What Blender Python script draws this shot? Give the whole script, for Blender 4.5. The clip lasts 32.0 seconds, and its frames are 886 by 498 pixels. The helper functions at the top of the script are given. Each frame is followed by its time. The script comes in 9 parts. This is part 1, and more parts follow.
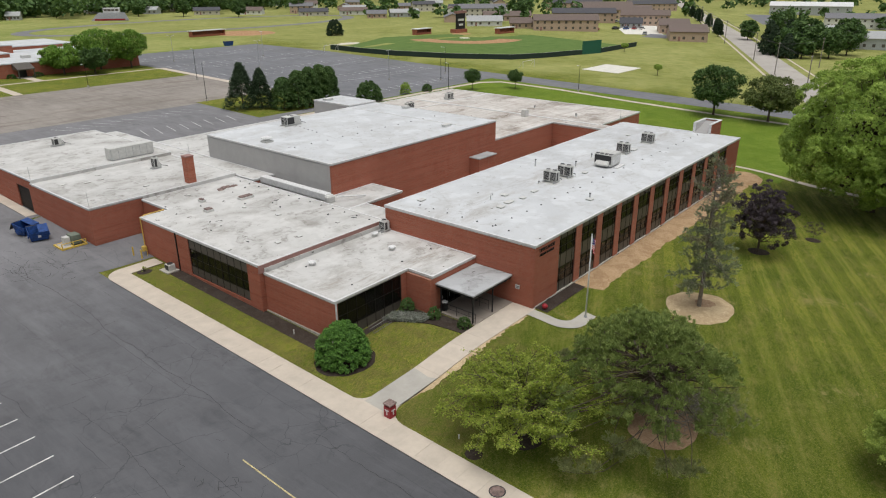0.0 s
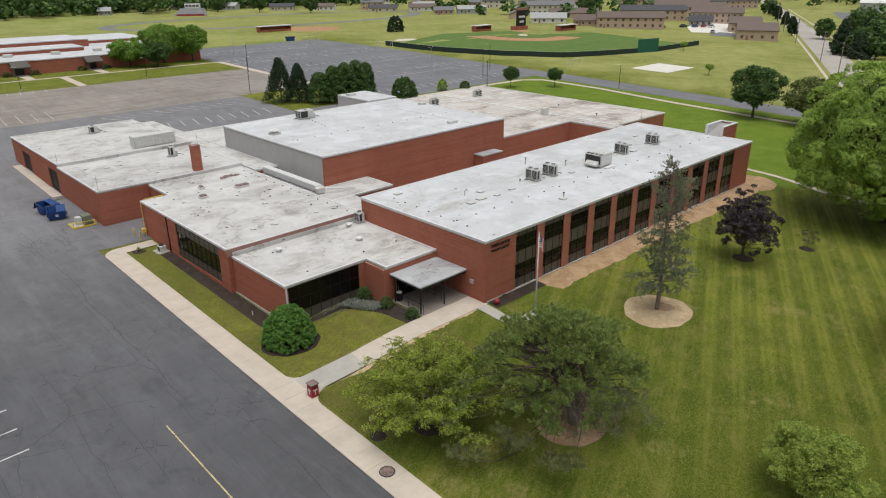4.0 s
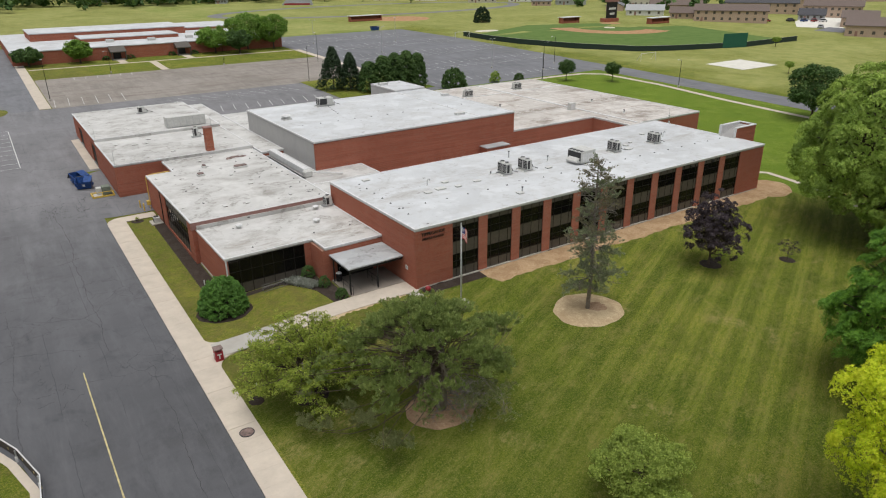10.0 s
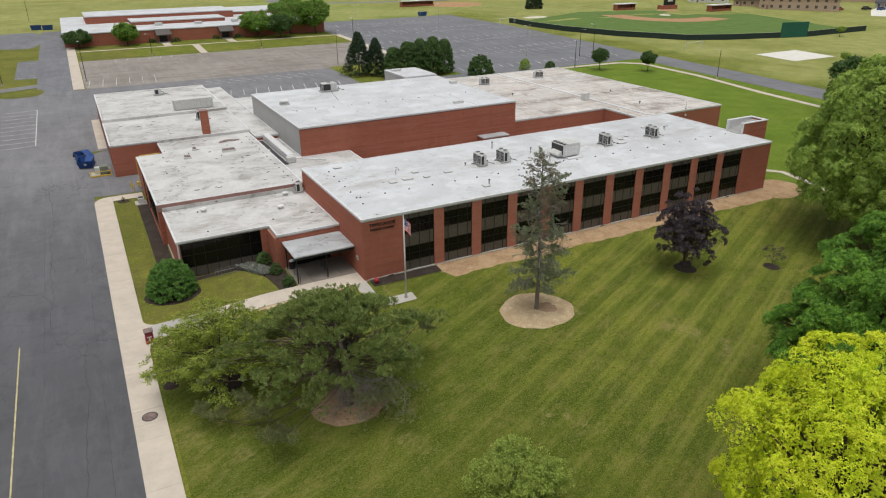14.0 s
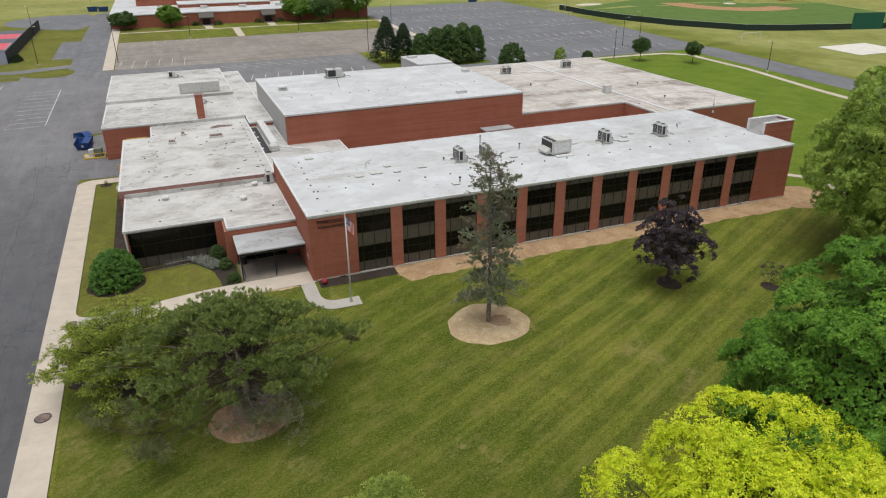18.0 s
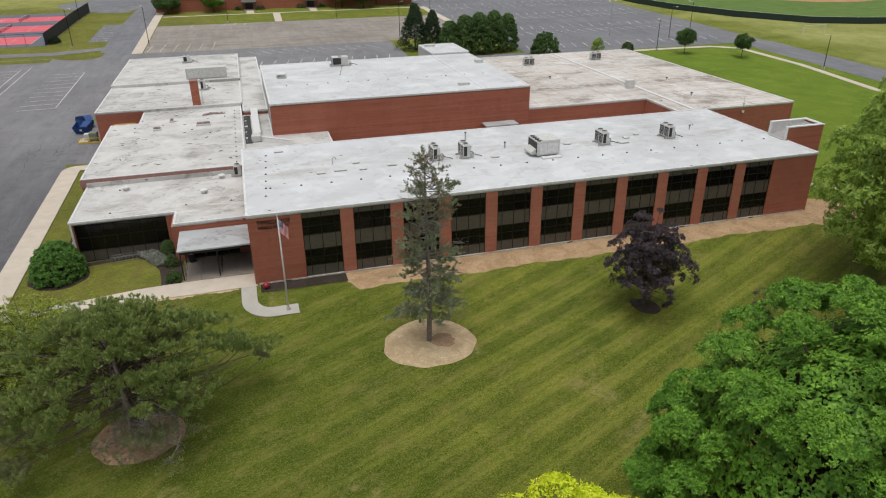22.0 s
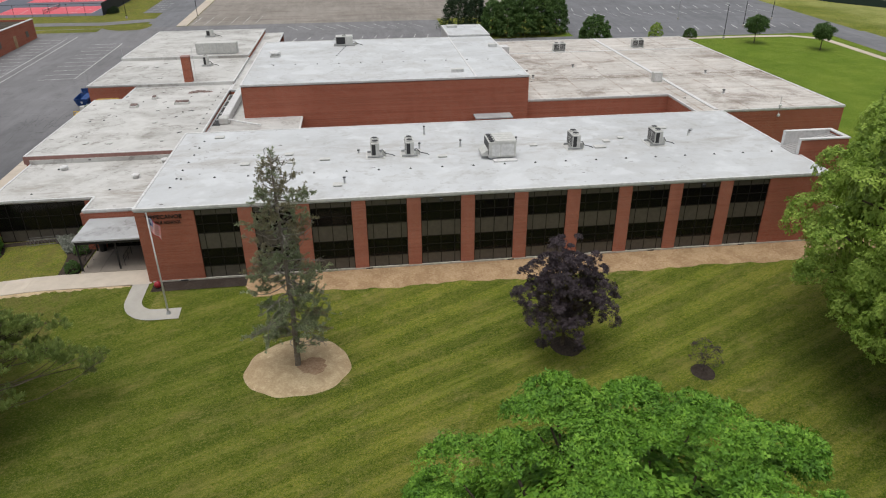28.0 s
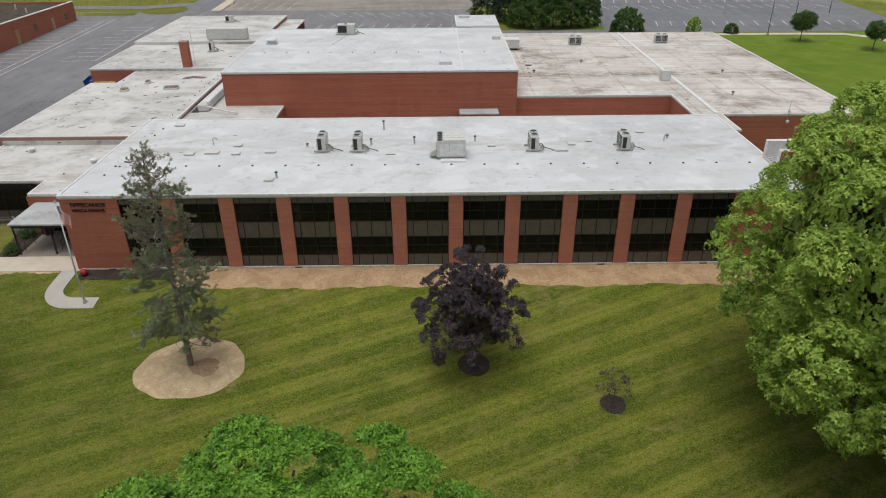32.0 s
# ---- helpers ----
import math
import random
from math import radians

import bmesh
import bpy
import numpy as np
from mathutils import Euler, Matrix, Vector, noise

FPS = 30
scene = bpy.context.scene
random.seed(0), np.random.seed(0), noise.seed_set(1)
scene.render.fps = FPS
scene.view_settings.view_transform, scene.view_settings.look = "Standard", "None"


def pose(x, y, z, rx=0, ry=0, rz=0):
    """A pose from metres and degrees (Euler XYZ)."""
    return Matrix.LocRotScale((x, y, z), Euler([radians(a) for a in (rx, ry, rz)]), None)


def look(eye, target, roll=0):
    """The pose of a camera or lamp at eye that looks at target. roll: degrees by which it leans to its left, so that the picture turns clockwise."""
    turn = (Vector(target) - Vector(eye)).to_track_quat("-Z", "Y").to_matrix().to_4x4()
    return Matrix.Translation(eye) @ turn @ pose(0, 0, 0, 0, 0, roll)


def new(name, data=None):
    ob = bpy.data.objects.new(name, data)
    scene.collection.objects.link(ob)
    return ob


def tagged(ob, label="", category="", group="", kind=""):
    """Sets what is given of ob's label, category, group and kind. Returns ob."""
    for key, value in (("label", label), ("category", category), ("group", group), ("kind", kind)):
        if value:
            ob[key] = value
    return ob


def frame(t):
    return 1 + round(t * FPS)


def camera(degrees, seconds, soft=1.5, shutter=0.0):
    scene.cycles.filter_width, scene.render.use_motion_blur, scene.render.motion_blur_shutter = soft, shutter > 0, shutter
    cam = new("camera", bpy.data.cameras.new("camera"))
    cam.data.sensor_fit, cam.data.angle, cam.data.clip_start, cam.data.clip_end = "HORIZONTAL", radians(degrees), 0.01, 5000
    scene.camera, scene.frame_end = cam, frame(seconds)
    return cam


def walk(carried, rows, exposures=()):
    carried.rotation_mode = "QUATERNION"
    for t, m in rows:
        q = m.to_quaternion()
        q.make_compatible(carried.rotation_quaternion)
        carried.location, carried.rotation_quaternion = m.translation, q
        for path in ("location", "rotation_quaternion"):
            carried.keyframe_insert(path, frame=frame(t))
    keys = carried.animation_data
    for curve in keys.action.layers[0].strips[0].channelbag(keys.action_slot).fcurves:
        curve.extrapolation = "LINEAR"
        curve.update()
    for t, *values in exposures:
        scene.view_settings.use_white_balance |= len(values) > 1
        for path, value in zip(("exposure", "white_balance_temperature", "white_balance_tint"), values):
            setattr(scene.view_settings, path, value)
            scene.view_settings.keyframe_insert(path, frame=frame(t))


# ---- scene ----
cam = camera(66.2, 32.0, soft=1.1)
ROWS = [
    (0.0, -52.335, -32.037, 30.968, -50.204, -21.897, -0.286),
    (0.5, -51.859, -33.716, 31.089, -49.312, -21.910, -0.252),
    (1.0, -51.226, -35.244, 31.186, -48.428, -21.931, -0.307),
    (1.5, -50.463, -36.621, 31.257, -47.563, -21.960, -0.380),
    (2.0, -49.598, -37.854, 31.302, -46.718, -21.997, -0.435),
    (2.5, -48.653, -38.958, 31.324, -45.894, -22.038, -0.457),
    (3.0, -47.668, -40.002, 31.334, -45.080, -22.079, -0.450),
    (3.5, -46.687, -41.074, 31.349, -44.263, -22.118, -0.440),
    (5.5, -42.796, -45.638, 31.461, -40.918, -22.291, -0.528),
    (6.0, -41.817, -46.782, 31.504, -40.084, -22.334, -0.542),
    (6.5, -40.847, -47.918, 31.556, -39.268, -22.381, -0.515),
    (7.0, -39.873, -49.041, 31.608, -38.465, -22.432, -0.477),
    (7.5, -38.867, -50.157, 31.651, -37.649, -22.481, -0.487),
    (8.0, -37.819, -51.264, 31.680, -36.811, -22.524, -0.546),
    (8.5, -36.729, -52.339, 31.699, -35.965, -22.566, -0.613),
    (9.0, -35.602, -53.353, 31.718, -35.142, -22.626, -0.636),
    (9.5, -34.444, -54.300, 31.739, -34.353, -22.713, -0.613),
    (10.0, -33.253, -55.180, 31.763, -33.600, -22.830, -0.572),
    (10.5, -32.014, -56.005, 31.775, -32.866, -22.957, -0.564),
    (11.0, -30.713, -56.785, 31.764, -32.124, -23.075, -0.589),
    (11.5, -29.349, -57.517, 31.731, -31.362, -23.184, -0.631),
    (12.0, -27.930, -58.193, 31.681, -30.573, -23.289, -0.690),
    (12.5, -26.484, -58.777, 31.627, -29.777, -23.405, -0.749),
    (13.0, -25.033, -59.224, 31.577, -29.014, -23.538, -0.767),
    (13.5, -23.570, -59.526, 31.529, -28.294, -23.683, -0.732),
    (14.0, -22.088, -59.694, 31.479, -27.605, -23.839, -0.658),
    (14.5, -20.583, -59.789, 31.407, -26.904, -23.986, -0.603),
    (16.5, -14.368, -59.747, 30.818, -23.854, -24.396, -0.661),
    (17.0, -12.885, -59.649, 30.710, -23.119, -24.513, -0.636),
    (17.5, -11.440, -59.507, 30.617, -22.403, -24.638, -0.609),
    (18.0, -10.021, -59.342, 30.531, -21.690, -24.773, -0.583),
    (18.5, -8.590, -59.156, 30.439, -20.958, -24.909, -0.548),
    (19.0, -7.127, -58.929, 30.328, -20.214, -25.032, -0.516),
    (19.5, -5.636, -58.655, 30.197, -19.466, -25.135, -0.496),
    (20.0, -4.135, -58.334, 30.046, -18.724, -25.220, -0.491),
    (20.5, -2.676, -57.999, 29.900, -18.000, -25.307, -0.497),
    (21.0, -1.263, -57.672, 29.778, -17.289, -25.407, -0.511),
    (21.5, 0.130, -57.353, 29.678, -16.577, -25.514, -0.530),
    (22.0, 1.524, -57.048, 29.601, -15.857, -25.622, -0.543),
    (22.5, 2.941, -56.751, 29.543, -15.124, -25.736, -0.539),
    (23.0, 4.384, -56.434, 29.492, -14.378, -25.864, -0.538),
    (23.5, 5.848, -56.088, 29.445, -13.620, -26.007, -0.553),
    (24.0, 7.323, -55.717, 29.398, -12.853, -26.159, -0.581),
    (24.5, 8.786, -55.329, 29.348, -12.085, -26.311, -0.594),
    (25.0, 10.225, -54.936, 29.296, -11.318, -26.461, -0.573),
    (25.5, 11.659, -54.547, 29.239, -10.554, -26.608, -0.544),
    (27.5, 17.390, -53.038, 28.970, -7.555, -27.176, -0.445),
    (28.0, 18.830, -52.699, 28.901, -6.789, -27.306, -0.439),
    (28.5, 20.275, -52.379, 28.826, -6.011, -27.420, -0.450),
    (29.0, 21.727, -52.075, 28.755, -5.247, -27.528, -0.464),
    (29.5, 23.183, -51.780, 28.698, -4.505, -27.646, -0.471),
    (30.0, 24.647, -51.494, 28.657, -3.767, -27.771, -0.471),
    (30.5, 26.114, -51.215, 28.628, -3.014, -27.893, -0.461),
    (31.0, 27.584, -50.934, 28.606, -2.222, -28.000, -0.439),
    (31.5, 29.053, -50.633, 28.583, -1.360, -28.082, -0.412),
    (32.0, 30.525, -50.289, 28.550, -0.395, -28.129, -0.398),
]
walk(cam, [(t, pose(x, y, z, 0, 0, yaw) @ pose(0, 0, 0, 90 + pitch) @ pose(0, 0, 0, 0, 0, roll)) for t, x, y, z, yaw, pitch, roll in ROWS],
     exposures=[(0.0, 0.0), (18.0, 0.0), (28.0, -0.05), (32.0, -0.08)])

# ---- world and light ----
world = bpy.data.worlds.new("overcast_sky")
scene.world = world
world.use_nodes = True
wn = world.node_tree
wn.nodes.clear()
sky = wn.nodes.new("ShaderNodeTexSky")
sky.sky_type = "NISHITA"
sky.sun_disc = False
SUN_EL, SUN_AZ = radians(79), radians(215)
sky.sun_elevation, sky.sun_rotation = SUN_EL, SUN_AZ
sky.air_density, sky.dust_density, sky.ozone_density = 1.6, 4.0, 1.0
hsv = wn.nodes.new("ShaderNodeHueSaturation")
hsv.inputs["Saturation"].default_value = 0.22
bg = wn.nodes.new("ShaderNodeBackground")
bg.inputs["Strength"].default_value = 0.118
wo = wn.nodes.new("ShaderNodeOutputWorld")
wn.links.new(sky.outputs[0], hsv.inputs["Color"])
wn.links.new(hsv.outputs[0], bg.inputs["Color"])
wn.links.new(bg.outputs[0], wo.inputs["Surface"])

sun_data = bpy.data.lights.new("sun", "SUN")
sun_data.energy, sun_data.angle, sun_data.color = 1.62, radians(48), (1.0, 0.97, 0.92)
sun = new("sun", sun_data)
sun_dir = Vector((math.sin(SUN_AZ) * math.cos(SUN_EL), math.cos(SUN_AZ) * math.cos(SUN_EL), math.sin(SUN_EL)))
sun.matrix_world = look(sun_dir * 200, (0, 0, 0))
scene.view_settings.exposure = 0.0


# ---- ground height ----
def smooth(a):
    a = min(max(a, 0.0), 1.0)
    return a * a * (3 - 2 * a)


def gz(x, y):
    base = -0.75 + 0.025 * min(y, 180) + 0.006 * max(y - 180, 0)
    d = math.hypot(max(-8 - x, 0, x - 64), max(-y, 0, y - 30))
    return base + max(0.0, 0.75 - 0.025 * min(max(y, 0), 30)) * (1 - smooth(d / 11))


# ---- mesh helpers ----
class Shape:
    """Collects faces for one mesh."""

    def __init__(self):
        self.v, self.f = [], []

    def add(self, verts, faces):
        n = len(self.v)
        self.v.extend(tuple(p) for p in verts)
        self.f.extend(tuple(i + n for i in fc) for fc in faces)
        return self

    def quad(self, a, b, c, d):
        return self.add([a, b, c, d], [(0, 1, 2, 3)])

    def box(self, x0, x1, y0, y1, z0, z1, c=0.0):
        """A box; c chamfers its upright and top edges."""
        if c <= 0:
            return self.add([(x0, y0, z0), (x1, y0, z0), (x1, y1, z0), (x0, y1, z0), (x0, y0, z1), (x1, y0, z1), (x1, y1, z1), (x0, y1, z1)],
                            [(0, 3, 2, 1), (4, 5, 6, 7), (0, 1, 5, 4), (1, 2, 6, 5), (2, 3, 7, 6), (3, 0, 4, 7)])
        ring = [(x0 + c, y0), (x1 - c, y0), (x1, y0 + c), (x1, y1 - c), (x1 - c, y1), (x0 + c, y1), (x0, y1 - c), (x0, y0 + c)]
        mx, my = (x0 + x1) / 2, (y0 + y1) / 2
        sx, sy = 1 - 2 * c / (x1 - x0), 1 - 2 * c / (y1 - y0)
        top = [(mx + (px - mx) * sx, my + (py - my) * sy) for px, py in ring]
        v = [(p[0], p[1], z0) for p in ring] + [(p[0], p[1], z1 - c) for p in ring] + [(p[0], p[1], z1) for p in top]
        f = [tuple(reversed(range(8))), tuple(range(16, 24))]
        for k in (0, 8):
            f += [(k + i, k + (i + 1) % 8, k + 8 + (i + 1) % 8, k + 8 + i) for i in range(8)]
        return self.add(v, f)

    def prism(self, pts, z0, z1):
        """An upright prism on a counter-clockwise outline; z1 may be a function of x and y."""
        n = len(pts)
        top = [(x, y, z1(x, y) if callable(z1) else z1) for x, y in pts]
        low = [(x, y, z0(x, y) if callable(z0) else z0) for x, y in pts]
        return self.add(low + top, [tuple(reversed(range(n))), tuple(range(n, 2 * n))] + [(i, (i + 1) % n, n + (i + 1) % n, n + i) for i in range(n)])

    def tube(self, pts, radii, n=6, cap=True):
        """A round tapered tube along points."""
        rings = []
        pts = [Vector(p) for p in pts]
        for i, p in enumerate(pts):
            d = (pts[min(i + 1, len(pts) - 1)] - pts[max(i - 1, 0)]).normalized()
            a = d.orthogonal().normalized() if i == 0 else (a - d * a.dot(d)).normalized()
            b = d.cross(a)
            r = radii[i] if hasattr(radii, "__len__") else radii
            rings.append([p + (a * math.cos(6.2832 * k / n) + b * math.sin(6.2832 * k / n)) * r for k in range(n)])
        v = [q for ring in rings for q in ring]
        f = [(i * n + k, i * n + (k + 1) % n, (i + 1) * n + (k + 1) % n, (i + 1) * n + k) for i in range(len(pts) - 1) for k in range(n)]
        if cap:
            f += [tuple(reversed(range(n))), tuple(range((len(pts) - 1) * n, len(pts) * n))]
        return self.add(v, f)

    def cyl(self, x, y, z0, z1, r, n=16, r1=None, ch=0.0):
        """An upright cylinder or cone with an optional chamfered rim."""
        r1 = r if r1 is None else r1
        if ch > 0:
            return self.tube([(x, y, z0), (x, y, z1 - ch), (x, y, z1)], [r, r1, r1 - ch], n)
        return self.tube([(x, y, z0), (x, y, z1)], [r, r1], n)


def make(name, s, mat, flat=True):
    me = bpy.data.meshes.new(name)
    me.from_pydata(s.v, [], s.f)
    me.materials.append(mat)
    if not flat:
        me.polygons.foreach_set("use_smooth", [True] * len(me.polygons))
    me.update()
    return me


def part(name, s, mat, parent=None, label="", flat=True):
    ob = new(name, s if isinstance(s, bpy.types.Mesh) else make(name, s, mat, flat))
    if parent is not None:
        ob.parent = parent
        ob.matrix_parent_inverse = parent.matrix_basis.inverted()
    return tagged(ob, label)


def thing(name, x, y, z, label, category, group="", kind=""):
    """An Empty at the base of a thing, which parents its parts."""
    ob = new(name)
    ob.empty_display_size = 0.3
    ob.matrix_basis = Matrix.Translation((x, y, z))
    return tagged(ob, label, category, group, kind)


def steps(a, b, step):
    n = max(1, int(math.ceil(abs(b - a) / step - 1e-6)))
    return [a + (b - a) * i / n for i in range(n + 1)]


def sheet(xs, ys, dz):
    """A sheet that lies dz above the ground over a grid of lines."""
    s = Shape()
    s.v = [(x, y, gz(x, y) + dz) for y in ys for x in xs]
    w = len(xs)
    s.f = [(j * w + i, j * w + i + 1, (j + 1) * w + i + 1, (j + 1) * w + i) for j in range(len(ys) - 1) for i in range(w - 1)]
    return s


def ribbon(pts, width, dz, step=1.5):
    """A strip of that width along a line on the ground."""
    line = [Vector((p[0], p[1])) for p in pts]
    path = []
    for a, b in zip(line, line[1:]):
        n = max(1, int((b - a).length / step))
        path += [a.lerp(b, i / n) for i in range(n)]
    path.append(line[-1])
    s = Shape()
    for i, p in enumerate(path):
        d = (path[min(i + 1, len(path) - 1)] - path[max(i - 1, 0)]).normalized()
        nrm = Vector((-d.y, d.x)) * width / 2
        for q in (p - nrm, p, p + nrm):
            s.v.append((q.x, q.y, gz(q.x, q.y) + dz))
    for i in range(len(path) - 1):
        for k in (0, 1):
            s.f.append((i * 3 + k + 1, i * 3 + k, (i + 1) * 3 + k, (i + 1) * 3 + k + 1))
    return s


def blob(cx, cy, rx, ry, dz, n=80, wob=0.03, seed=1, rings=5, mound=0.0):
    """A rounded patch on the ground with an uneven rim."""
    rnd = random.Random(seed)
    ph = [rnd.uniform(0, 6.28) for _ in range(4)]
    s = Shape()
    s.v.append((cx, cy, gz(cx, cy) + dz + mound))
    for k in range(1, rings + 1):
        u = k / rings
        for i in range(n):
            a = 6.2832 * i / n
            w = 1 + wob * (math.sin(2 * a + ph[0]) + 0.7 * math.sin(3 * a + ph[1]) + 0.5 * math.sin(7 * a + ph[2]) + 0.4 * math.sin(11 * a + ph[3]))
            x, y = cx + math.cos(a) * rx * u * w, cy + math.sin(a) * ry * u * w
            s.v.append((x, y, gz(x, y) + (dz + mound * (1 - u * u) if k < rings else 0.012)))
    s.f += [(0, 1 + i, 1 + (i + 1) % n) for i in range(n)]
    for k in range(rings - 1):
        b = 1 + k * n
        s.f += [(b + i, b + n + i, b + n + (i + 1) % n, b + (i + 1) % n) for i in range(n)]
    return s


def ground_patch(name, pts, dz, mat, label, category, cell=3.0):
    """A patch of ground inside an outline, laid on a fine grid so that it follows the slope."""
    inner = []
    for k in range(1, 5):
        u = k / 5
        cx, cy = sum(p[0] for p in pts) / len(pts), sum(p[1] for p in pts) / len(pts)
        inner.append([(cx + (x - cx) * u, cy + (y - cy) * u) for x, y in pts])
    rings = inner + [pts]
    s, n = Shape(), len(pts)
    s.v = [(x, y, gz(x, y) + dz) for ring in rings for x, y in ring]
    s.f = [tuple(range(n))] + [(k * n + i, (k + 1) * n + i, (k + 1) * n + (i + 1) % n, k * n + (i + 1) % n) for k in range(4) for i in range(n)]
    return setting(name, s, mat, label, category)


def rounded(pts, r=3):
    """An outline with its corners cut round."""
    for _ in range(r):
        out = []
        for a, b in zip(pts, pts[1:] + pts[:1]):
            out += [(a[0] * 0.75 + b[0] * 0.25, a[1] * 0.75 + b[1] * 0.25), (a[0] * 0.25 + b[0] * 0.75, a[1] * 0.25 + b[1] * 0.75)]
        pts = out
    return pts



def setting(name, s, mat, label, category):
    return tagged(part(name, s, mat), label, category, kind="structure")


# ---- materials ----
class Mat:
    """A small node-tree builder."""

    def __init__(self, name, rough=0.8, spec=0.3, metal=0.0):
        self.m = bpy.data.materials.new(name)
        self.m.use_nodes = True
        self.t = self.m.node_tree
        self.b = self.t.nodes["Principled BSDF"]
        self.b.inputs["Roughness"].default_value = rough
        self.b.inputs["Specular IOR Level"].default_value = spec
        self.b.inputs["Metallic"].default_value = metal
        self.co = self.n("ShaderNodeTexCoord").outputs["Object"]

    def n(self, kind, **kw):
        nd = self.t.nodes.new(kind)
        for k, v in kw.items():
            if k == "op":
                nd.operation = v
            elif k == "blend":
                nd.blend_type = v
            elif k == "dtype":
                nd.data_type = v
        return nd

    def link(self, a, b):
        self.t.links.new(a, b)

    def mapping(self, scale=(1, 1, 1), rot=(0, 0, 0), co=None):
        mp = self.n("ShaderNodeMapping")
        mp.inputs["Scale"].default_value = scale
        mp.inputs["Rotation"].default_value = [radians(a) for a in rot]
        self.link(co or self.co, mp.inputs["Vector"])
        return mp.outputs[0]

    def noise(self, scale, detail=4, rough=0.6, co=None, dist=0.0):
        nd = self.n("ShaderNodeTexNoise")
        nd.inputs["Scale"].default_value = scale
        nd.inputs["Detail"].default_value = detail
        nd.inputs["Roughness"].default_value = rough
        nd.inputs["Distortion"].default_value = dist
        self.link(co or self.co, nd.inputs["Vector"])
        return nd.outputs["Fac"]

    def ramp(self, fac, stops):
        nd = self.n("ShaderNodeValToRGB")
        el = nd.color_ramp.elements
        while len(el) < len(stops):
            el.new(0.5)
        for e, (p, c) in zip(el, stops):
            e.position = p
            e.color = (*(c if hasattr(c, "__len__") else (c, c, c)), 1)
        self.link(fac, nd.inputs["Fac"])
        return nd.outputs["Color"]

    def mix(self, fac, a, b, blend="MIX"):
        nd = self.n("ShaderNodeMix", dtype="RGBA", blend=blend)
        for sock, val in ((nd.inputs[0], fac), (nd.inputs[6], a), (nd.inputs[7], b)):
            if hasattr(val, "is_output"):
                self.link(val, sock)
            elif hasattr(val, "__len__"):
                sock.default_value = (*val, 1)
            else:
                sock.default_value = val
        return nd.outputs[2]

    def math(self, op, a, b=0.0, c=0.0):
        nd = self.n("ShaderNodeMath", op=op)
        for sock, val in zip(nd.inputs, (a, b, c)):
            if hasattr(val, "is_output"):
                self.link(val, sock)
            else:
                sock.default_value = val
        return nd.outputs[0]

    def axis(self, co=None):
        nd = self.n("ShaderNodeSeparateXYZ")
        self.link(co or self.co, nd.inputs[0])
        return nd.outputs

    def color(self, c):
        if hasattr(c, "is_output"):
            self.link(c, self.b.inputs["Base Color"])
        else:
            self.b.inputs["Base Color"].default_value = (*c, 1)
        return self

    def rough(self, r):
        self.link(r, self.b.inputs["Roughness"])
        return self

    def bump(self, h, strength=0.3, dist=0.02):
        nd = self.n("ShaderNodeBump")
        nd.inputs["Strength"].default_value = strength
        nd.inputs["Distance"].default_value = dist
        self.link(h, nd.inputs["Height"])
        self.link(nd.outputs[0], self.b.inputs["Normal"])
        return self

    def island(self):
        return self.n("ShaderNodeNewGeometry").outputs["Random Per Island"]

    def rand(self):
        return self.n("ShaderNodeObjectInfo").outputs["Random"]


def plain(name, col, rough=0.6, spec=0.4, metal=0.0, vary=0.12, scale=3.0):
    """A paint or metal with light dirt."""
    m = Mat(name, rough, spec, metal)
    dark = tuple(c * (1 - vary * 1.6) for c in col)
    light = tuple(min(1, c * (1 + vary)) for c in col)
    m.color(m.ramp(m.noise(scale, 5, 0.65), [(0.3, dark), (0.7, light)]))
    return m.m


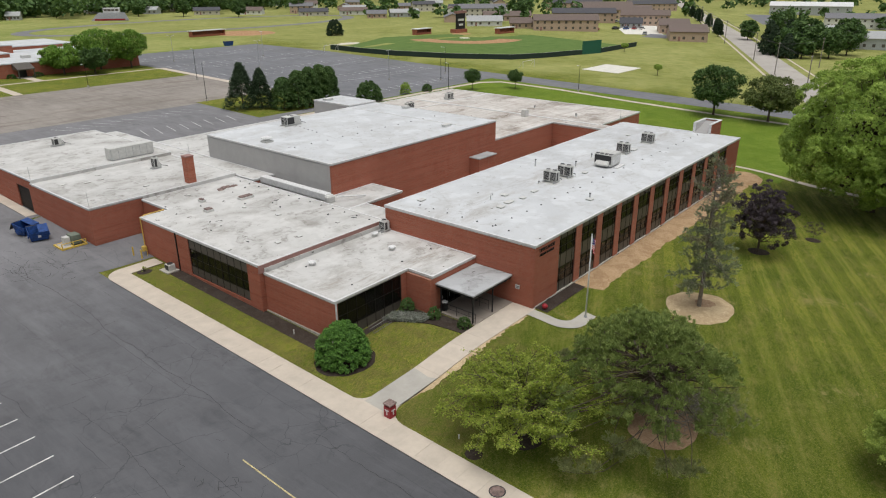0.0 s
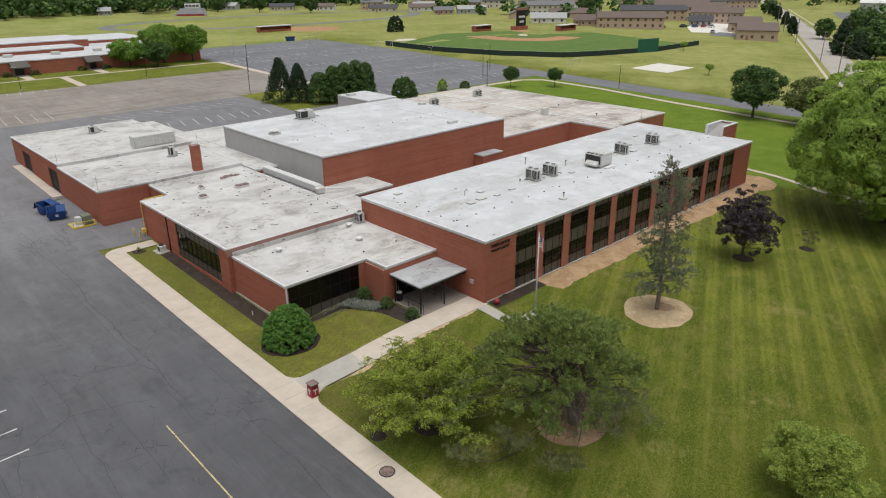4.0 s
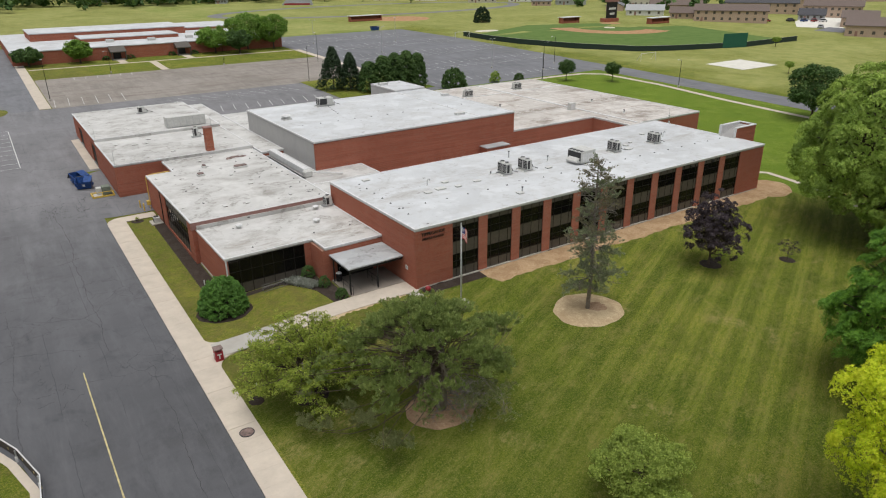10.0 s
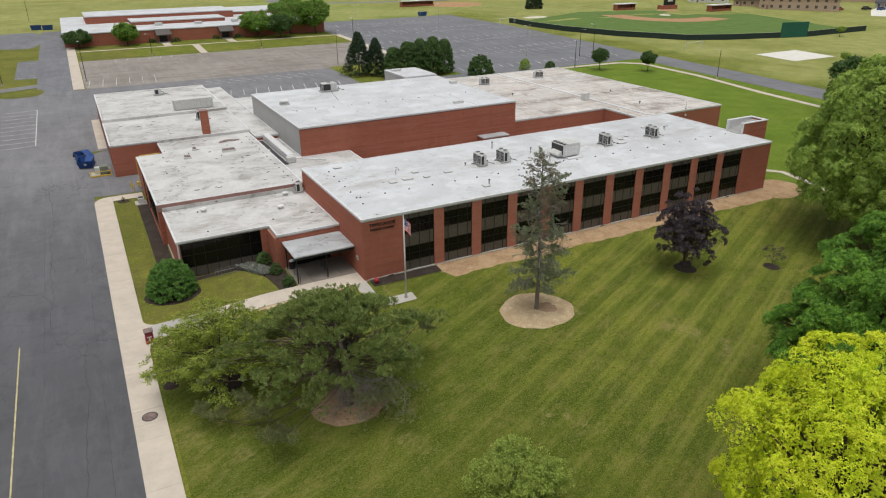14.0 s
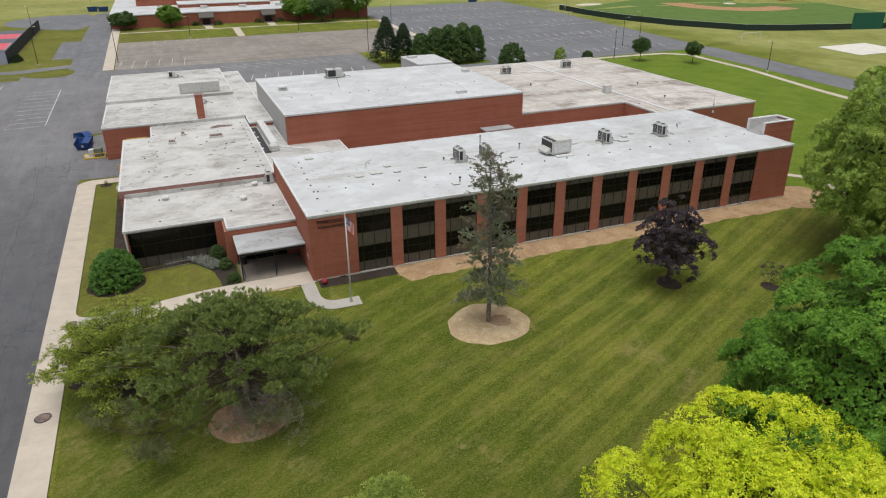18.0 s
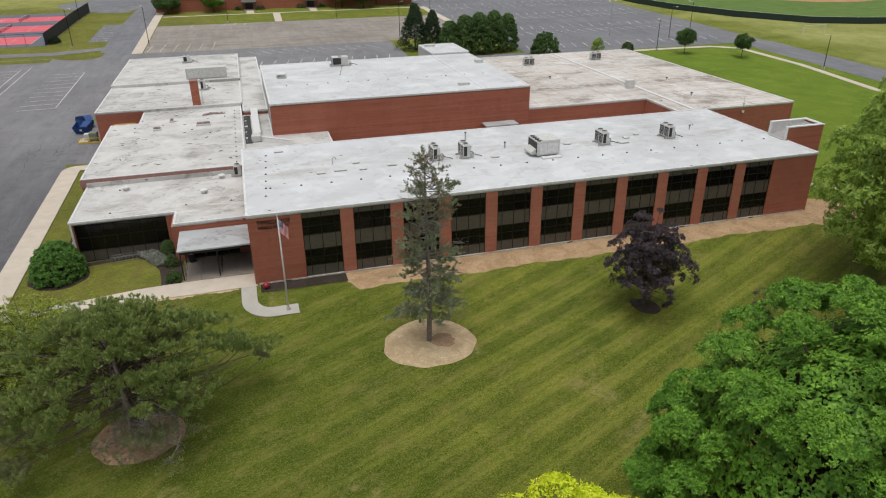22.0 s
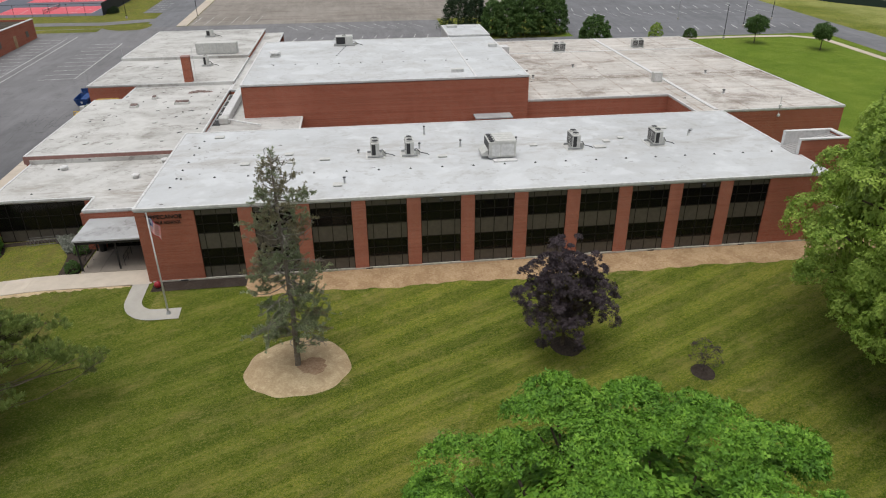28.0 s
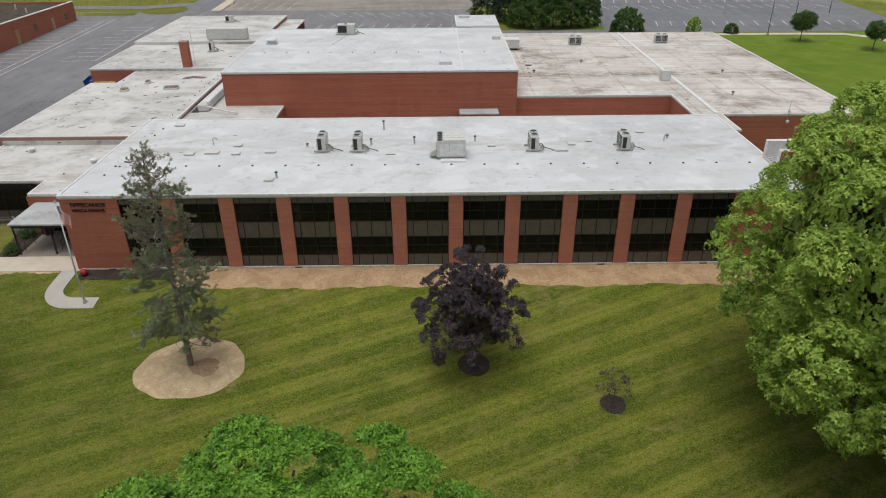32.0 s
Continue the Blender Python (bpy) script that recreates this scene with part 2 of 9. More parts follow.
def brick_material(name, c1, c2, mortar):
    m = Mat(name, 0.9, 0.2)
    ax = m.axis()
    geo = m.n("ShaderNodeNewGeometry")
    nx = m.axis(geo.outputs["Normal"])
    side = m.math("GREATER_THAN", m.math("ABSOLUTE", nx[0]), 0.5)
    along = m.math("ADD", m.math("MULTIPLY", ax[0], m.math("SUBTRACT", 1.0, side)), m.math("MULTIPLY", ax[1], side))
    cb = m.n("ShaderNodeCombineXYZ")
    m.link(along, cb.inputs[0]), m.link(ax[2], cb.inputs[1])
    br = m.n("ShaderNodeTexBrick")
    m.link(cb.outputs[0], br.inputs["Vector"])
    br.inputs["Scale"].default_value = 1.0
    br.inputs["Brick Width"].default_value = 0.205
    br.inputs["Row Height"].default_value = 0.068
    br.inputs["Mortar Size"].default_value = 0.006
    br.inputs["Color1"].default_value = (*c1, 1)
    br.inputs["Color2"].default_value = (*c2, 1)
    br.inputs["Mortar"].default_value = (*mortar, 1)
    col = m.mix(m.ramp(m.noise(0.35, 4, 0.6, dist=0.4), [(0.35, 0.0), (0.75, 0.55)]), br.outputs[0], tuple(c * 0.72 for c in c1))
    course = m.noise(1.0, 4, 0.7, co=m.mapping((0.07, 0.07, 5.0)))
    col = m.mix(m.ramp(course, [(0.46, 0.0), (0.66, 0.4)]), col, tuple(min(1, c * 1.2 + 0.02) for c in c1))
    col = m.mix(m.ramp(course, [(0.32, 0.35), (0.46, 0.0)]), col, tuple(c * 0.72 for c in c2))
    streak = m.noise(1.0, 3, 0.6, co=m.mapping((1.6, 1.6, 0.12)))
    col = m.mix(m.ramp(streak, [(0.52, 0.0), (0.8, 0.35)]), col, tuple(min(1, c * 1.35 + 0.03) for c in c2))
    m.color(col).bump(br.outputs[1], 0.25, -0.008)
    return m.m


BRICK = brick_material("red_brick", (0.36, 0.115, 0.07), (0.29, 0.085, 0.052), (0.33, 0.20, 0.15))
BRICK_LIGHT = brick_material("pier_brick", (0.40, 0.14, 0.09), (0.33, 0.105, 0.066), (0.38, 0.24, 0.19))


def roof_material(name, base, stain, amount, lines=0.0):
    m = Mat(name, 0.75, 0.3)
    big = m.noise(0.09, 6, 0.62, dist=0.8)
    col = m.ramp(big, [(0.25, tuple(c * 0.84 for c in base)), (0.55, base), (0.8, tuple(min(1, c * 1.07) for c in base))])
    # broad smudges, blotches with hard rims, and specks
    smudge = m.ramp(m.noise(0.3, 7, 0.72, co=m.mapping((0.8, 1.0, 1.0)), dist=0.3), [(0.48, 0.0), (0.68, amount * 0.55), (0.8, amount * 0.7)])
    col = m.mix(smudge, col, stain)
    # dried puddles: soft grey pools with a broken darker rim
    pool = m.noise(0.3, 3.5, 0.55, dist=0.25)
    gate = m.ramp(m.noise(0.13, 3, 0.5), [(0.38, 0.0), (0.5, amount)])
    broken = m.ramp(m.noise(1.4, 4, 0.7), [(0.4, 0.15), (0.62, 1.0)])
    rim = m.math("MULTIPLY", m.math("MULTIPLY", m.ramp(pool, [(0.54, 0.0), (0.57, 0.75), (0.605, 0.34), (0.70, 0.26)]), gate), broken)
    col = m.mix(rim, col, tuple(c * 0.8 for c in stain))
    bleach = m.math("MULTIPLY", m.ramp(pool, [(0.36, 1.0), (0.44, 0.0)]), 0.5)
    col = m.mix(bleach, col, tuple(min(0.72, c * 1.18) for c in base))
    blot = m.ramp(m.noise(0.75, 6, 0.75, dist=0.3), [(0.60, 0.0), (0.67, amount * 0.9), (0.8, amount)])
    col = m.mix(m.math("MULTIPLY", blot, m.ramp(m.noise(0.07, 3, 0.5), [(0.4, 0.15), (0.6, 1.0)])), col, tuple(c * 0.6 for c in stain))
    fleck = m.math("MULTIPLY", m.ramp(m.noise(1.5, 2, 0.5, co=m.mapping((0.55, 1.2, 1.0))), [(0.735, 0.0), (0.745, 0.85)]), m.ramp(m.noise(0.1, 2, 0.5), [(0.45, 0.0), (0.5, 1.0)]))
    col = m.mix(fleck, col, (0.07, 0.065, 0.06))
    if lines:
        band = m.noise(1.0, 4, 0.65, co=m.mapping((0.06, 0.8, 1)))
        col = m.mix(m.ramp(band, [(0.48, 0.0), (0.72, lines)]), col, stain)
        ar = m.axis()
        for w, k in ((ar[0], 1 / 6.1), (ar[1], 1 / 3.05)):
            seam = m.math("MULTIPLY", m.math("LESS_THAN", m.math("FRACT", m.math("MULTIPLY", w, k)), 0.045), m.ramp(m.noise(0.4, 5, 0.75), [(0.42, 0.1), (0.62, 0.85)]))
            col = m.mix(seam, col, stain)
        dirt = m.ramp(m.noise(0.12, 6, 0.75, dist=0.4), [(0.53, 0.0), (0.66, lines * 1.5)])
        col = m.mix(dirt, col, tuple(c * 0.6 for c in stain))
        # litter that gathers where water stands, in a ragged line across the roof
        pond = m.ramp(m.math("FRACT", m.math("MULTIPLY", m.math("SUBTRACT", ar[1], 45.0), 0.01)), [(0.0, 1.0), (0.03, 0.0), (0.975, 0.0), (1.0, 1.0)])
        pond = m.math("MULTIPLY", pond, m.ramp(m.noise(0.7, 7, 0.85, co=m.mapping((0.5, 1.3, 1)), dist=0.5), [(0.45, 0.0), (0.56, 0.9)]))
        col = m.mix(pond, col, (0.15, 0.115, 0.085))
    ay = m.axis()
    row = m.math("MULTIPLY", m.ramp(m.math("MULTIPLY", ay[1], 1 / 20.0), [(0.38, 0.0), (0.5, 1.0), (0.66, 0.9), (0.8, 0.0)]), m.math("LESS_THAN", ay[1], 20.0))
    drift = m.ramp(m.noise(0.5, 7, 0.75, co=m.mapping((0.35, 1.0, 1.0)), dist=0.4), [(0.47, 0.0), (0.60, 0.55), (0.72, 0.9)])
    col = m.mix(m.math("MULTIPLY", row, m.math("MULTIPLY", drift, amount * 1.3)), col, (0.26, 0.225, 0.19))
    speck = m.ramp(m.noise(3.0, 3, 0.7), [(0.68, 0.0), (0.74, amount * 0.8)])
    col = m.mix(speck, col, tuple(c * 0.4 for c in stain))
    m.color(col).bump(m.noise(1.2, 4, 0.6), 0.25, 0.03)
    return m.m


ROOF_NEW = roof_material("white_roof_membrane", (0.53, 0.545, 0.56), (0.32, 0.30, 0.27), 0.5)
ROOF_MID = roof_material("weathered_roof_membrane", (0.515, 0.51, 0.495), (0.22, 0.20, 0.175), 0.9)
ROOF_OLD = roof_material("dirty_roof_membrane", (0.55, 0.525, 0.495), (0.31, 0.25, 0.205), 0.8, 0.5)
ROOF_GREY = roof_material("grey_canopy_membrane", (0.40, 0.41, 0.42), (0.20, 0.19, 0.18), 0.8)
FASCIA = plain("white_metal_edge", (0.62, 0.62, 0.62), 0.5)
FASCIA_RED = plain("maroon_metal_edge", (0.28, 0.15, 0.13), 0.5)
GREY_WALL = plain("grey_metal_cladding", (0.36, 0.355, 0.35), 0.6, vary=0.05, scale=0.6)
CONCRETE_BASE = plain("concrete_base", (0.45, 0.42, 0.37), 0.9, 0.2, vary=0.2)
DARK_METAL = plain("dark_bronze_metal", (0.016, 0.014, 0.012), 0.5, 0.15)
BLACK_STEEL = plain("black_painted_steel", (0.012, 0.012, 0.013), 0.5)
PANEL_BROWN = plain("brown_spandrel_panel", (0.085, 0.073, 0.06), 0.45, 0.5, vary=0.15)
# dimness of the rooms behind the glass is put into this dark colour
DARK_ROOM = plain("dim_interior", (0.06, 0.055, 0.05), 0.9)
UNIT_GREY = plain("light_grey_unit_metal", (0.52, 0.52, 0.50), 0.5, 0.4, vary=0.1)
UNIT_WORN = plain("worn_grey_steel", (0.15, 0.145, 0.14), 0.6, 0.3, vary=0.3)
UNIT_DARK = plain("dark_coil_fins", (0.03, 0.03, 0.032), 0.5)
GALV = plain("galvanised_steel", (0.42, 0.43, 0.44), 0.45, 0.5, 0.4)
YELLOW_PAINT = plain("yellow_safety_paint", (0.62, 0.43, 0.09), 0.55)
WHITE_PAINT = plain("white_line_paint", (0.62, 0.62, 0.60), 0.8, vary=0.3)
LINE_YELLOW = plain("yellow_line_paint", (0.50, 0.43, 0.22), 0.8, vary=0.3)
RED_PAINT = plain("red_painted_steel", (0.30, 0.02, 0.03), 0.4)
BLUE_STEEL = plain("blue_painted_steel", (0.015, 0.06, 0.22), 0.5, vary=0.4)


def glass_material():
    m = Mat("tinted_window_glass", 0.06, 0.5)
    m.color((0.05, 0.045, 0.04))
    m.b.inputs["Transmission Weight"].default_value = 0.9
    m.b.inputs["IOR"].default_value = 1.3
    return m.m


GLASS = glass_material()


def asphalt_material(name, col, crack=0.6, patch=0.35, cross=0.25, worn=0.0):
    m = Mat(name, 0.9, 0.25)
    c = m.ramp(m.noise(0.06, 5, 0.6, dist=0.6), [(0.3, tuple(v * 0.86 for v in col)), (0.7, tuple(v * 1.16 for v in col))])
    c = m.mix(m.ramp(m.noise(0.35, 6, 0.7, dist=0.5), [(0.5, 0.0), (0.75, patch)]), c, tuple(v * 0.62 for v in col))
    c = m.mix(m.ramp(m.noise(1.0, 6, 0.75, co=m.mapping((0.5, 0.09, 1)), dist=0.3), [(0.46, 0.0), (0.7, patch * 0.9)]), c, tuple(v * 1.4 for v in col))
    c = m.mix(m.ramp(m.noise(1.0, 6, 0.75, co=m.mapping((0.05, 0.32, 1)), dist=0.4), [(0.52, 0.0), (0.7, patch * cross)]), c, tuple(v * f for v, f in zip(col, (0.62, 0.56, 0.52))))
    vo = m.n("ShaderNodeTexVoronoi")
    vo.feature = "DISTANCE_TO_EDGE"
    vo.inputs["Scale"].default_value = 0.11
    warp = m.n("ShaderNodeVectorMath", op="ADD")
    nz = m.n("ShaderNodeTexNoise")
    nz.inputs["Scale"].default_value = 0.7
    nz.inputs["Detail"].default_value = 5
    m.link(m.co, nz.inputs["Vector"])
    m.link(m.co, warp.inputs[0]), m.link(nz.outputs["Color"], warp.inputs[1])
    m.link(warp.outputs[0], vo.inputs["Vector"])
    gate = m.ramp(m.noise(0.05, 3, 0.5), [(0.50, 0.0), (0.62, crack)])
    line = m.math("MULTIPLY", m.math("LESS_THAN", vo.outputs["Distance"], 0.0035), gate)
    c = m.mix(line, c, tuple(v * 0.45 for v in col))
    ax0 = m.math("ADD", m.axis()[0], m.math("MULTIPLY", m.noise(0.5, 4, 0.6), 0.35))
    joint = m.math("MULTIPLY", m.math("LESS_THAN", m.math("FRACT", m.math("MULTIPLY", ax0, 1 / 4.2)), 0.012), m.ramp(m.noise(0.14, 4, 0.6), [(0.45, 0.0), (0.56, crack)]))
    c = m.mix(joint, c, tuple(v * 0.5 for v in col))
    vf = m.n("ShaderNodeTexVoronoi")
    vf.feature = "DISTANCE_TO_EDGE"
    vf.inputs["Scale"].default_value = 0.45
    m.link(warp.outputs[0], vf.inputs["Vector"])
    web = m.math("MULTIPLY", m.math("LESS_THAN", vf.outputs["Distance"], 0.012), m.ramp(m.noise(0.09, 3, 0.6), [(0.54, 0.0), (0.62, crack)]))
    c = m.mix(web, c, tuple(v * 0.5 for v in col))
    c = m.mix(m.ramp(m.noise(14, 3, 0.8), [(0.4, 0.0), (0.8, 0.25)]), c, tuple(v * 1.5 for v in col))
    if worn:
        # worn multiplies the colour, paler along y with an uneven border
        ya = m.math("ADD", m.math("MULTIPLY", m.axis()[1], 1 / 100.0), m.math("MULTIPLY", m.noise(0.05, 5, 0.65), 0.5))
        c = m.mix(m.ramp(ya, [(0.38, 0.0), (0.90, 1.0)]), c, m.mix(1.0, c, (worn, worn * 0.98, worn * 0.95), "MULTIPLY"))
    m.color(c).bump(m.noise(22, 3, 0.7), 0.3, 0.01)
    return m.m


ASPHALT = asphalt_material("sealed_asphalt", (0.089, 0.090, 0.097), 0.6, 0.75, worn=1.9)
ASPHALT_OLD = asphalt_material("grey_worn_asphalt", (0.235, 0.212, 0.19), 0.5, 0.7, 1.2)
ASPHALT_FAR = asphalt_material("blue_grey_asphalt", (0.15, 0.153, 0.165), 0.5, 0.8, 0.6)
ROAD_CONC = asphalt_material("pale_road_surface", (0.35, 0.325, 0.295), 0.5, 0.3)


def concrete_material(name, col):
    m = Mat(name, 0.9, 0.2)
    c = m.ramp(m.noise(0.6, 6, 0.65), [(0.3, tuple(v * 0.86 for v in col)), (0.7, tuple(v * 1.08 for v in col))])
    c = m.mix(m.math("MULTIPLY", m.rand(), 0.16), c, tuple(v * 0.6 for v in col))
    c = m.mix(m.ramp(m.noise(3.0, 5, 0.7), [(0.55, 0.0), (0.8, 0.3)]), c, tuple(v * 0.66 for v in col))
    m.color(c).bump(m.noise(25, 3, 0.7), 0.2, 0.005)
    return m.m


CONCRETE = concrete_material("buff_concrete", (0.53, 0.465, 0.39))
PALE_PAD = concrete_material("pale_pad_concrete", (0.66, 0.64, 0.58))
CONCRETE_PORCH = concrete_material("stained_porch_concrete", (0.27, 0.235, 0.20))
CONCRETE_GREY = concrete_material("grey_concrete", (0.42, 0.40, 0.36))


def grass_material():
    m = Mat("mown_grass", 0.95, 0.15)
    ax = m.axis()
    ang = radians(25.2)
    along = m.mapping((0.4, 1.0, 1.0), (0, 0, 0), m.mapping((1, 1, 1), (0, 0, -25)))
    blade = m.noise(10.0, 5, 0.9)
    fine = m.noise(6.0, 6, 0.85, co=along)
    big = m.noise(0.12, 5, 0.6, dist=0.6)
    f = m.math("ADD", m.math("MULTIPLY", blade, 0.55), m.math("ADD", m.math("MULTIPLY", fine, 0.27), m.math("MULTIPLY", big, 0.18)))
    c = m.ramp(f, [(0.42, (0.034, 0.058, 0.004)), (0.47, (0.076, 0.114, 0.007)), (0.52, (0.146, 0.178, 0.015)), (0.58, (0.30, 0.27, 0.055))])
    # mowing stripes on the front lawn: sheen painted as soft dark and light lanes, each of two passes
    across = m.math("ADD", m.math("MULTIPLY", ax[0], -math.sin(ang)), m.math("MULTIPLY", ax[1], math.cos(ang)))
    wav = m.math("ADD", across, m.math("MULTIPLY", m.noise(0.05, 2, 0.5), 0.5))
    rag = m.math("ADD", wav, m.math("MULTIPLY", m.noise(3.5, 4, 0.75), 0.28))
    lane = m.math("FRACT", m.math("MULTIPLY", m.math("ADD", rag, 0.3), 1 / 2.55))
    lawn = m.math("MULTIPLY", m.math("LESS_THAN", ax[1], -0.5), m.math("GREATER_THAN", ax[0], -21.0))
    west = m.ramp(m.math("ADD", m.math("MULTIPLY", ax[0], 1 / 40.0), m.math("MULTIPLY", m.noise(0.09, 4, 0.6), 0.6)), [(0.22, 0.45), (0.6, 1.0)])
    fade = m.math("MULTIPLY", m.math("MULTIPLY", lawn, west), m.ramp(m.noise(0.22, 5, 0.7), [(0.3, 0.55), (0.6, 1.0)]))
    st = m.ramp(lane, [(0.0, 0.0), (0.06, 0.9), (0.22, 1.0), (0.30, 0.55), (0.40, 0.9), (0.50, 0.95), (0.56, 0.0)])
    c = m.mix(m.math("MULTIPLY", m.math("MULTIPLY", st, fade), m.ramp(blade, [(0.38, 0.66), (0.62, 0.40)])), c, (0.030, 0.066, 0.003))
    ln = m.ramp(lane, [(0.60, 0.0), (0.66, 0.5), (0.73, 0.45), (0.79, 0.05), (0.86, 0.05), (0.91, 0.4), (0.96, 0.3), (1.0, 0.0)])
    ln = m.math("MULTIPLY", m.math("MULTIPLY", ln, lawn), m.ramp(m.noise(0.35, 6, 0.75, co=along), [(0.40, 0.05), (0.6, 1.0)]))
    c = m.mix(ln, c, (0.245, 0.255, 0.055))
    # broad dark and pale cloudings where the soil differs
    cloud = m.ramp(m.noise(0.28, 6, 0.7, dist=0.5), [(0.36, 0.38), (0.5, 0.0)])
    c = m.mix(cloud, c, (0.046, 0.078, 0.006))
    # the lawn grows darker towards the drive
    dark_west = m.ramp(m.math("ADD", m.math("MULTIPLY", ax[0], 1 / 40.0), m.math("MULTIPLY", m.noise(0.09, 4, 0.6), 0.6)), [(0.25, 0.5), (0.75, 0.0)])
    c = m.mix(m.math("MULTIPLY", dark_west, lawn), c, (0.050, 0.082, 0.006))
    # dry and worn patches, drawn out along the mowing
    dry = m.ramp(m.noise(0.7, 8, 0.85, co=along, dist=0.3), [(0.505, 0.0), (0.66, 0.62)])
    dry = m.math("MULTIPLY", dry, m.ramp(m.math("MULTIPLY", ax[0], 0.01), [(0.64, 1.0), (0.74, 0.3)]))
    c = m.mix(dry, c, (0.235, 0.20, 0.060))
    thatch = m.math("MULTIPLY", m.ramp(m.noise(0.16, 7, 0.75, dist=0.6), [(0.56, 0.0), (0.66, 0.7)]), m.ramp(m.noise(1.8, 6, 0.85, co=along), [(0.46, 0.0), (0.60, 1.0)]))
    c = m.mix(thatch, c, (0.33, 0.265, 0.115))
    worn = m.ramp(m.noise(7.0, 6, 0.85), [(0.51, 0.0), (0.63, 0.68)])
    c = m.mix(worn, c, (0.27, 0.235, 0.08))
    verge = m.math("MULTIPLY", m.math("LESS_THAN", ax[0], -6.0), m.math("GREATER_THAN", ax[1], -7.0))
    bare = m.math("MULTIPLY", verge, m.ramp(m.noise(0.8, 7, 0.8, dist=0.3), [(0.42, 0.0), (0.60, 0.75)]))
    c = m.mix(bare, c, m.ramp(blade, [(0.35, (0.075, 0.075, 0.014)), (0.65, (0.215, 0.175, 0.065))]))
    dark = m.ramp(m.noise(6.0, 6, 0.85), [(0.36, 0.55), (0.46, 0.0)])
    c = m.mix(dark, c, (0.032, 0.062, 0.006))
    # the fed, lusher lawn behind the east end
    east = m.math("MULTIPLY", m.math("GREATER_THAN", ax[0], 64.0), m.math("MULTIPLY", m.math("GREATER_THAN", ax[1], -6.0), m.math("LESS_THAN", ax[0], 122.0)))
    lush = m.ramp(m.math("ADD", m.math("MULTIPLY", blade, 0.6), m.math("MULTIPLY", m.noise(0.25, 5, 0.7), 0.4)), [(0.36, (0.062, 0.120, 0.008)), (0.5, (0.112, 0.188, 0.016)), (0.64, (0.20, 0.265, 0.042))])
    c = m.mix(m.math("MULTIPLY", east, 0.72), c, lush)
    # paler rough grass on the far fields
    reach = m.math("MAXIMUM", m.math("SUBTRACT", ax[0], 133.0), m.math("SUBTRACT", ax[1], 224.0))
    far = m.ramp(m.math("MULTIPLY", m.math("ADD", reach, m.math("MULTIPLY", m.noise(0.03, 4, 0.6), 60.0)), 1 / 100.0), [(0.25, 0.0), (0.42, 1.0)])
    far = m.math("MULTIPLY", far, m.ramp(m.noise(0.03, 7, 0.7, dist=0.5), [(0.3, 0.3), (0.62, 0.95)]))
    c = m.mix(far, c, m.ramp(m.noise(0.25, 6, 0.75), [(0.3, (0.20, 0.23, 0.06)), (0.7, (0.36, 0.345, 0.135))]))
    m.color(c).bump(blade, 0.9, 0.1)
    return m.m


GRASS = grass_material()


def soil_material(name, a, b, d, blotch=0.45):
    m = Mat(name, 0.95, 0.1)
    c = m.ramp(m.noise(6.0, 6, 0.75), [(0.25, a), (0.5, b), (0.8, d)])
    c = m.mix(m.ramp(m.noise(0.55, 6, 0.7, dist=0.5), [(0.44, 0.0), (0.58, blotch)]), c, tuple(v * f for v, f in zip(b, (0.52, 0.44, 0.38))))
    c = m.mix(m.ramp(m.noise(2.6, 5, 0.8), [(0.58, 0.0), (0.7, 0.6)]), c, tuple(min(1.0, v * 1.2) for v in d))
    m.color(c).bump(m.noise(11, 5, 0.8), 0.7, 0.06)
    return m.m


MULCH_TAN = soil_material("tan_wood_mulch", (0.26, 0.165, 0.09), (0.42, 0.29, 0.17), (0.55, 0.42, 0.28))
MULCH_PALE = soil_material("pale_sawdust_mulch", (0.36, 0.265, 0.16), (0.50, 0.39, 0.245), (0.62, 0.51, 0.345), 0.45)
MULCH_RED = soil_material("reddish_pine_litter", (0.21, 0.13, 0.08), (0.35, 0.235, 0.15), (0.46, 0.34, 0.235))
MULCH_DARK = soil_material("dark_brown_mulch", (0.026, 0.021, 0.018), (0.054, 0.043, 0.036), (0.10, 0.08, 0.066))
INFIELD = soil_material("reddish_infield_dirt", (0.34, 0.19, 0.10), (0.42, 0.25, 0.14), (0.48, 0.31, 0.19))
SAND = soil_material("pale_sand", (0.55, 0.52, 0.45), (0.64, 0.61, 0.54), (0.7, 0.68, 0.62))


def leaf_material(name, dark, mid, light, trans=0.35, leafy=1.0, patch=0.5):
    """Foliage: a shade for each leaf, and slower changes from bough to bough."""
    m = Mat(name, 0.6, 0.3)
    f = m.math("ADD", m.math("MULTIPLY", m.math("SUBTRACT", m.island(), 0.5), leafy), 0.5)
    f = m.math("ADD", f, m.math("MULTIPLY", m.math("SUBTRACT", m.noise(patch, 3, 0.6), 0.5), 1.6 * (1.3 - leafy)))
    c = m.ramp(f, [(0.0, dark), (0.5, mid), (1.0, light)])
    c = m.mix(m.ramp(m.noise(0.5, 3, 0.6), [(0.35, 0.0), (0.7, 0.45 * leafy)]), c, dark)
    m.color(c)
    tr = m.n("ShaderNodeBsdfTranslucent")
    m.link(c, tr.inputs["Color"])
    mx = m.n("ShaderNodeMixShader")
    mx.inputs[0].default_value = trans
    m.link(m.b.outputs[0], mx.inputs[1]), m.link(tr.outputs[0], mx.inputs[2])
    m.link(mx.outputs[0], m.t.nodes["Material Output"].inputs["Surface"])
    return m.m


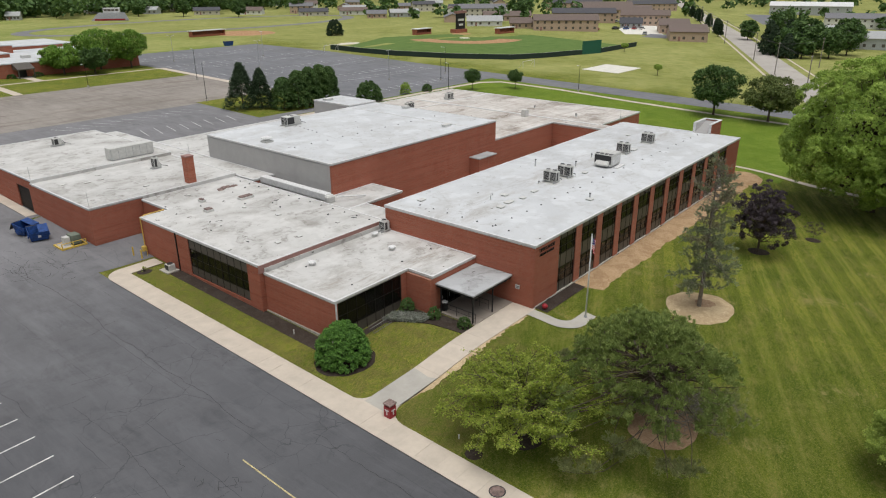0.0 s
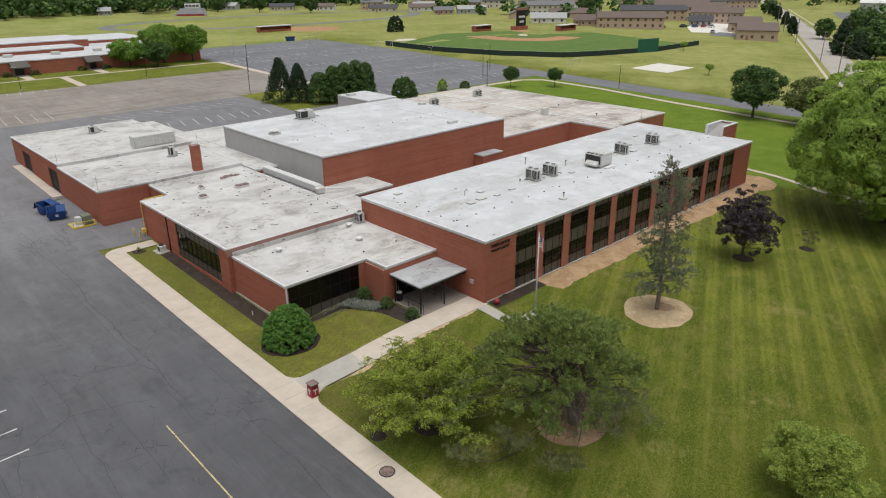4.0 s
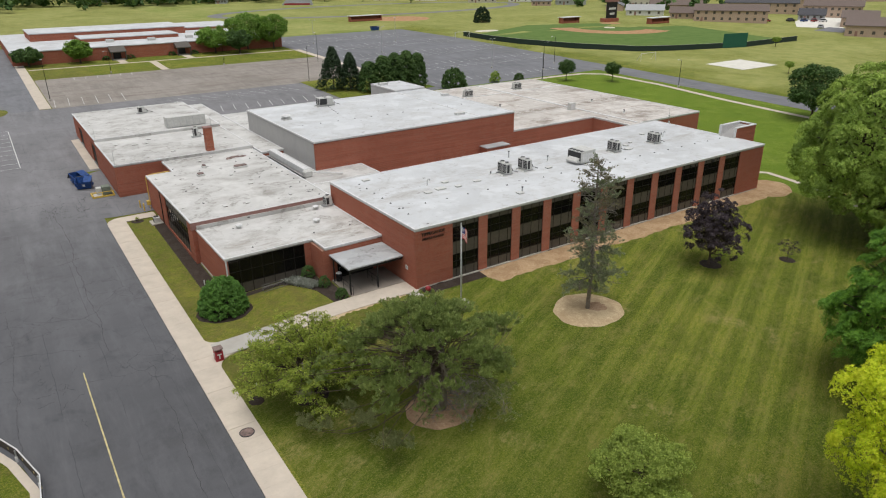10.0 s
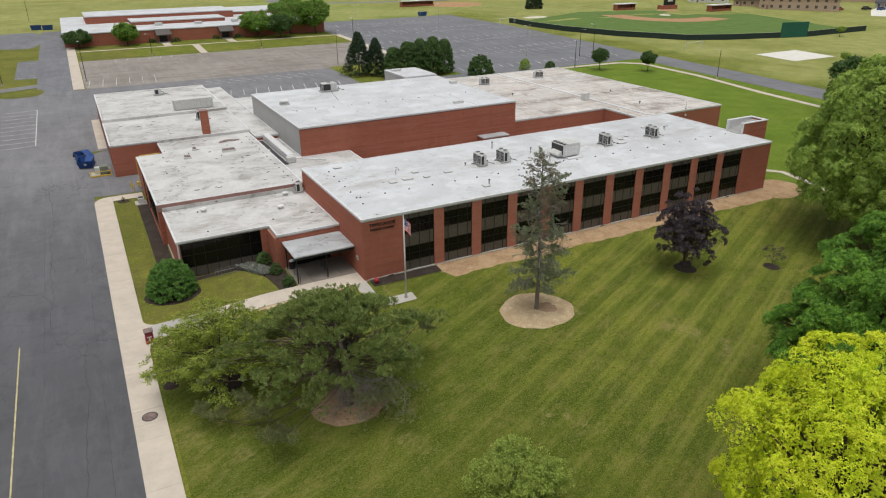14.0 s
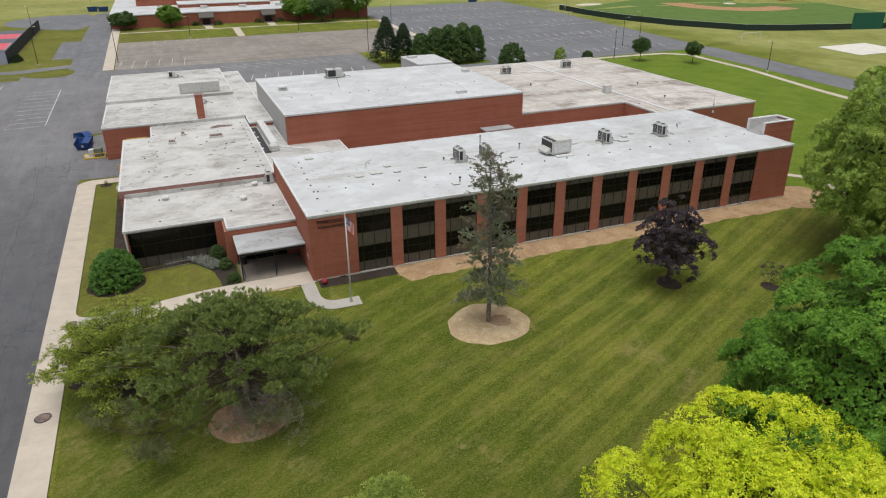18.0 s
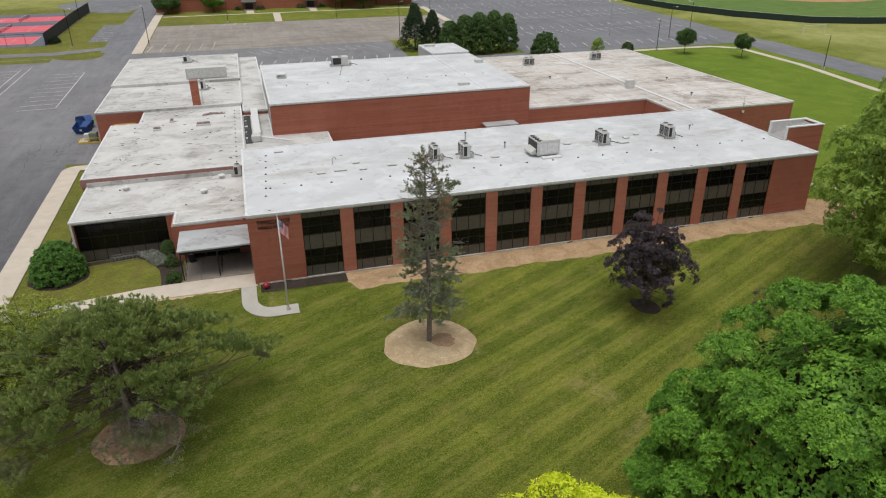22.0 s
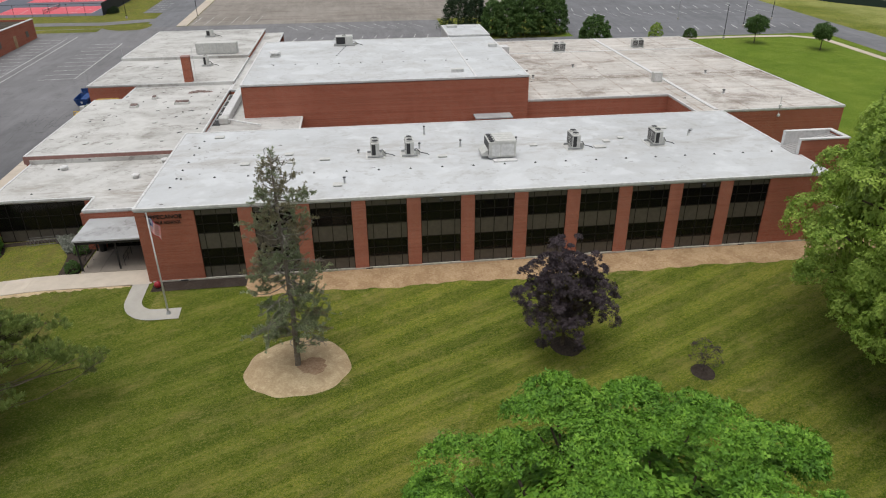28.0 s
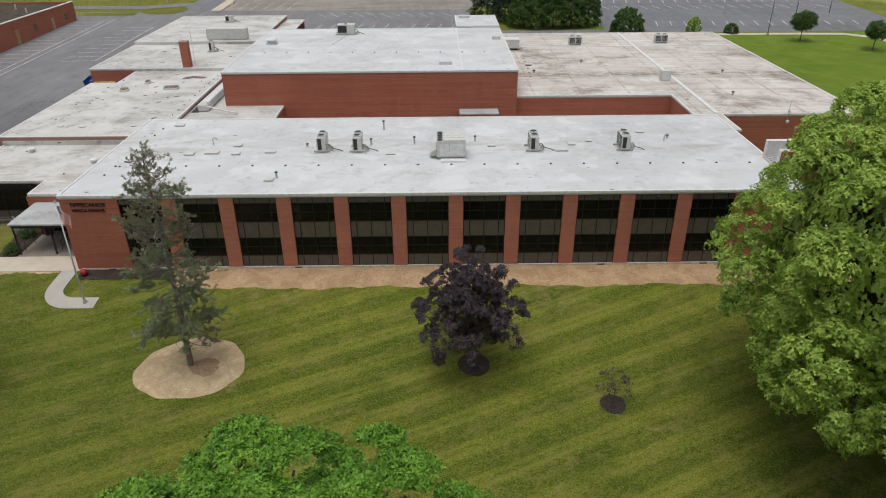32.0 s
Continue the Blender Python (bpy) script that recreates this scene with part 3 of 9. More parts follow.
LEAF_MAPLE = leaf_material("maple_leaf", (0.038, 0.110, 0.010), (0.110, 0.25, 0.020), (0.27, 0.48, 0.055), 0.12, 0.45, 1.1)
LEAF_OLIVE_DARK = leaf_material("dark_olive_leaf", (0.07, 0.10, 0.025), (0.13, 0.17, 0.045), (0.22, 0.26, 0.08), 0.2, 0.8, 0.4)
LEAF_YELLOW = leaf_material("yellow_leaf", (0.27, 0.43, 0.010), (0.60, 0.69, 0.017), (0.92, 0.84, 0.07), 0.2, 0.6, 0.5)
LEAF_PURPLE = leaf_material("purple_leaf", (0.020, 0.015, 0.019), (0.050, 0.036, 0.044), (0.105, 0.078, 0.086), 0.12, 0.7, 1.2)
LEAF_PINE = leaf_material("pine_needle", (0.10, 0.15, 0.038), (0.215, 0.28, 0.075), (0.37, 0.43, 0.13), 0.18, 0.6, 0.9)
LEAF_PINE_OLD = leaf_material("old_pine_needle", (0.11, 0.145, 0.05), (0.21, 0.235, 0.095), (0.34, 0.33, 0.155), 0.18, 0.7, 0.6)
LEAF_SPRUCE = leaf_material("fir_needle", (0.125, 0.155, 0.085), (0.26, 0.30, 0.17), (0.43, 0.47, 0.30), 0.25, 0.7, 0.7)
LEAF_OLIVE = leaf_material("olive_leaf", (0.14, 0.20, 0.024), (0.275, 0.355, 0.045), (0.48, 0.51, 0.095), 0.38, 0.75, 0.5)
LEAF_GREYGREEN = leaf_material("grey_green_leaf", (0.16, 0.23, 0.04), (0.30, 0.39, 0.07), (0.48, 0.55, 0.13), 0.35, 0.8)
LEAF_SYC = leaf_material("sycamore_leaf", (0.13, 0.22, 0.034), (0.29, 0.415, 0.066), (0.45, 0.57, 0.125), 0.28, 0.7, 0.35)
LEAF_GROVE = leaf_material("grove_leaf", (0.08, 0.175, 0.02), (0.17, 0.31, 0.04), (0.30, 0.45, 0.08), 0.25, 0.8, 0.3)
LEAF_FAR = leaf_material("dark_tree_leaf", (0.034, 0.078, 0.019), (0.075, 0.145, 0.033), (0.14, 0.22, 0.06), 0.22, 0.8, 0.3)
LEAF_CEDAR = leaf_material("cedar_leaf", (0.015, 0.034, 0.014), (0.030, 0.058, 0.022), (0.055, 0.090, 0.034), 0.15)
LEAF_BUSH = leaf_material("shrub_leaf", (0.04, 0.10, 0.016), (0.10, 0.23, 0.034), (0.18, 0.35, 0.06), 0.25)
LEAF_SAGE = leaf_material("silvery_sage_leaf", (0.16, 0.18, 0.14), (0.26, 0.27, 0.23), (0.36, 0.37, 0.33), 0.2)
LEAF_FIR_DRY = leaf_material("dry_fir_needle", (0.13, 0.12, 0.07), (0.235, 0.215, 0.125), (0.36, 0.33, 0.21), 0.15, 0.7, 0.7)
BARK = soil_material("brown_bark", (0.05, 0.04, 0.03), (0.10, 0.08, 0.062), (0.17, 0.14, 0.11))
BARK_FIR = soil_material("grey_brown_bark", (0.125, 0.105, 0.088), (0.225, 0.195, 0.165), (0.33, 0.295, 0.26))
BARK_GREY = soil_material("grey_dead_wood", (0.13, 0.118, 0.105), (0.24, 0.22, 0.20), (0.36, 0.34, 0.31))

# ---- ground ----
gx = steps(-2600, -300, 230) + steps(-300, -60, 20)[1:] + steps(-60, 130, 2)[1:] + steps(130, 300, 10)[1:] + steps(300, 2600, 230)[1:]
gy = steps(-1500, -100, 200) + steps(-100, -44, 8)[1:] + steps(-44, 36, 2)[1:] + steps(36, 180, 6)[1:] + steps(180, 500, 40)[1:] + steps(500, 3200, 300)[1:]
ground = tagged(part("ground", sheet(gx, gy, 0.0), GRASS), "mown green and straw-coloured grass ground", "ground", kind="structure")



lot_rear = setting("pavement_rear_lot", sheet(steps(-23.5, 1, 3), steps(66, 100, 3), 0.02), ASPHALT, "dark asphalt strip beside the service wing", "pavement")
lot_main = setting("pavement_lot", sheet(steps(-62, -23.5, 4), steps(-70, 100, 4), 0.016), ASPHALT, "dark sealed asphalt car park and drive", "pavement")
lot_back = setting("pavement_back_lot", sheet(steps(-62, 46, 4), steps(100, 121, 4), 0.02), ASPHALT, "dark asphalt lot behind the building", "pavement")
lot_side = ground_patch("pavement_service_yard", rounded([(1.0, 42.0), (-22.0, 41.6), (-25.5, 43.0), (-26.0, 50.0), (-26.6, 56.0), (-24.5, 63.0), (-19.0, 67.0), (1.0, 67.0)]), 0.03, ASPHALT, "dark patched asphalt service yard", "pavement")
drive_north = setting("road_north", sheet(steps(-31.3, -23.8, 4), steps(121, 248, 4), 0.02), ASPHALT_FAR, "grey asphalt drive", "road")
lot_old = setting("pavement_old_lot", sheet(steps(-21.2, 62, 4), steps(121, 162.5, 4), 0.024), ASPHALT_OLD, "worn grey-brown asphalt car park", "pavement")
lot_far = setting("pavement_far_lot", sheet(steps(62, 131.5, 5), steps(93.5, 226, 4), 0.024), ASPHALT_FAR, "blue-grey asphalt car park with painted bays", "pavement")
drive_east = setting("road_east", sheet(steps(122.3, 132.3, 5), steps(-160, 93.5, 4), 0.024), ASPHALT_FAR, "grey asphalt drive", "road")
street_line = [(60, -38), (120, -9), (179, 19), (246, 49.5), (333, 89.5), (411, 127.5), (520, 182), (704, 270), (1500, 650)]
street = setting("road_street", ribbon(street_line, 10.8, 0.05, 12), ROAD_CONC, "pale grey two-lane street", "road")
far_edge_lot = setting("pavement_link_lot", sheet(steps(46, 62, 4), steps(93.5, 99, 3), 0.022), ASPHALT, "dark asphalt strip", "pavement")

# concrete walks, slab by slab


def slab_walk(name, x0, x1, y0, y1, along, pitch, label, mat=CONCRETE, dz=0.09):
    base = thing(name, (x0 + x1) / 2, (y0 + y1) / 2, gz((x0 + x1) / 2, (y0 + y1) / 2), label, "pavement", kind="structure")
    a0, a1 = (y0, y1) if along == "y" else (x0, x1)
    n = max(1, round((a1 - a0) / pitch))
    for i in range(n):
        u, v = a0 + (a1 - a0) * i / n + 0.006, a0 + (a1 - a0) * (i + 1) / n - 0.006
        q = [(x0, u), (x1, u), (x1, v), (x0, v)] if along == "y" else [(u, y0), (v, y0), (v, y1), (u, y1)]
        lift = random.Random(i * 7 + int(x0)).uniform(-0.008, 0.008)
        part("slab", Shape().prism(q, lambda x, y: gz(x, y) - 0.1, lambda x, y: gz(x, y) + dz + lift), mat, base)
    part("bedding", Shape().prism([(x0, y0), (x1, y0), (x1, y1), (x0, y1)], lambda x, y: gz(x, y) - 0.12, lambda x, y: gz(x, y) + dz - 0.014), CONCRETE_GREY, base)
    return base


slab_walk("pavement_lot_walk", -23.6, -21.3, -44, 39.2, "y", 1.85, "buff concrete walk along the car park")
slab_walk("pavement_entry_walk", -21.3, -1.3, -0.25, 2.3, "x", 2.2, "buff concrete walk to the entrance")
slab_walk("pavement_corner_walk", -21.3, -17.4, 39.2, 41.2, "x", 2.0, "buff concrete walk stub at the lawn's end")


def corner_slab(name, pts, label, dz=0.088):
    setting(name, Shape().prism(pts, lambda x, y: gz(x, y) - 0.1, lambda x, y: gz(x, y) + dz), CONCRETE, label, "pavement")


def fillet(x, y, sx, sy, r):
    """The rounded gore where two walks meet at an inner corner."""
    arc = [(x + sx * r * (1 - math.sin(a)), y + sy * r * (1 - math.cos(a))) for a in np.linspace(0, math.pi / 2, 9)]
    pts = [(x, y)] + arc
    return pts if sx * sy < 0 else pts[::-1]


corner_slab("pavement_walk_corner", [(-21.31, 39.21), (-21.31, 41.2)] + [(-21.6 - 2.0 * math.sin(a), 39.21 + 2.0 * math.cos(a)) for a in np.linspace(0, math.pi / 2, 9)], "rounded concrete corner at the end of the walk")
corner_slab("pavement_walk_gore", fillet(-21.3, 2.3, 1, 1, 1.3), "rounded concrete gore where the walks meet")
corner_slab("pavement_walk_gore_south", fillet(-21.3, -0.25, 1, -1, 1.9), "rounded concrete gore where the walks meet")
slab_walk("pavement_north_walk", -23.8, -21.4, 121.4, 236, "y", 6.0, "pale concrete strip beside the drive")
slab_walk("pavement_service_apron", -21.6, -20.2, 67, 89, "y", 3.0, "concrete apron at the service doors")
for off, nm in ((7.4, "kerb_walk_near"), (-8.4, "kerb_walk_far")):
    setting("pavement_" + nm, ribbon([(x - off * 0.42, y + off * 0.91) for x, y in street_line[1:7]], 0.9, 0.06, 12), CONCRETE, "pale concrete footpath beside the street", "pavement")
setting("pavement_works_lot", ribbon([(425, 88), (520, 128)], 26, 0.05, 12), ASPHALT_FAR, "grey car park across the street", "pavement")
setting("pavement_field_path", ribbon([(46, 92.2), (80, 91.6), (103, 91.6), (113, 91.0), (118.3, 87), (118.8, 67), (116.2, 45), (115.0, 20), (116, -40)], 1.7, 0.04), CONCRETE, "pale concrete footpath along the field", "pavement")
setting("pavement_east_path", ribbon([(66.5, 7.5), (70.3, 4.5), (68.9, -3), (67.6, -10), (66, -24)], 1.4, 0.05), CONCRETE, "narrow concrete footpath", "pavement")

# entrance porch floor with its steps and the flag walk
porch = thing("pavement_porch", -3.2, 4.8, 0, "stained grey concrete entrance porch slabs", "porch", kind="structure")
for k in range(4):
    part("porch_slab", Shape().box(-6.4 + 1.6 * k + 0.005, -4.81 + 1.6 * k - 0.005 if k < 3 else -0.02, 2.35, 7.3, -0.4, 0.13 + 0.004 * (k % 2), 0.008), CONCRETE_PORCH, porch)
flag_walk = ribbon([(-0.65, 0.2), (-0.65, -2.65)] + [(1.35 - 2.0 * math.cos(a), -2.65 - 2.0 * math.sin(a)) for a in np.linspace(0.16, math.pi / 2, 10)] + [(3.4, -4.65)], 1.35, 0.07, 0.4)
setting("pavement_flag_walk", flag_walk, CONCRETE_GREY, "curved concrete walk to the flagpole", "pavement")
setting("pavement_forecourt", sheet(steps(-6.5, 0.2, 1), steps(-0.25, 2.34, 0.8), 0.085), CONCRETE, "buff concrete forecourt", "pavement")

# planting beds
facade_bed = Shape()
fx = steps(7.4, 64, 0.4)
for j in range(6):
    for x in fx:
        yy = 0.05 + (-3.05 + 0.13 * math.sin(x * 0.55) + 0.10 * math.sin(x * 1.7 + 1) + 0.06 * math.sin(x * 4.1)) * min(1.0, (x - 7.2) * 0.55) * j / 5
        facade_bed.v.append((x, yy, gz(x, yy) + (0.035 if j < 5 else 0.006)))
facade_bed.f = [(j * len(fx) + i, (j + 1) * len(fx) + i, (j + 1) * len(fx) + i + 1, j * len(fx) + i + 1) for j in range(5) for i in range(len(fx) - 1)]
setting("bed_facade_mulch", facade_bed, MULCH_TAN, "tan wood-chip bed along the long brick front", "mulch bed")
setting("bed_corner_mulch", blob(61.8, -0.4, 4.2, 3.6, 0.05, seed=4), MULCH_TAN, "tan wood-chip bed at the building corner", "mulch bed")
setting("bed_black_mat", sheet(steps(0.4, 8.2, 1), [-1.5, -0.7, 0.02], 0.04), MULCH_DARK, "bare black bed under the lettered wall", "mulch bed")
setting("bed_west_mulch", sheet([-18.5, -17.7, -16.8], steps(6, 38, 2), 0.03), MULCH_DARK, "dark mulch bed along the low wing", "mulch bed")
bed_line = [(-11.4, 10.3), (-11.0, 9.3), (-10.3, 8.7), (-9.4, 7.4), (-8.75, 5.9), (-8.45, 4.0), (-8.3, 2.0), (-6.6, 2.4), (-6.6, 7.1), (-7.3, 7.2), (-7.3, 10.3)]
setting("bed_window_mulch", sheet(steps(-16.3, -11.0, 1), [9.5, 9.9, 10.3], 0.03), MULCH_DARK, "dark mulch strip under the ribbon window", "mulch bed")
setting("bed_entry_mulch", Shape().prism(bed_line[::-1], lambda x, y: gz(x, y) - 0.1, lambda x, y: gz(x, y) + 0.045), MULCH_DARK, "dark mulch bed beside the entrance", "mulch bed")
dry_strip = Shape()
dx_ = steps(-18.5, -1.5, 0.25)
for j in range(4):
    for x in dx_:
        deep = max(0.0, 0.32 + 0.2 * math.sin(x * 0.37) + 0.12 * math.sin(x * 1.9 + 1) + 0.09 * math.sin(x * 7.7) + 0.05 * math.sin(x * 17)) * min(1.0, (x + 18.6) * 0.4) + 0.02
        yy = -0.26 - deep * j / 3
        dry_strip.v.append((x, yy, gz(x, yy) + (0.03 if j < 3 else 0.004)))
dry_strip.f = [(j * len(dx_) + i, (j + 1) * len(dx_) + i, (j + 1) * len(dx_) + i + 1, j * len(dx_) + i + 1) for j in range(3) for i in range(len(dx_) - 1)]
setting("bed_dry_strip", dry_strip, MULCH_PALE, "bare dry soil along the edge of the entry walk", "soil")
setting("bed_tall_fir", blob(13.1, -12.1, 3.65, 3.4, 0.05, seed=3, mound=0.12), MULCH_PALE, "round pale mulch ring", "mulch bed")
setting("bed_tall_fir_litter", blob(13.9, -12.2, 1.9, 1.5, 0.075, seed=19, wob=0.07, mound=0.12), MULCH_RED, "brown fallen needles round the trunk of the fir", "mulch bed")
setting("bed_purple_maple", blob(32.9, -12.1, 1.15, 1.25, 0.05, seed=5, mound=0.1), MULCH_DARK, "small dark mulch ring", "mulch bed")
setting("bed_sapling", blob(41.7, -16.3, 0.85, 0.9, 0.05, seed=6, mound=0.06), MULCH_DARK, "small dark mulch ring", "mulch bed")
setting("bed_pine", blob(-8.4, -17.3, 2.9, 2.5, 0.05, seed=7, mound=0.1), MULCH_RED, "reddish litter ring under the pine", "mulch bed")
setting("bed_small_tree", blob(-16.4, -10.0, 1.5, 1.3, 0.05, seed=8, mound=0.08), MULCH_DARK, "small dark mulch ring", "mulch bed")
setting("bed_stump", blob(-20.4, -8.2, 0.6, 0.65, 0.05, seed=11), MULCH_DARK, "bare dark soil patch by the walk", "mulch bed")
setting("bed_shrub", blob(-17.9, 8.0, 2.7, 2.5, 0.04, seed=12), MULCH_DARK, "dark soil under the round shrub", "mulch bed")

# ---- the school ----
school = thing("school_building", 20, 20, 0, "red brick school with flat white roofs", "school building")


def wall(s, mat=None, label="", name="wall"):
    return part(name, s, mat or BRICK, school, label)


def shell(x0, x1, y0, y1, z0, z1, skip="", t=0.3):
    """The walls of a wing: south and north between the west and east ones."""
    if "w" not in skip:
        wall(Shape().box(x0, x0 + t, y0, y1, z0, z1))
    if "e" not in skip:
        wall(Shape().box(x1 - t, x1, y0, y1, z0, z1))
    if "s" not in skip:
        wall(Shape().box(x0 + t, x1 - t, y0, y0 + t, z0, z1))
    if "n" not in skip:
        wall(Shape().box(x0 + t, x1 - t, y1 - t, y1, z0, z1))


def flat_roof(pts, z, mat, edge=None, over=0.08, label="", h=0.16):
    """A flat roof slab on an outline with a thin upstanding metal edge."""
    s = Shape().prism(pts, z - 0.3, z)
    roof = part("roof", s, mat, school, label)
    n = len(pts)
    for i in range(n):
        a, b = Vector(pts[i]), Vector(pts[(i + 1) % n])
        d = (b - a).normalized()
        nrm = Vector((d.y, -d.x))
        o = [a + nrm * over - d * over, b + nrm * over + d * over, b - nrm * 0.12 + d * 0.0, a - nrm * 0.12]
        part("roof_edge", Shape().prism([(q.x, q.y) for q in o], z - h, z + 0.045 + 0.003 * (i % 2)), edge or FASCIA, roof)
    return roof


# two-storey classroom wing
H2 = 6.81
shell(0, 60.2, 0, 20.1, -0.6, H2 - 0.3, "s")
PITCH, WIN, X0 = 4.648, 3.463, 4.65
wall(Shape().box(0.3, X0, 0, 0.3, 0.16, H2 - 0.3))
wall(Shape().box(X0 + 10 * PITCH + WIN, 59.9, 0, 0.3, 0.16, H2 - 0.3))
for i in range(10):
    a = X0 + i * PITCH + WIN
    part("pier", Shape().box(a, a + PITCH - WIN, 0, 0.42, 0.16, H2 - 0.3), BRICK_LIGHT, school)
part("plinth", Shape().box(0.3, 59.9, -0.06, 0.4, -0.6, 0.16), CONCRETE_BASE, school, "concrete plinth")
part("lintel", Shape().box(0.3, 59.9, 0.05, 0.35, H2 - 0.3, H2 - 0.12), DARK_METAL, school, "dark metal lintel")
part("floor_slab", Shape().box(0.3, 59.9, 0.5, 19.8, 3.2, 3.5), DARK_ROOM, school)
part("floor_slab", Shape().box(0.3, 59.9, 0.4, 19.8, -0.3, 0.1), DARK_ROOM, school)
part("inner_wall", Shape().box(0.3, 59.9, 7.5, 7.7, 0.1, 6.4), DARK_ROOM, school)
flat_roof([(0, 0), (60.2, 0), (60.2, 20.1), (0, 20.1)], H2, ROOF_NEW, label="white membrane roof of the two-storey wing")

ROWS_Z = [(0.16, 1.18, "p"), (1.22, 1.98, "g"), (2.02, 2.80, "g"), (2.84, 4.28, "p"), (4.32, 5.10, "g"), (5.14, 5.92, "g"), (5.96, 6.62, "p")]
COLS = [(0.0, 0.155), (0.155, 0.5), (0.5, 0.845), (0.845, 1.0)]


def window_wall(name, along, a0, a1, plane, rows, cols, out, label, parent=school):
    """A glazed bay in a wall that runs along x or y: a bronze frame, glass panes and panels. out: +1 or -1, the side that faces out."""
    def put(s, u0, u1, d0, d1, z0, z1):
        lo, hi = sorted((plane + d0 * -out, plane + d1 * -out))
        s.box(u0, u1, lo, hi, z0, z1) if along == "x" else s.box(lo, hi, u0, u1, z0, z1)

    z0, z1 = rows[0][0], rows[-1][1]
    w = a1 - a0
    frame_ob = new(name)
    frame_ob.parent = parent
    frame_ob.matrix_parent_inverse = parent.matrix_basis.inverted()
    tagged(frame_ob, label)

    def bar(nm, *q):
        s = Shape()
        put(s, *q)
        part(nm, s, DARK_METAL, frame_ob)

    for c0, _ in cols[1:]:
        bar("mullion", a0 + w * c0 - 0.03, a0 + w * c0 + 0.03, 0.1, 0.2, z0, z1)
    bar("jamb", a0, a0 + 0.06, 0.1, 0.2, z0, z1)
    bar("jamb", a1 - 0.06, a1, 0.1, 0.2, z0, z1)
    for lo, _, _ in rows:
        bar("transom", a0 + 0.06, a1 - 0.06, 0.105, 0.195, lo - 0.045, lo + 0.02)
    bar("head_rail", a0 + 0.06, a1 - 0.06, 0.105, 0.195, z1 - 0.02, z1 + 0.04)
    for lo, hi, kind in rows:
        for c0, c1 in cols:
            s = Shape()
            u0, u1 = a0 + w * c0 + 0.03, a0 + w * c1 - 0.03
            if kind == "g":
                put(s, u0, u1, 0.145, 0.157, lo + 0.02, hi - 0.005)
                pane = part("pane", s, GLASS, frame_ob)
                pane.visible_shadow = False
            else:
                put(s, u0, u1, 0.13, 0.18, lo + 0.02, hi - 0.005)
                part("panel", s, PANEL_BROWN, frame_ob)
    return frame_ob


for i in range(11):
    a = X0 + i * PITCH
    window_wall("window", "x", a, a + WIN, 0.0, ROWS_Z, COLS, -1, "dark bronze two-storey window bay")

# low office wing with the entrance
HA = 3.97
shell(-16.6, 0, 10.36, 20.7, -0.8, HA - 0.3, "sen")
wall(Shape().box(-7.2, -6.9, 7.16, 10.5, -0.6, HA - 0.3))
wall(Shape().box(-6.9, -5.6, 7.16, 7.46, -0.6, HA - 0.3))
wall(Shape().box(-1.2, -0.02, 7.16, 7.46, -0.6, HA - 0.3))
wall(Shape().box(-5.6, -1.2, 7.16, 7.46, 2.75, HA - 0.3))
wall(Shape().box(-7.9, -7.2, 10.36, 10.66, -0.6, HA - 0.3))
flat_roof([(-16.6, 10.36), (-6.9, 10.36), (-6.9, 7.16), (-0.06, 7.16), (-0.06, 20.66), (-16.6, 20.66)], HA, ROOF_MID, label="stained white membrane roof of the office wing")
rows_a = [(-0.25, 0.85, "p"), (0.89, 2.2, "g"), (2.24, 3.55, "g")]
window_wall("window", "x", -16.28, -7.9, 10.36, rows_a, [(k / 7, (k + 1) / 7) for k in range(7)], -1, "dark bronze ribbon window of the office wing")
part("corner_post", Shape().box(-16.6, -16.44, 10.28, 10.36, -0.6, HA - 0.15), FASCIA, school, "white corner post")
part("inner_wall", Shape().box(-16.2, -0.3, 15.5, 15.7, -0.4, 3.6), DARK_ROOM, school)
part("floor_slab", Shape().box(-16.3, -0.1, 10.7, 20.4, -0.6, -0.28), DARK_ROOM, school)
part("plinth", Shape().box(-16.68, -16.6, 10.3, 36.0, -0.9, -0.08), CONCRETE_BASE, school, "concrete plinth")

# entrance doors and canopy
doors = thing("door_entrance", -3.4, 7.3, 0.13, "glazed dark double doors under the canopy", "door", kind="structure")
for k in range(4):
    a = -5.55 + k * 1.09
    s = Shape()
    for u0, u1, z0, z1 in ((a, a + 0.09, 0.14, 2.72), (a + 0.98, a + 1.07, 0.14, 2.72), (a + 0.09, a + 0.98, 0.14, 0.36), (a + 0.09, a + 0.98, 2.2, 2.32), (a + 0.09, a + 0.98, 2.6, 2.72)):
        s.box(u0, u1, 7.26, 7.34, z0, z1)
    leaf = part("door_leaf", s, DARK_METAL, doors)
    gl = part("pane", Shape().box(a + 0.09, a + 0.98, 7.295, 7.305, 0.36, 2.6), GLASS, leaf)
    gl.visible_shadow = False
    part("handle", Shape().tube([(a + 0.2, 7.2, 0.95), (a + 0.2, 7.2, 1.35)], 0.015, 6), GALV, leaf)
canopy = thing("entrance_canopy", -3.2, 4.9, 0.13, "flat white-roofed canopy on thin black posts", "canopy")
part("canopy_roof", Shape().box(-6.5, -0.03, 2.46, 7.14, 3.0, 3.15, 0.02), ROOF_GREY, canopy, "stained white canopy top")
part("soffit", Shape().box(-6.4, -0.1, 2.55, 7.1, 2.93, 3.0), DARK_METAL, canopy)
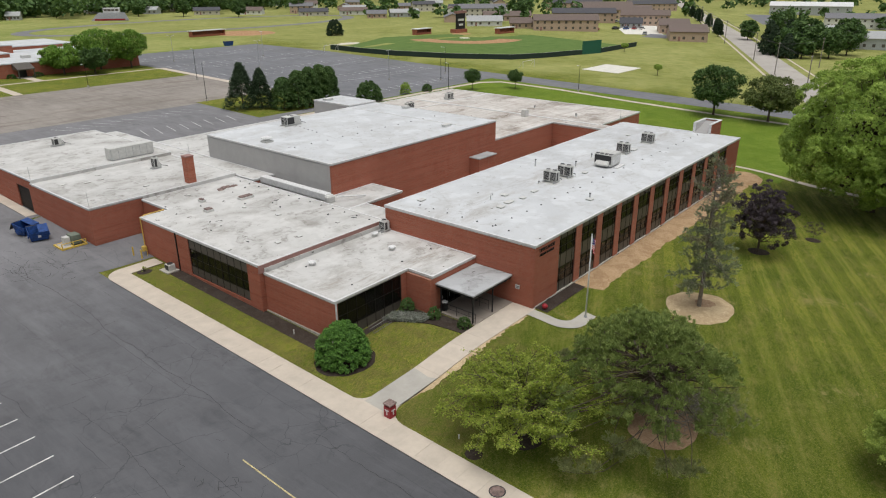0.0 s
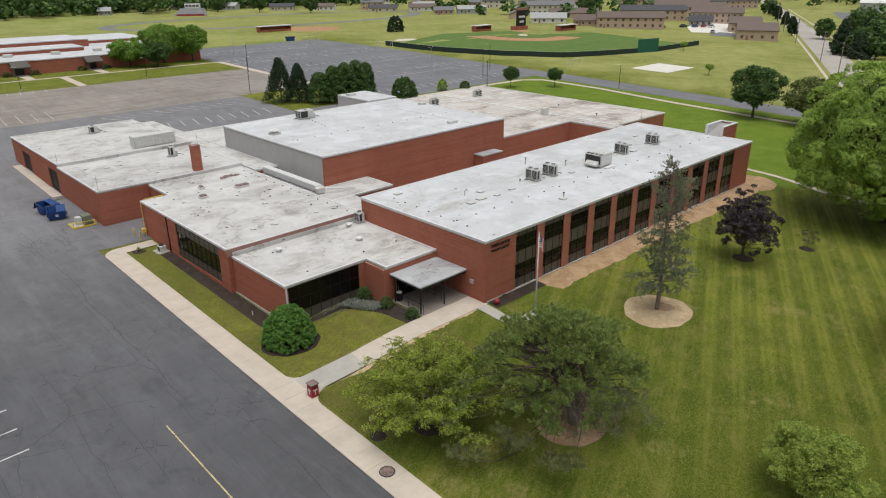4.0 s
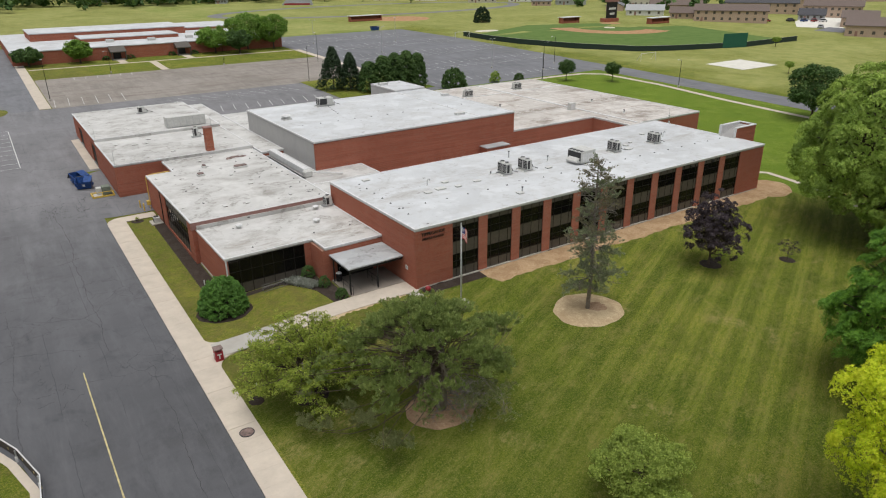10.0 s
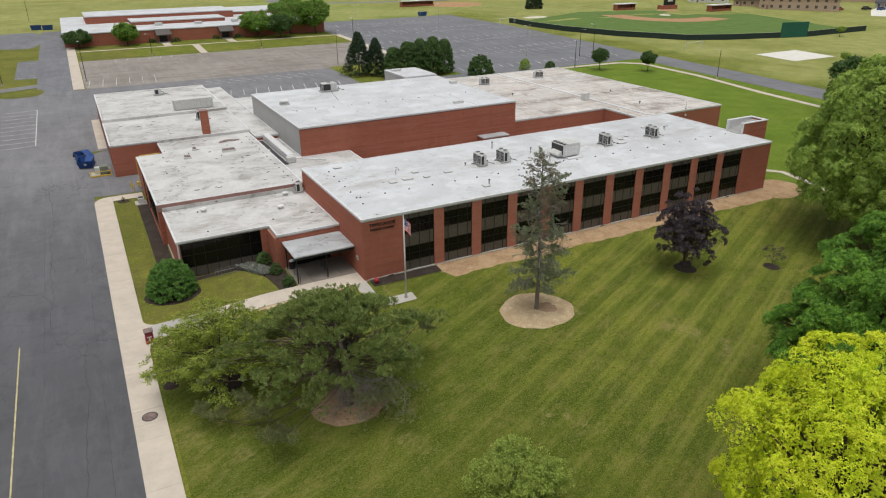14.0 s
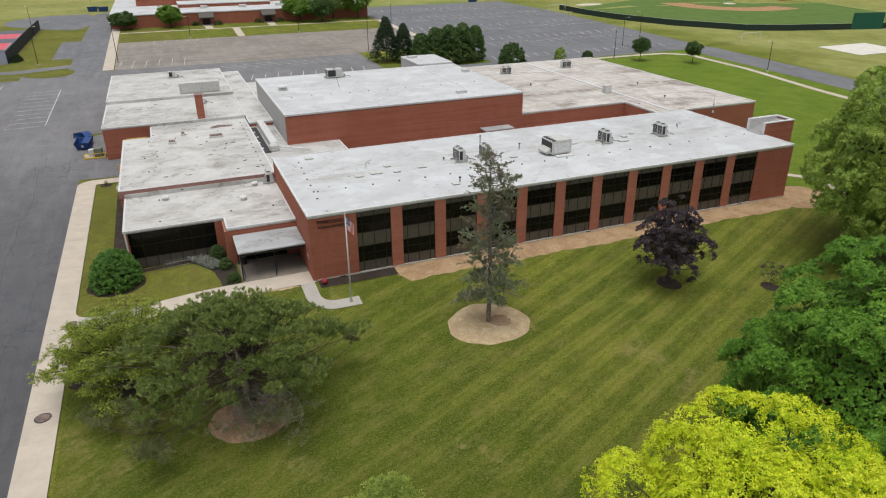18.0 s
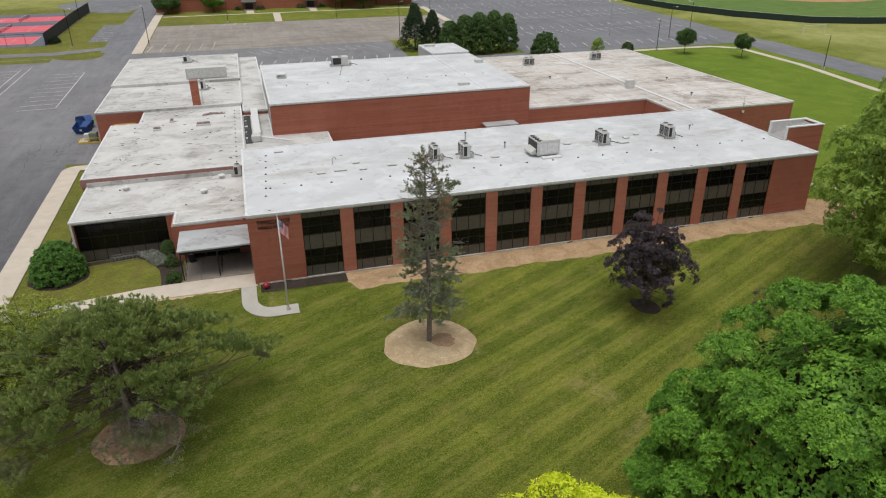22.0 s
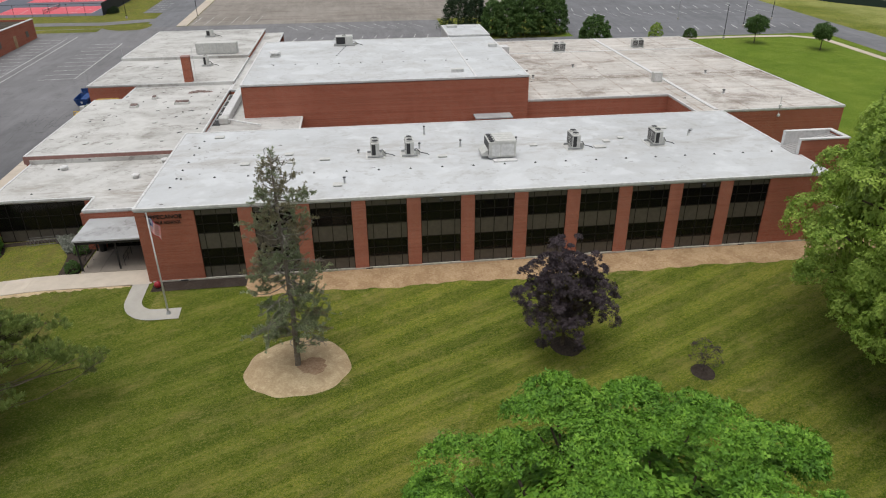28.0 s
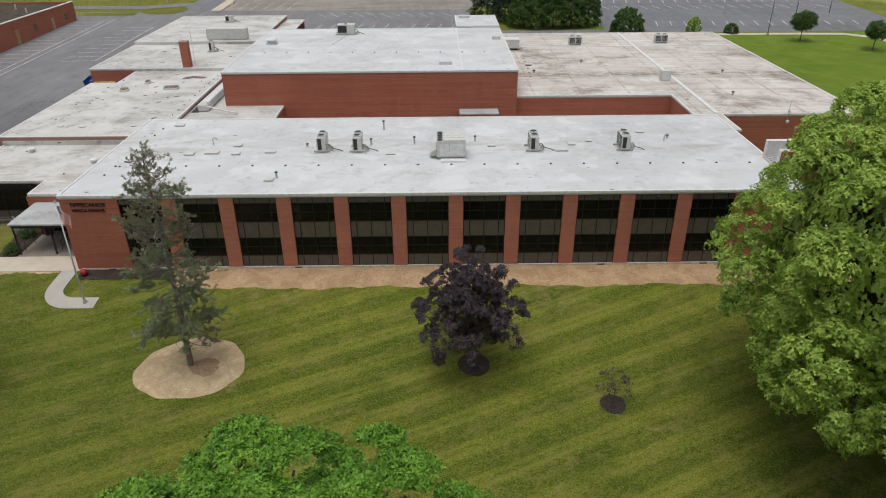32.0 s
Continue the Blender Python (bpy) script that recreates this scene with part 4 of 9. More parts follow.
for nm, q in (("beam", (-6.35, -6.2, 2.6, 7.1, 2.7, 2.93)), ("beam", (-6.2, -0.1, 2.6, 2.75, 2.7, 2.93))):
    part(nm, Shape().box(*q), BLACK_STEEL, canopy)
for px, py in ((-6.28, 2.68), (-3.1, 2.68), (-6.28, 6.6)):
    part("post", Shape().box(px - 0.06, px + 0.06, py - 0.06, py + 0.06, 0.13, 2.7, 0.008), BLACK_STEEL, canopy)

# middle wing
HM = 4.85
shell(-17.1, 0.2, 20.74, 43.5, -0.8, HM - 0.3, "w")
for y0, y1, z0, z1 in ((20.74, 22.75, -0.8, HM - 0.3), (33.6, 43.5, -0.8, HM - 0.3), (22.75, 33.6, -0.8, 0.35)):
    wall(Shape().box(-17.1, -16.8, y0, y1, z0, z1))
wall(Shape().box(-13.5, 0.2, 43.5, 49.9, -0.8, HM - 0.3))
rows_m = [(0.38, 1.35, "p"), (1.39, 2.35, "g"), (2.39, 3.4, "g"), (3.44, 4.4, "p")]
window_wall("window", "y", 22.75, 33.6, -17.1, rows_m, [(k / 9, (k + 1) / 9) for k in range(9)], -1, "dark bronze ribbon window of the low wing")
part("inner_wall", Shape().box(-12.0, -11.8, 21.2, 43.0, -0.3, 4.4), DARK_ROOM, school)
part("downpipe", Shape().box(-17.2, -17.1, 35.9, 36.05, -0.5, HM - 0.2), DARK_METAL, school, "dark metal downpipe")
flat_roof([(-17.1, 20.74), (0.2, 20.74), (0.2, 49.9), (-13.5, 49.9), (-13.5, 43.5), (-17.1, 43.5)], HM, ROOF_MID, label="stained white membrane roof of the middle wing")
part("roof_edge", Shape().box(-17.22, 0.0, 20.6, 20.735, HA + 0.02, HM - 0.02), FASCIA_RED, school, "maroon metal flashing")
part("roof_upstand", Shape().box(-16.6, -0.06, 20.5, 20.6, HA + 0.004, HA + 0.48), ROOF_MID, school, "turned-up roof membrane")

# service wing
shell(-20.1, 0.4, 50.0, 67.0, -0.6, 5.0, "n")
shell(-20.1, 0.4, 67.0, 92.5, -0.6, 5.5, "w")
for y0, y1 in ((67, 67.9), (72.3, 82.2), (86.8, 92.5)):
    wall(Shape().box(-20.1, -19.8, y0, y1, -0.6, 5.5))
for y0, y1 in ((67.9, 72.3), (82.2, 86.8)):
    wall(Shape().box(-20.1, -19.8, y0, y1, 4.4, 5.5))
    gate = part("service_door", Shape().box(-19.9, -19.87, y0, y1, 0.9, 4.4), DARK_METAL, school, "dark ribbed service door")
    for k in range(8):
        part("door_slat", Shape().box(-19.95, -19.9, y0, y1, 0.9 + k * 0.44, 1.31 + k * 0.44), DARK_METAL, gate)
flat_roof([(-20.1, 50.0), (0.4, 50.0), (0.4, 67.0), (-20.1, 67.0)], 5.3, ROOF_MID, FASCIA, label="stained membrane roof of the service wing")
flat_roof([(-20.1, 67.0), (0.4, 67.0), (0.4, 92.5), (-20.1, 92.5)], 5.75, ROOF_MID, label="blotchy membrane roof of the service wing")
part("roof_upstand", Shape().box(-20.1, 0.3, 66.86, 66.99, 5.31, 5.71), ROOF_MID, school, "grey roof upstand")
part("roof_upstand", Shape().box(-13.4, 0.3, 49.86, 49.99, 4.9, 5.26), ROOF_MID, school, "grey roof upstand")
chim = part("chimney", Shape().box(-6.6, -5.5, 50.2, 51.3, 5.0, 8.85), BRICK, school, "square brick chimney")
part("chimney_cap", Shape().box(-6.66, -5.44, 50.14, 51.36, 8.85, 9.0, 0.02), FASCIA_RED, chim)

# roofs between the wings and the hall
wall(Shape().box(0.5, 3.9, 46.0, 46.3, -0.3, 4.7))
flat_roof([(0.5, 46.0), (3.98, 46.0), (3.98, 92.0), (0.5, 92.0)], 5.0, ROOF_MID, label="dirty connecting roof")
wall(Shape().box(0.3, 11.2, 28.0, 28.3, -0.3, 4.0))
wall(Shape().box(10.9, 11.2, 28.3, 33.6, -0.3, 4.0))
flat_roof([(0.3, 28.0), (11.2, 28.0), (11.2, 33.6), (3.98, 33.6), (3.98, 45.9), (0.3, 45.9)], 4.3, ROOF_MID, label="low grey-white connecting roof")
wall(Shape().box(0.3, 4.5, 20.2, 27.9, -0.3, 4.0))
flat_roof([(0.3, 20.2), (4.5, 20.2), (4.5, 27.9), (0.3, 27.9)], 4.28, ROOF_MID)

# sports hall
HG = 8.51
wall(Shape().box(4.03, 40.5, 33.65, 33.95, -0.3, HG - 0.25))
wall(Shape().box(40.2, 40.5, 33.95, 62.0, -0.3, HG - 0.25))
wall(Shape().box(4.03, 4.33, 33.95, 62.0, -0.3, HG - 0.25), GREY_WALL, "smooth grey clad wall")
wall(Shape().box(4.33, 40.2, 61.7, 62.0, -0.3, HG - 0.25))
flat_roof([(4.03, 33.65), (40.5, 33.65), (40.5, 62.0), (4.03, 62.0)], HG, ROOF_NEW, label="white membrane roof of the sports hall")
shell(33.7, 40.45, 62.0, 71.8, -0.3, HG + 0.05, "s")
for q in ((33.62, 33.7, 62.0, 71.8), (33.62, 40.5, 71.8, 71.88)):
    wall(Shape().box(*q, 5.2, HG + 0.05), GREY_WALL, "pale clad wall")
flat_roof([(33.7, 62.02), (40.45, 62.02), (40.45, 71.8), (33.7, 71.8)], HG + 0.32, ROOF_NEW, label="white roof of the stage block")
wall(Shape().box(4.1, 33.6, 77.6, 77.9, -0.3, 4.7))
wall(Shape().box(0.5, 3.95, 91.6, 91.9, -0.3, 4.7))
flat_roof([(4.1, 62.1), (33.6, 62.1), (33.6, 78.0), (4.1, 78.0)], 5.0, ROOF_MID)

# rear classroom wing round the court
HN = 5.1
wall(Shape().box(40.6, 60.1, 34.3, 34.6, -0.3, HN - 0.3))
wall(Shape().box(60.1, 60.4, 20.2, 34.6, -0.3, HN - 0.3))
wall(Shape().box(60.4, 79.9, 25.85, 26.15, -0.3, HN - 0.3))
wall(Shape().box(79.6, 79.9, 26.15, 75.1, -0.3, HN - 0.3))
wall(Shape().box(40.6, 79.6, 74.8, 75.1, -0.3, HN - 0.3))
wall(Shape().box(63.0, 63.3, 20.2, 25.85, -0.3, HN - 0.3))
flat_roof([(40.6, 34.3), (60.1, 34.3), (60.1, 20.2), (63.3, 20.2), (63.3, 25.85), (79.9, 25.85), (79.9, 75.1), (40.6, 75.1)], HN, ROOF_OLD, label="dirty white roof of the rear wing")
part("roof_seam", Shape().box(62.6, 63.1, 26.2, 74.8, HN + 0.002, HN + 0.1), FASCIA, school, "raised white roof seam")
part("roof_seam", Shape().box(44.0, 79.5, 63.6, 64.0, HN + 0.002, HN + 0.06), FASCIA, school, "raised white roof seam")
court = setting("pavement_court", Shape().box(11.3, 60.0, 20.2, 33.5, -0.4, 0.1), CONCRETE_GREY, "grey concrete inner court", "pavement")

# stair tower at the east end
HT = 8.28
wall(Shape().box(64.55, 64.85, 4.65, 7.5, -0.5, HT))
wall(Shape().box(59.95, 64.55, 4.65, 4.95, -0.5, HT))
wall(Shape().box(59.95, 64.55, 7.2, 7.5, -0.5, HT))
tower_roof = part("roof", Shape().prism([(59.7, 4.95), (64.55, 4.95), (64.55, 7.2), (59.7, 7.2)], H2 - 0.5, lambda x, y: H2 + 0.06 + (x - 59.7) * 0.25), GREY_WALL, school, "grey ribbed sloping roof of the stair tower")
for k in range(5):
    u = 5.3 + 0.39 * k
    part("roof_rib", Shape().add([(59.9, u, H2 + 0.1), (64.5, u, H2 + 1.25), (64.5, u + 0.05, H2 + 1.25), (59.9, u + 0.05, H2 + 0.1), (59.9, u, H2 + 0.17), (64.5, u, H2 + 1.32), (64.5, u + 0.05, H2 + 1.32), (59.9, u + 0.05, H2 + 0.17)],
         [(4, 5, 6, 7), (0, 1, 5, 4), (2, 3, 7, 6), (1, 2, 6, 5), (3, 0, 4, 7)]), GREY_WALL, tower_roof)
part("parapet_lining", Shape().prism([(59.95, 7.14), (64.5, 7.14), (64.5, 7.19), (59.95, 7.19)], H2, HT), FASCIA, school, "white lining of the tower parapet")
for q in ((59.87, 64.93, 4.57, 4.99), (59.87, 64.93, 7.12, 7.58), (64.47, 64.93, 4.99, 7.12)):
    part("roof_edge", Shape().box(*q, HT, HT + 0.12), FASCIA, school)
for q in ((59.87, 59.945, 4.6, 4.97), (59.87, 59.945, 7.15, 7.55)):
    part("corner_trim", Shape().box(*q, H2 + 0.05, HT), FASCIA, school)

# lettering on the front
def letters(body, size, x, y, z, mat, parent, name="lettering", turn=(90, 0, 0), depth=0.03):
    cu = bpy.data.curves.new(name, "FONT")
    cu.body, cu.size, cu.extrude = body, size, depth
    cu.align_x, cu.align_y = "CENTER", "CENTER"
    cu.materials.append(mat)
    tmp = bpy.data.objects.new("tmp", cu)
    me = bpy.data.meshes.new_from_object(tmp)
    bpy.data.objects.remove(tmp)
    me.transform(pose(x, y, z, *turn))
    me.name = name
    return part(name, me, mat, parent, "raised dark letters")


letters("TIPPECANOE", 0.5, 2.2, -0.035, 6.03, BLACK_STEEL, school)
letters("MIDDLE SCHOOL", 0.345, 2.2, -0.035, 5.53, BLACK_STEEL, school)

# ---- plants ----
def quads(name, v, mat, parent, label=""):
    """One mesh of separate leaves of three or four corners each."""
    n, w = v.shape[:2]
    me = bpy.data.meshes.new(name)
    me.vertices.add(n * w)
    me.vertices.foreach_set("co", v.ravel())
    me.loops.add(n * w)
    me.loops.foreach_set("vertex_index", np.arange(n * w))
    me.polygons.add(n)
    me.polygons.foreach_set("loop_start", np.arange(0, n * w, w))
    me.polygons.foreach_set("loop_total", np.full(n, w))
    me.materials.append(mat)
    me.update(calc_edges=True)
    return part(name, me, mat, parent, label)


def leaf_cloud(name, centres, outward, size, mat, parent, rng, aspect=1.6, spread=0.5, droop=0.35, label=""):
    """Many small leaves, each a bent diamond at a centre, facing roughly outward with the tip hanging."""
    n = len(centres)
    nrm = outward + rng.normal(0, spread, (n, 3))
    nrm /= np.linalg.norm(nrm, axis=1)[:, None] + 1e-9
    t = rng.normal(0, 1, (n, 3))
    t[:, 2] -= droop
    t -= nrm * (t * nrm).sum(1)[:, None]
    t /= np.linalg.norm(t, axis=1)[:, None] + 1e-9
    b = np.cross(nrm, t)
    s = (np.asarray(size).reshape(-1, 1) if np.ndim(size) else size) * rng.uniform(0.6, 1.35, (n, 1))
    tip, wing = t * s * aspect * 0.5, b * s * 0.5
    v = np.empty((n, 4, 3))
    v[:, 0], v[:, 1], v[:, 2], v[:, 3] = centres - tip, centres + wing - nrm * s * 0.15, centres + tip, centres - wing - nrm * s * 0.15
    return quads(name, v, mat, parent, label)


def needle_tufts(name, points, axes, mat, parent, rng, per=26, length=0.24, width=0.03, fan=0.55, label=""):
    """Brushes of thin needles, each fanning out from a twig's end along an axis."""
    p = np.repeat(points, per, 0)
    d = np.repeat(axes, per, 0) + rng.normal(0, fan, (len(p), 3))
    d /= np.linalg.norm(d, axis=1)[:, None]
    p = p + rng.normal(0, length * 0.28, p.shape)
    side = np.cross(d, unit(rng, len(p)))
    side /= np.linalg.norm(side, axis=1)[:, None] + 1e-9
    ln = length * rng.uniform(0.6, 1.25, (len(p), 1))
    w = width * rng.uniform(0.7, 1.3, (len(p), 1)) * 0.5
    v = np.empty((len(p), 4, 3))
    v[:, 0], v[:, 1], v[:, 2], v[:, 3] = p - side * w * 0.5, p + side * w * 0.5, p + d * ln + side * w, p + d * ln - side * w
    return quads(name, v, mat, parent, label)


def unit(rng, n):
    d = rng.normal(0, 1, (n, 3))
    return d / np.linalg.norm(d, axis=1)[:, None]


def clumps_to_leaves(rng, clumps, radii, per, flat=0.8, up=0.45, shell=0.55):
    """Leaf centres and outward ways on the upper shells of many clumps."""
    k = len(clumps)
    idx = np.repeat(np.arange(k), per)
    d = unit(rng, len(idx)) + np.array([0, 0, up])
    d /= np.linalg.norm(d, axis=1)[:, None]
    r = radii[idx][:, None] * (1 - shell * rng.random((len(idx), 1)) ** 2)
    p = clumps[idx] + d * r * np.array([1, 1, flat])
    return p, d * 0.75 + np.array([0, 0, 0.45])


def limb(s, a, b, r0, r1, rng, sag=0.0, n=5, bend=0.12):
    a, b = np.array(a, float), np.array(b, float)
    length = np.linalg.norm(b - a)
    off = rng.normal(0, bend * length * 0.5, 3)
    pts = [a + (b - a) * u + off * math.sin(math.pi * u) + np.array([0, 0, -sag * length * u * (1 - u)]) for u in np.linspace(0, 1, n)]
    s.tube(pts, [r0 + (r1 - r0) * u for u in np.linspace(0, 1, n)], 5, False)
    return pts


def broad_tree(name, x, y, height, radius, low, leaf, n_clumps, per, size, label, seed, bark=BARK, clump=0.2, lump=0.3, group="", squash=1.0, trunk=0.3, category="tree", lean=(0, 0), lobes=22, open_=0.0, skirt=0.85, core_leaves=0.6, flat=0.8, jut=0.08, taper=0.0, even=0.0, up=0.45, spread=0.65, inner=0.82, shell=0.55):
    """A broad-leaved tree: trunk, limbs and a crown of lobes, each made of leafy clumps, with an uneven outline and gaps."""
    rng = np.random.default_rng(seed)
    z0 = gz(x, y)
    ob = thing(name, x, y, z0, label, category, group)
    cz, rz = (height + low) / 2, (height - low) / 2
    foot = max(low, 1.0)
    shape = np.array([radius, radius * squash, rz])
    mid = np.array([x + lean[0], y + lean[1], z0 + cz])
    k = np.arange(lobes) + 0.5
    phi, th = np.arccos(1 - 2 * k / lobes), np.pi * (1 + 5 ** 0.5) * k + rng.uniform(0, 6)
    ld = np.stack([np.cos(th) * np.sin(phi), np.sin(th) * np.sin(phi), np.cos(phi)], 1) + rng.normal(0, 0.2, (lobes, 3))
    ld /= np.linalg.norm(ld, axis=1)[:, None]
    lr = lump * rng.uniform(0.7, 1.3, lobes)
    lc = ld * (1 - lr)[:, None] * rng.uniform(1 - jut, 1 + jut * 0.6, (lobes, 1))
    pick = rng.choice(lobes, n_clumps, p=lr ** 2 / (lr ** 2).sum())
    d = unit(rng, n_clumps) + ld[pick] * 0.8 + np.array([0, 0, 0.3])
    d /= np.linalg.norm(d, axis=1)[:, None]
    c = (lc[pick] + d * (lr[pick] * rng.uniform(0.68, 1.06, n_clumps))[:, None]) * shape
    if even:
        k = int(n_clumps * even)
        j = np.arange(k) + 0.5
        phi, th = np.arccos(1 - 2 * j / k), np.pi * (1 + 5 ** 0.5) * j
        e = np.stack([np.cos(th) * np.sin(phi), np.sin(th) * np.sin(phi), np.cos(phi)], 1) + rng.normal(0, 0.6 / k ** 0.5, (k, 3))
        c[:k] = e * rng.uniform(0.86, 0.98, (k, 1)) * shape
    c[:, :2] *= (1 - taper * c[:, 2:] / rz)
    c[:, 2] *= np.where(c[:, 2] < 0, skirt, 1.0)
    c += mid
    n_core = int(n_clumps * core_leaves)
    core = unit(rng, n_core) * rng.uniform(inner * 0.55, inner, (n_core, 1)) * shape
    core[:, :2] *= (1 - taper * core[:, 2:] / rz)
    core[:, 2] *= np.where(core[:, 2] < 0, skirt, 1.0)
    core += mid
    if open_:
        c = c[rng.random(len(c)) > open_]
    cr = clump * rng.uniform(0.55, 1.4, len(c))
    p, o = clumps_to_leaves(rng, c, cr, per, flat, up, shell)
    p2, o2 = clumps_to_leaves(rng, core, np.full(len(core), clump * 1.6), max(4, int(per * 0.45))) if n_core else (p[:0], o[:0])
    sizes = np.concatenate([np.full(len(p), size), np.full(len(p2), size * 1.15)])
    leaf_cloud("crown", np.concatenate([p, p2]), np.concatenate([o, o2]), sizes, leaf, ob, rng, 1.6, spread)
    tr = Shape()
    top = (x + lean[0] * 0.6, y + lean[1] * 0.6, z0 + foot + (height - foot) * 0.45)
    tr.tube([(x, y, z0 - 0.3), (x, y, z0 + 0.15), (x + lean[0] * 0.1, y + lean[1] * 0.1, z0 + foot * 0.6 + 0.2), (x + lean[0] * 0.3, y + lean[1] * 0.3, z0 + foot + (cz - foot) * 0.3), top], [trunk * 1.45, trunk * 1.1, trunk * 0.9, trunk * 0.65, trunk * 0.25], 9)
    part("trunk", tr, bark, ob, flat=False)
    br = Shape()
    for k in range(lobes):
        u = rng.uniform(0.1, 0.9)
        a = np.array([x, y, z0 + foot * 0.7 + 0.2]) * (1 - u) + np.array(top) * u
        e = lc[k] * shape * 0.82 * np.array([1 - taper * lc[k][2], 1 - taper * lc[k][2], skirt if lc[k][2] < 0 else 1.0]) + mid
        limb(br, a, e, trunk * 0.38, trunk * 0.12, rng)
        near = c[np.argsort(np.linalg.norm(c - e, axis=1))[:40:10]]
        for q in near:
            limb(br, e, q, trunk * 0.12, trunk * 0.03, rng, n=4)
    part("branchwork", br, bark, ob)
    return ob


def conifer(name, x, y, height, radius, leaf, label, seed, per=26, size=0.3, rows=26, group="", trunk=0.2, power=0.8, low=0.3):
    """A dense cone-shaped evergreen."""
    rng = np.random.default_rng(seed)
    z0 = gz(x, y)
    ob = thing(name, x, y, z0, label, "tree", group)
    n = rows * 22
    u = rng.random(n) ** 0.75
    a = rng.uniform(0, 6.2832, n)
    wave = 1 + 0.12 * np.sin(a * 3 + seed) + 0.1 * np.sin(a * 5 + u * 14 + seed)
    r = radius * (1 - u) ** power * rng.uniform(0.7, 1.1, n) * wave + 0.05
    c = np.stack([x + r * np.cos(a), y + r * np.sin(a), z0 + low + u * (height - low)], 1)
    p, o = clumps_to_leaves(rng, c, np.full(n, radius * 0.13 + 0.1) * rng.uniform(0.6, 1.3, n), per, 0.7)
    leaf_cloud("crown", p, o, size, leaf, ob, rng, 2.2)
    part("trunk", Shape().tube([(x, y, z0 - 0.2), (x, y, z0 + height * 0.9)], [trunk, 0.03], 7), BARK, ob)
    return ob


def rosettes(name, p, nrm, mat, parent, rng, per=6, length=0.15, width=0.55, droop=0.3, spike=0.5, label=""):
    """Shoot tips: leaves that fan out from each point like the fingers of a star, tips hanging."""
    n = len(p)
    t1 = np.cross(nrm, unit(rng, n))
    t1 /= np.linalg.norm(t1, axis=1)[:, None] + 1e-9
    t2 = np.cross(nrm, t1)
    idx = np.repeat(np.arange(n), per)
    ang = np.tile(np.arange(per) * 6.2832 / per, n) + rng.normal(0, 0.35, n * per)
    d = t1[idx] * np.cos(ang)[:, None] + t2[idx] * np.sin(ang)[:, None] + nrm[idx] * rng.uniform(-0.15, spike, (n * per, 1))
    d[:, 2] -= droop * rng.random(n * per)
    d /= np.linalg.norm(d, axis=1)[:, None]
    side = np.cross(d, nrm[idx])
    side /= np.linalg.norm(side, axis=1)[:, None] + 1e-9
    ln = length * rng.uniform(0.65, 1.3, (n * per, 1))
    c = p[idx] + rng.normal(0, length * 0.12, (n * per, 3))
    v = np.empty((n * per, 3, 3))
    mid = c + d * ln * 0.28 + nrm[idx] * ln * 0.06
    v[:, 0], v[:, 1], v[:, 2] = mid - side * ln * width * 0.55, mid + side * ln * width * 0.55, c + d * ln * 1.1
    return quads(name, v, mat, parent, label)


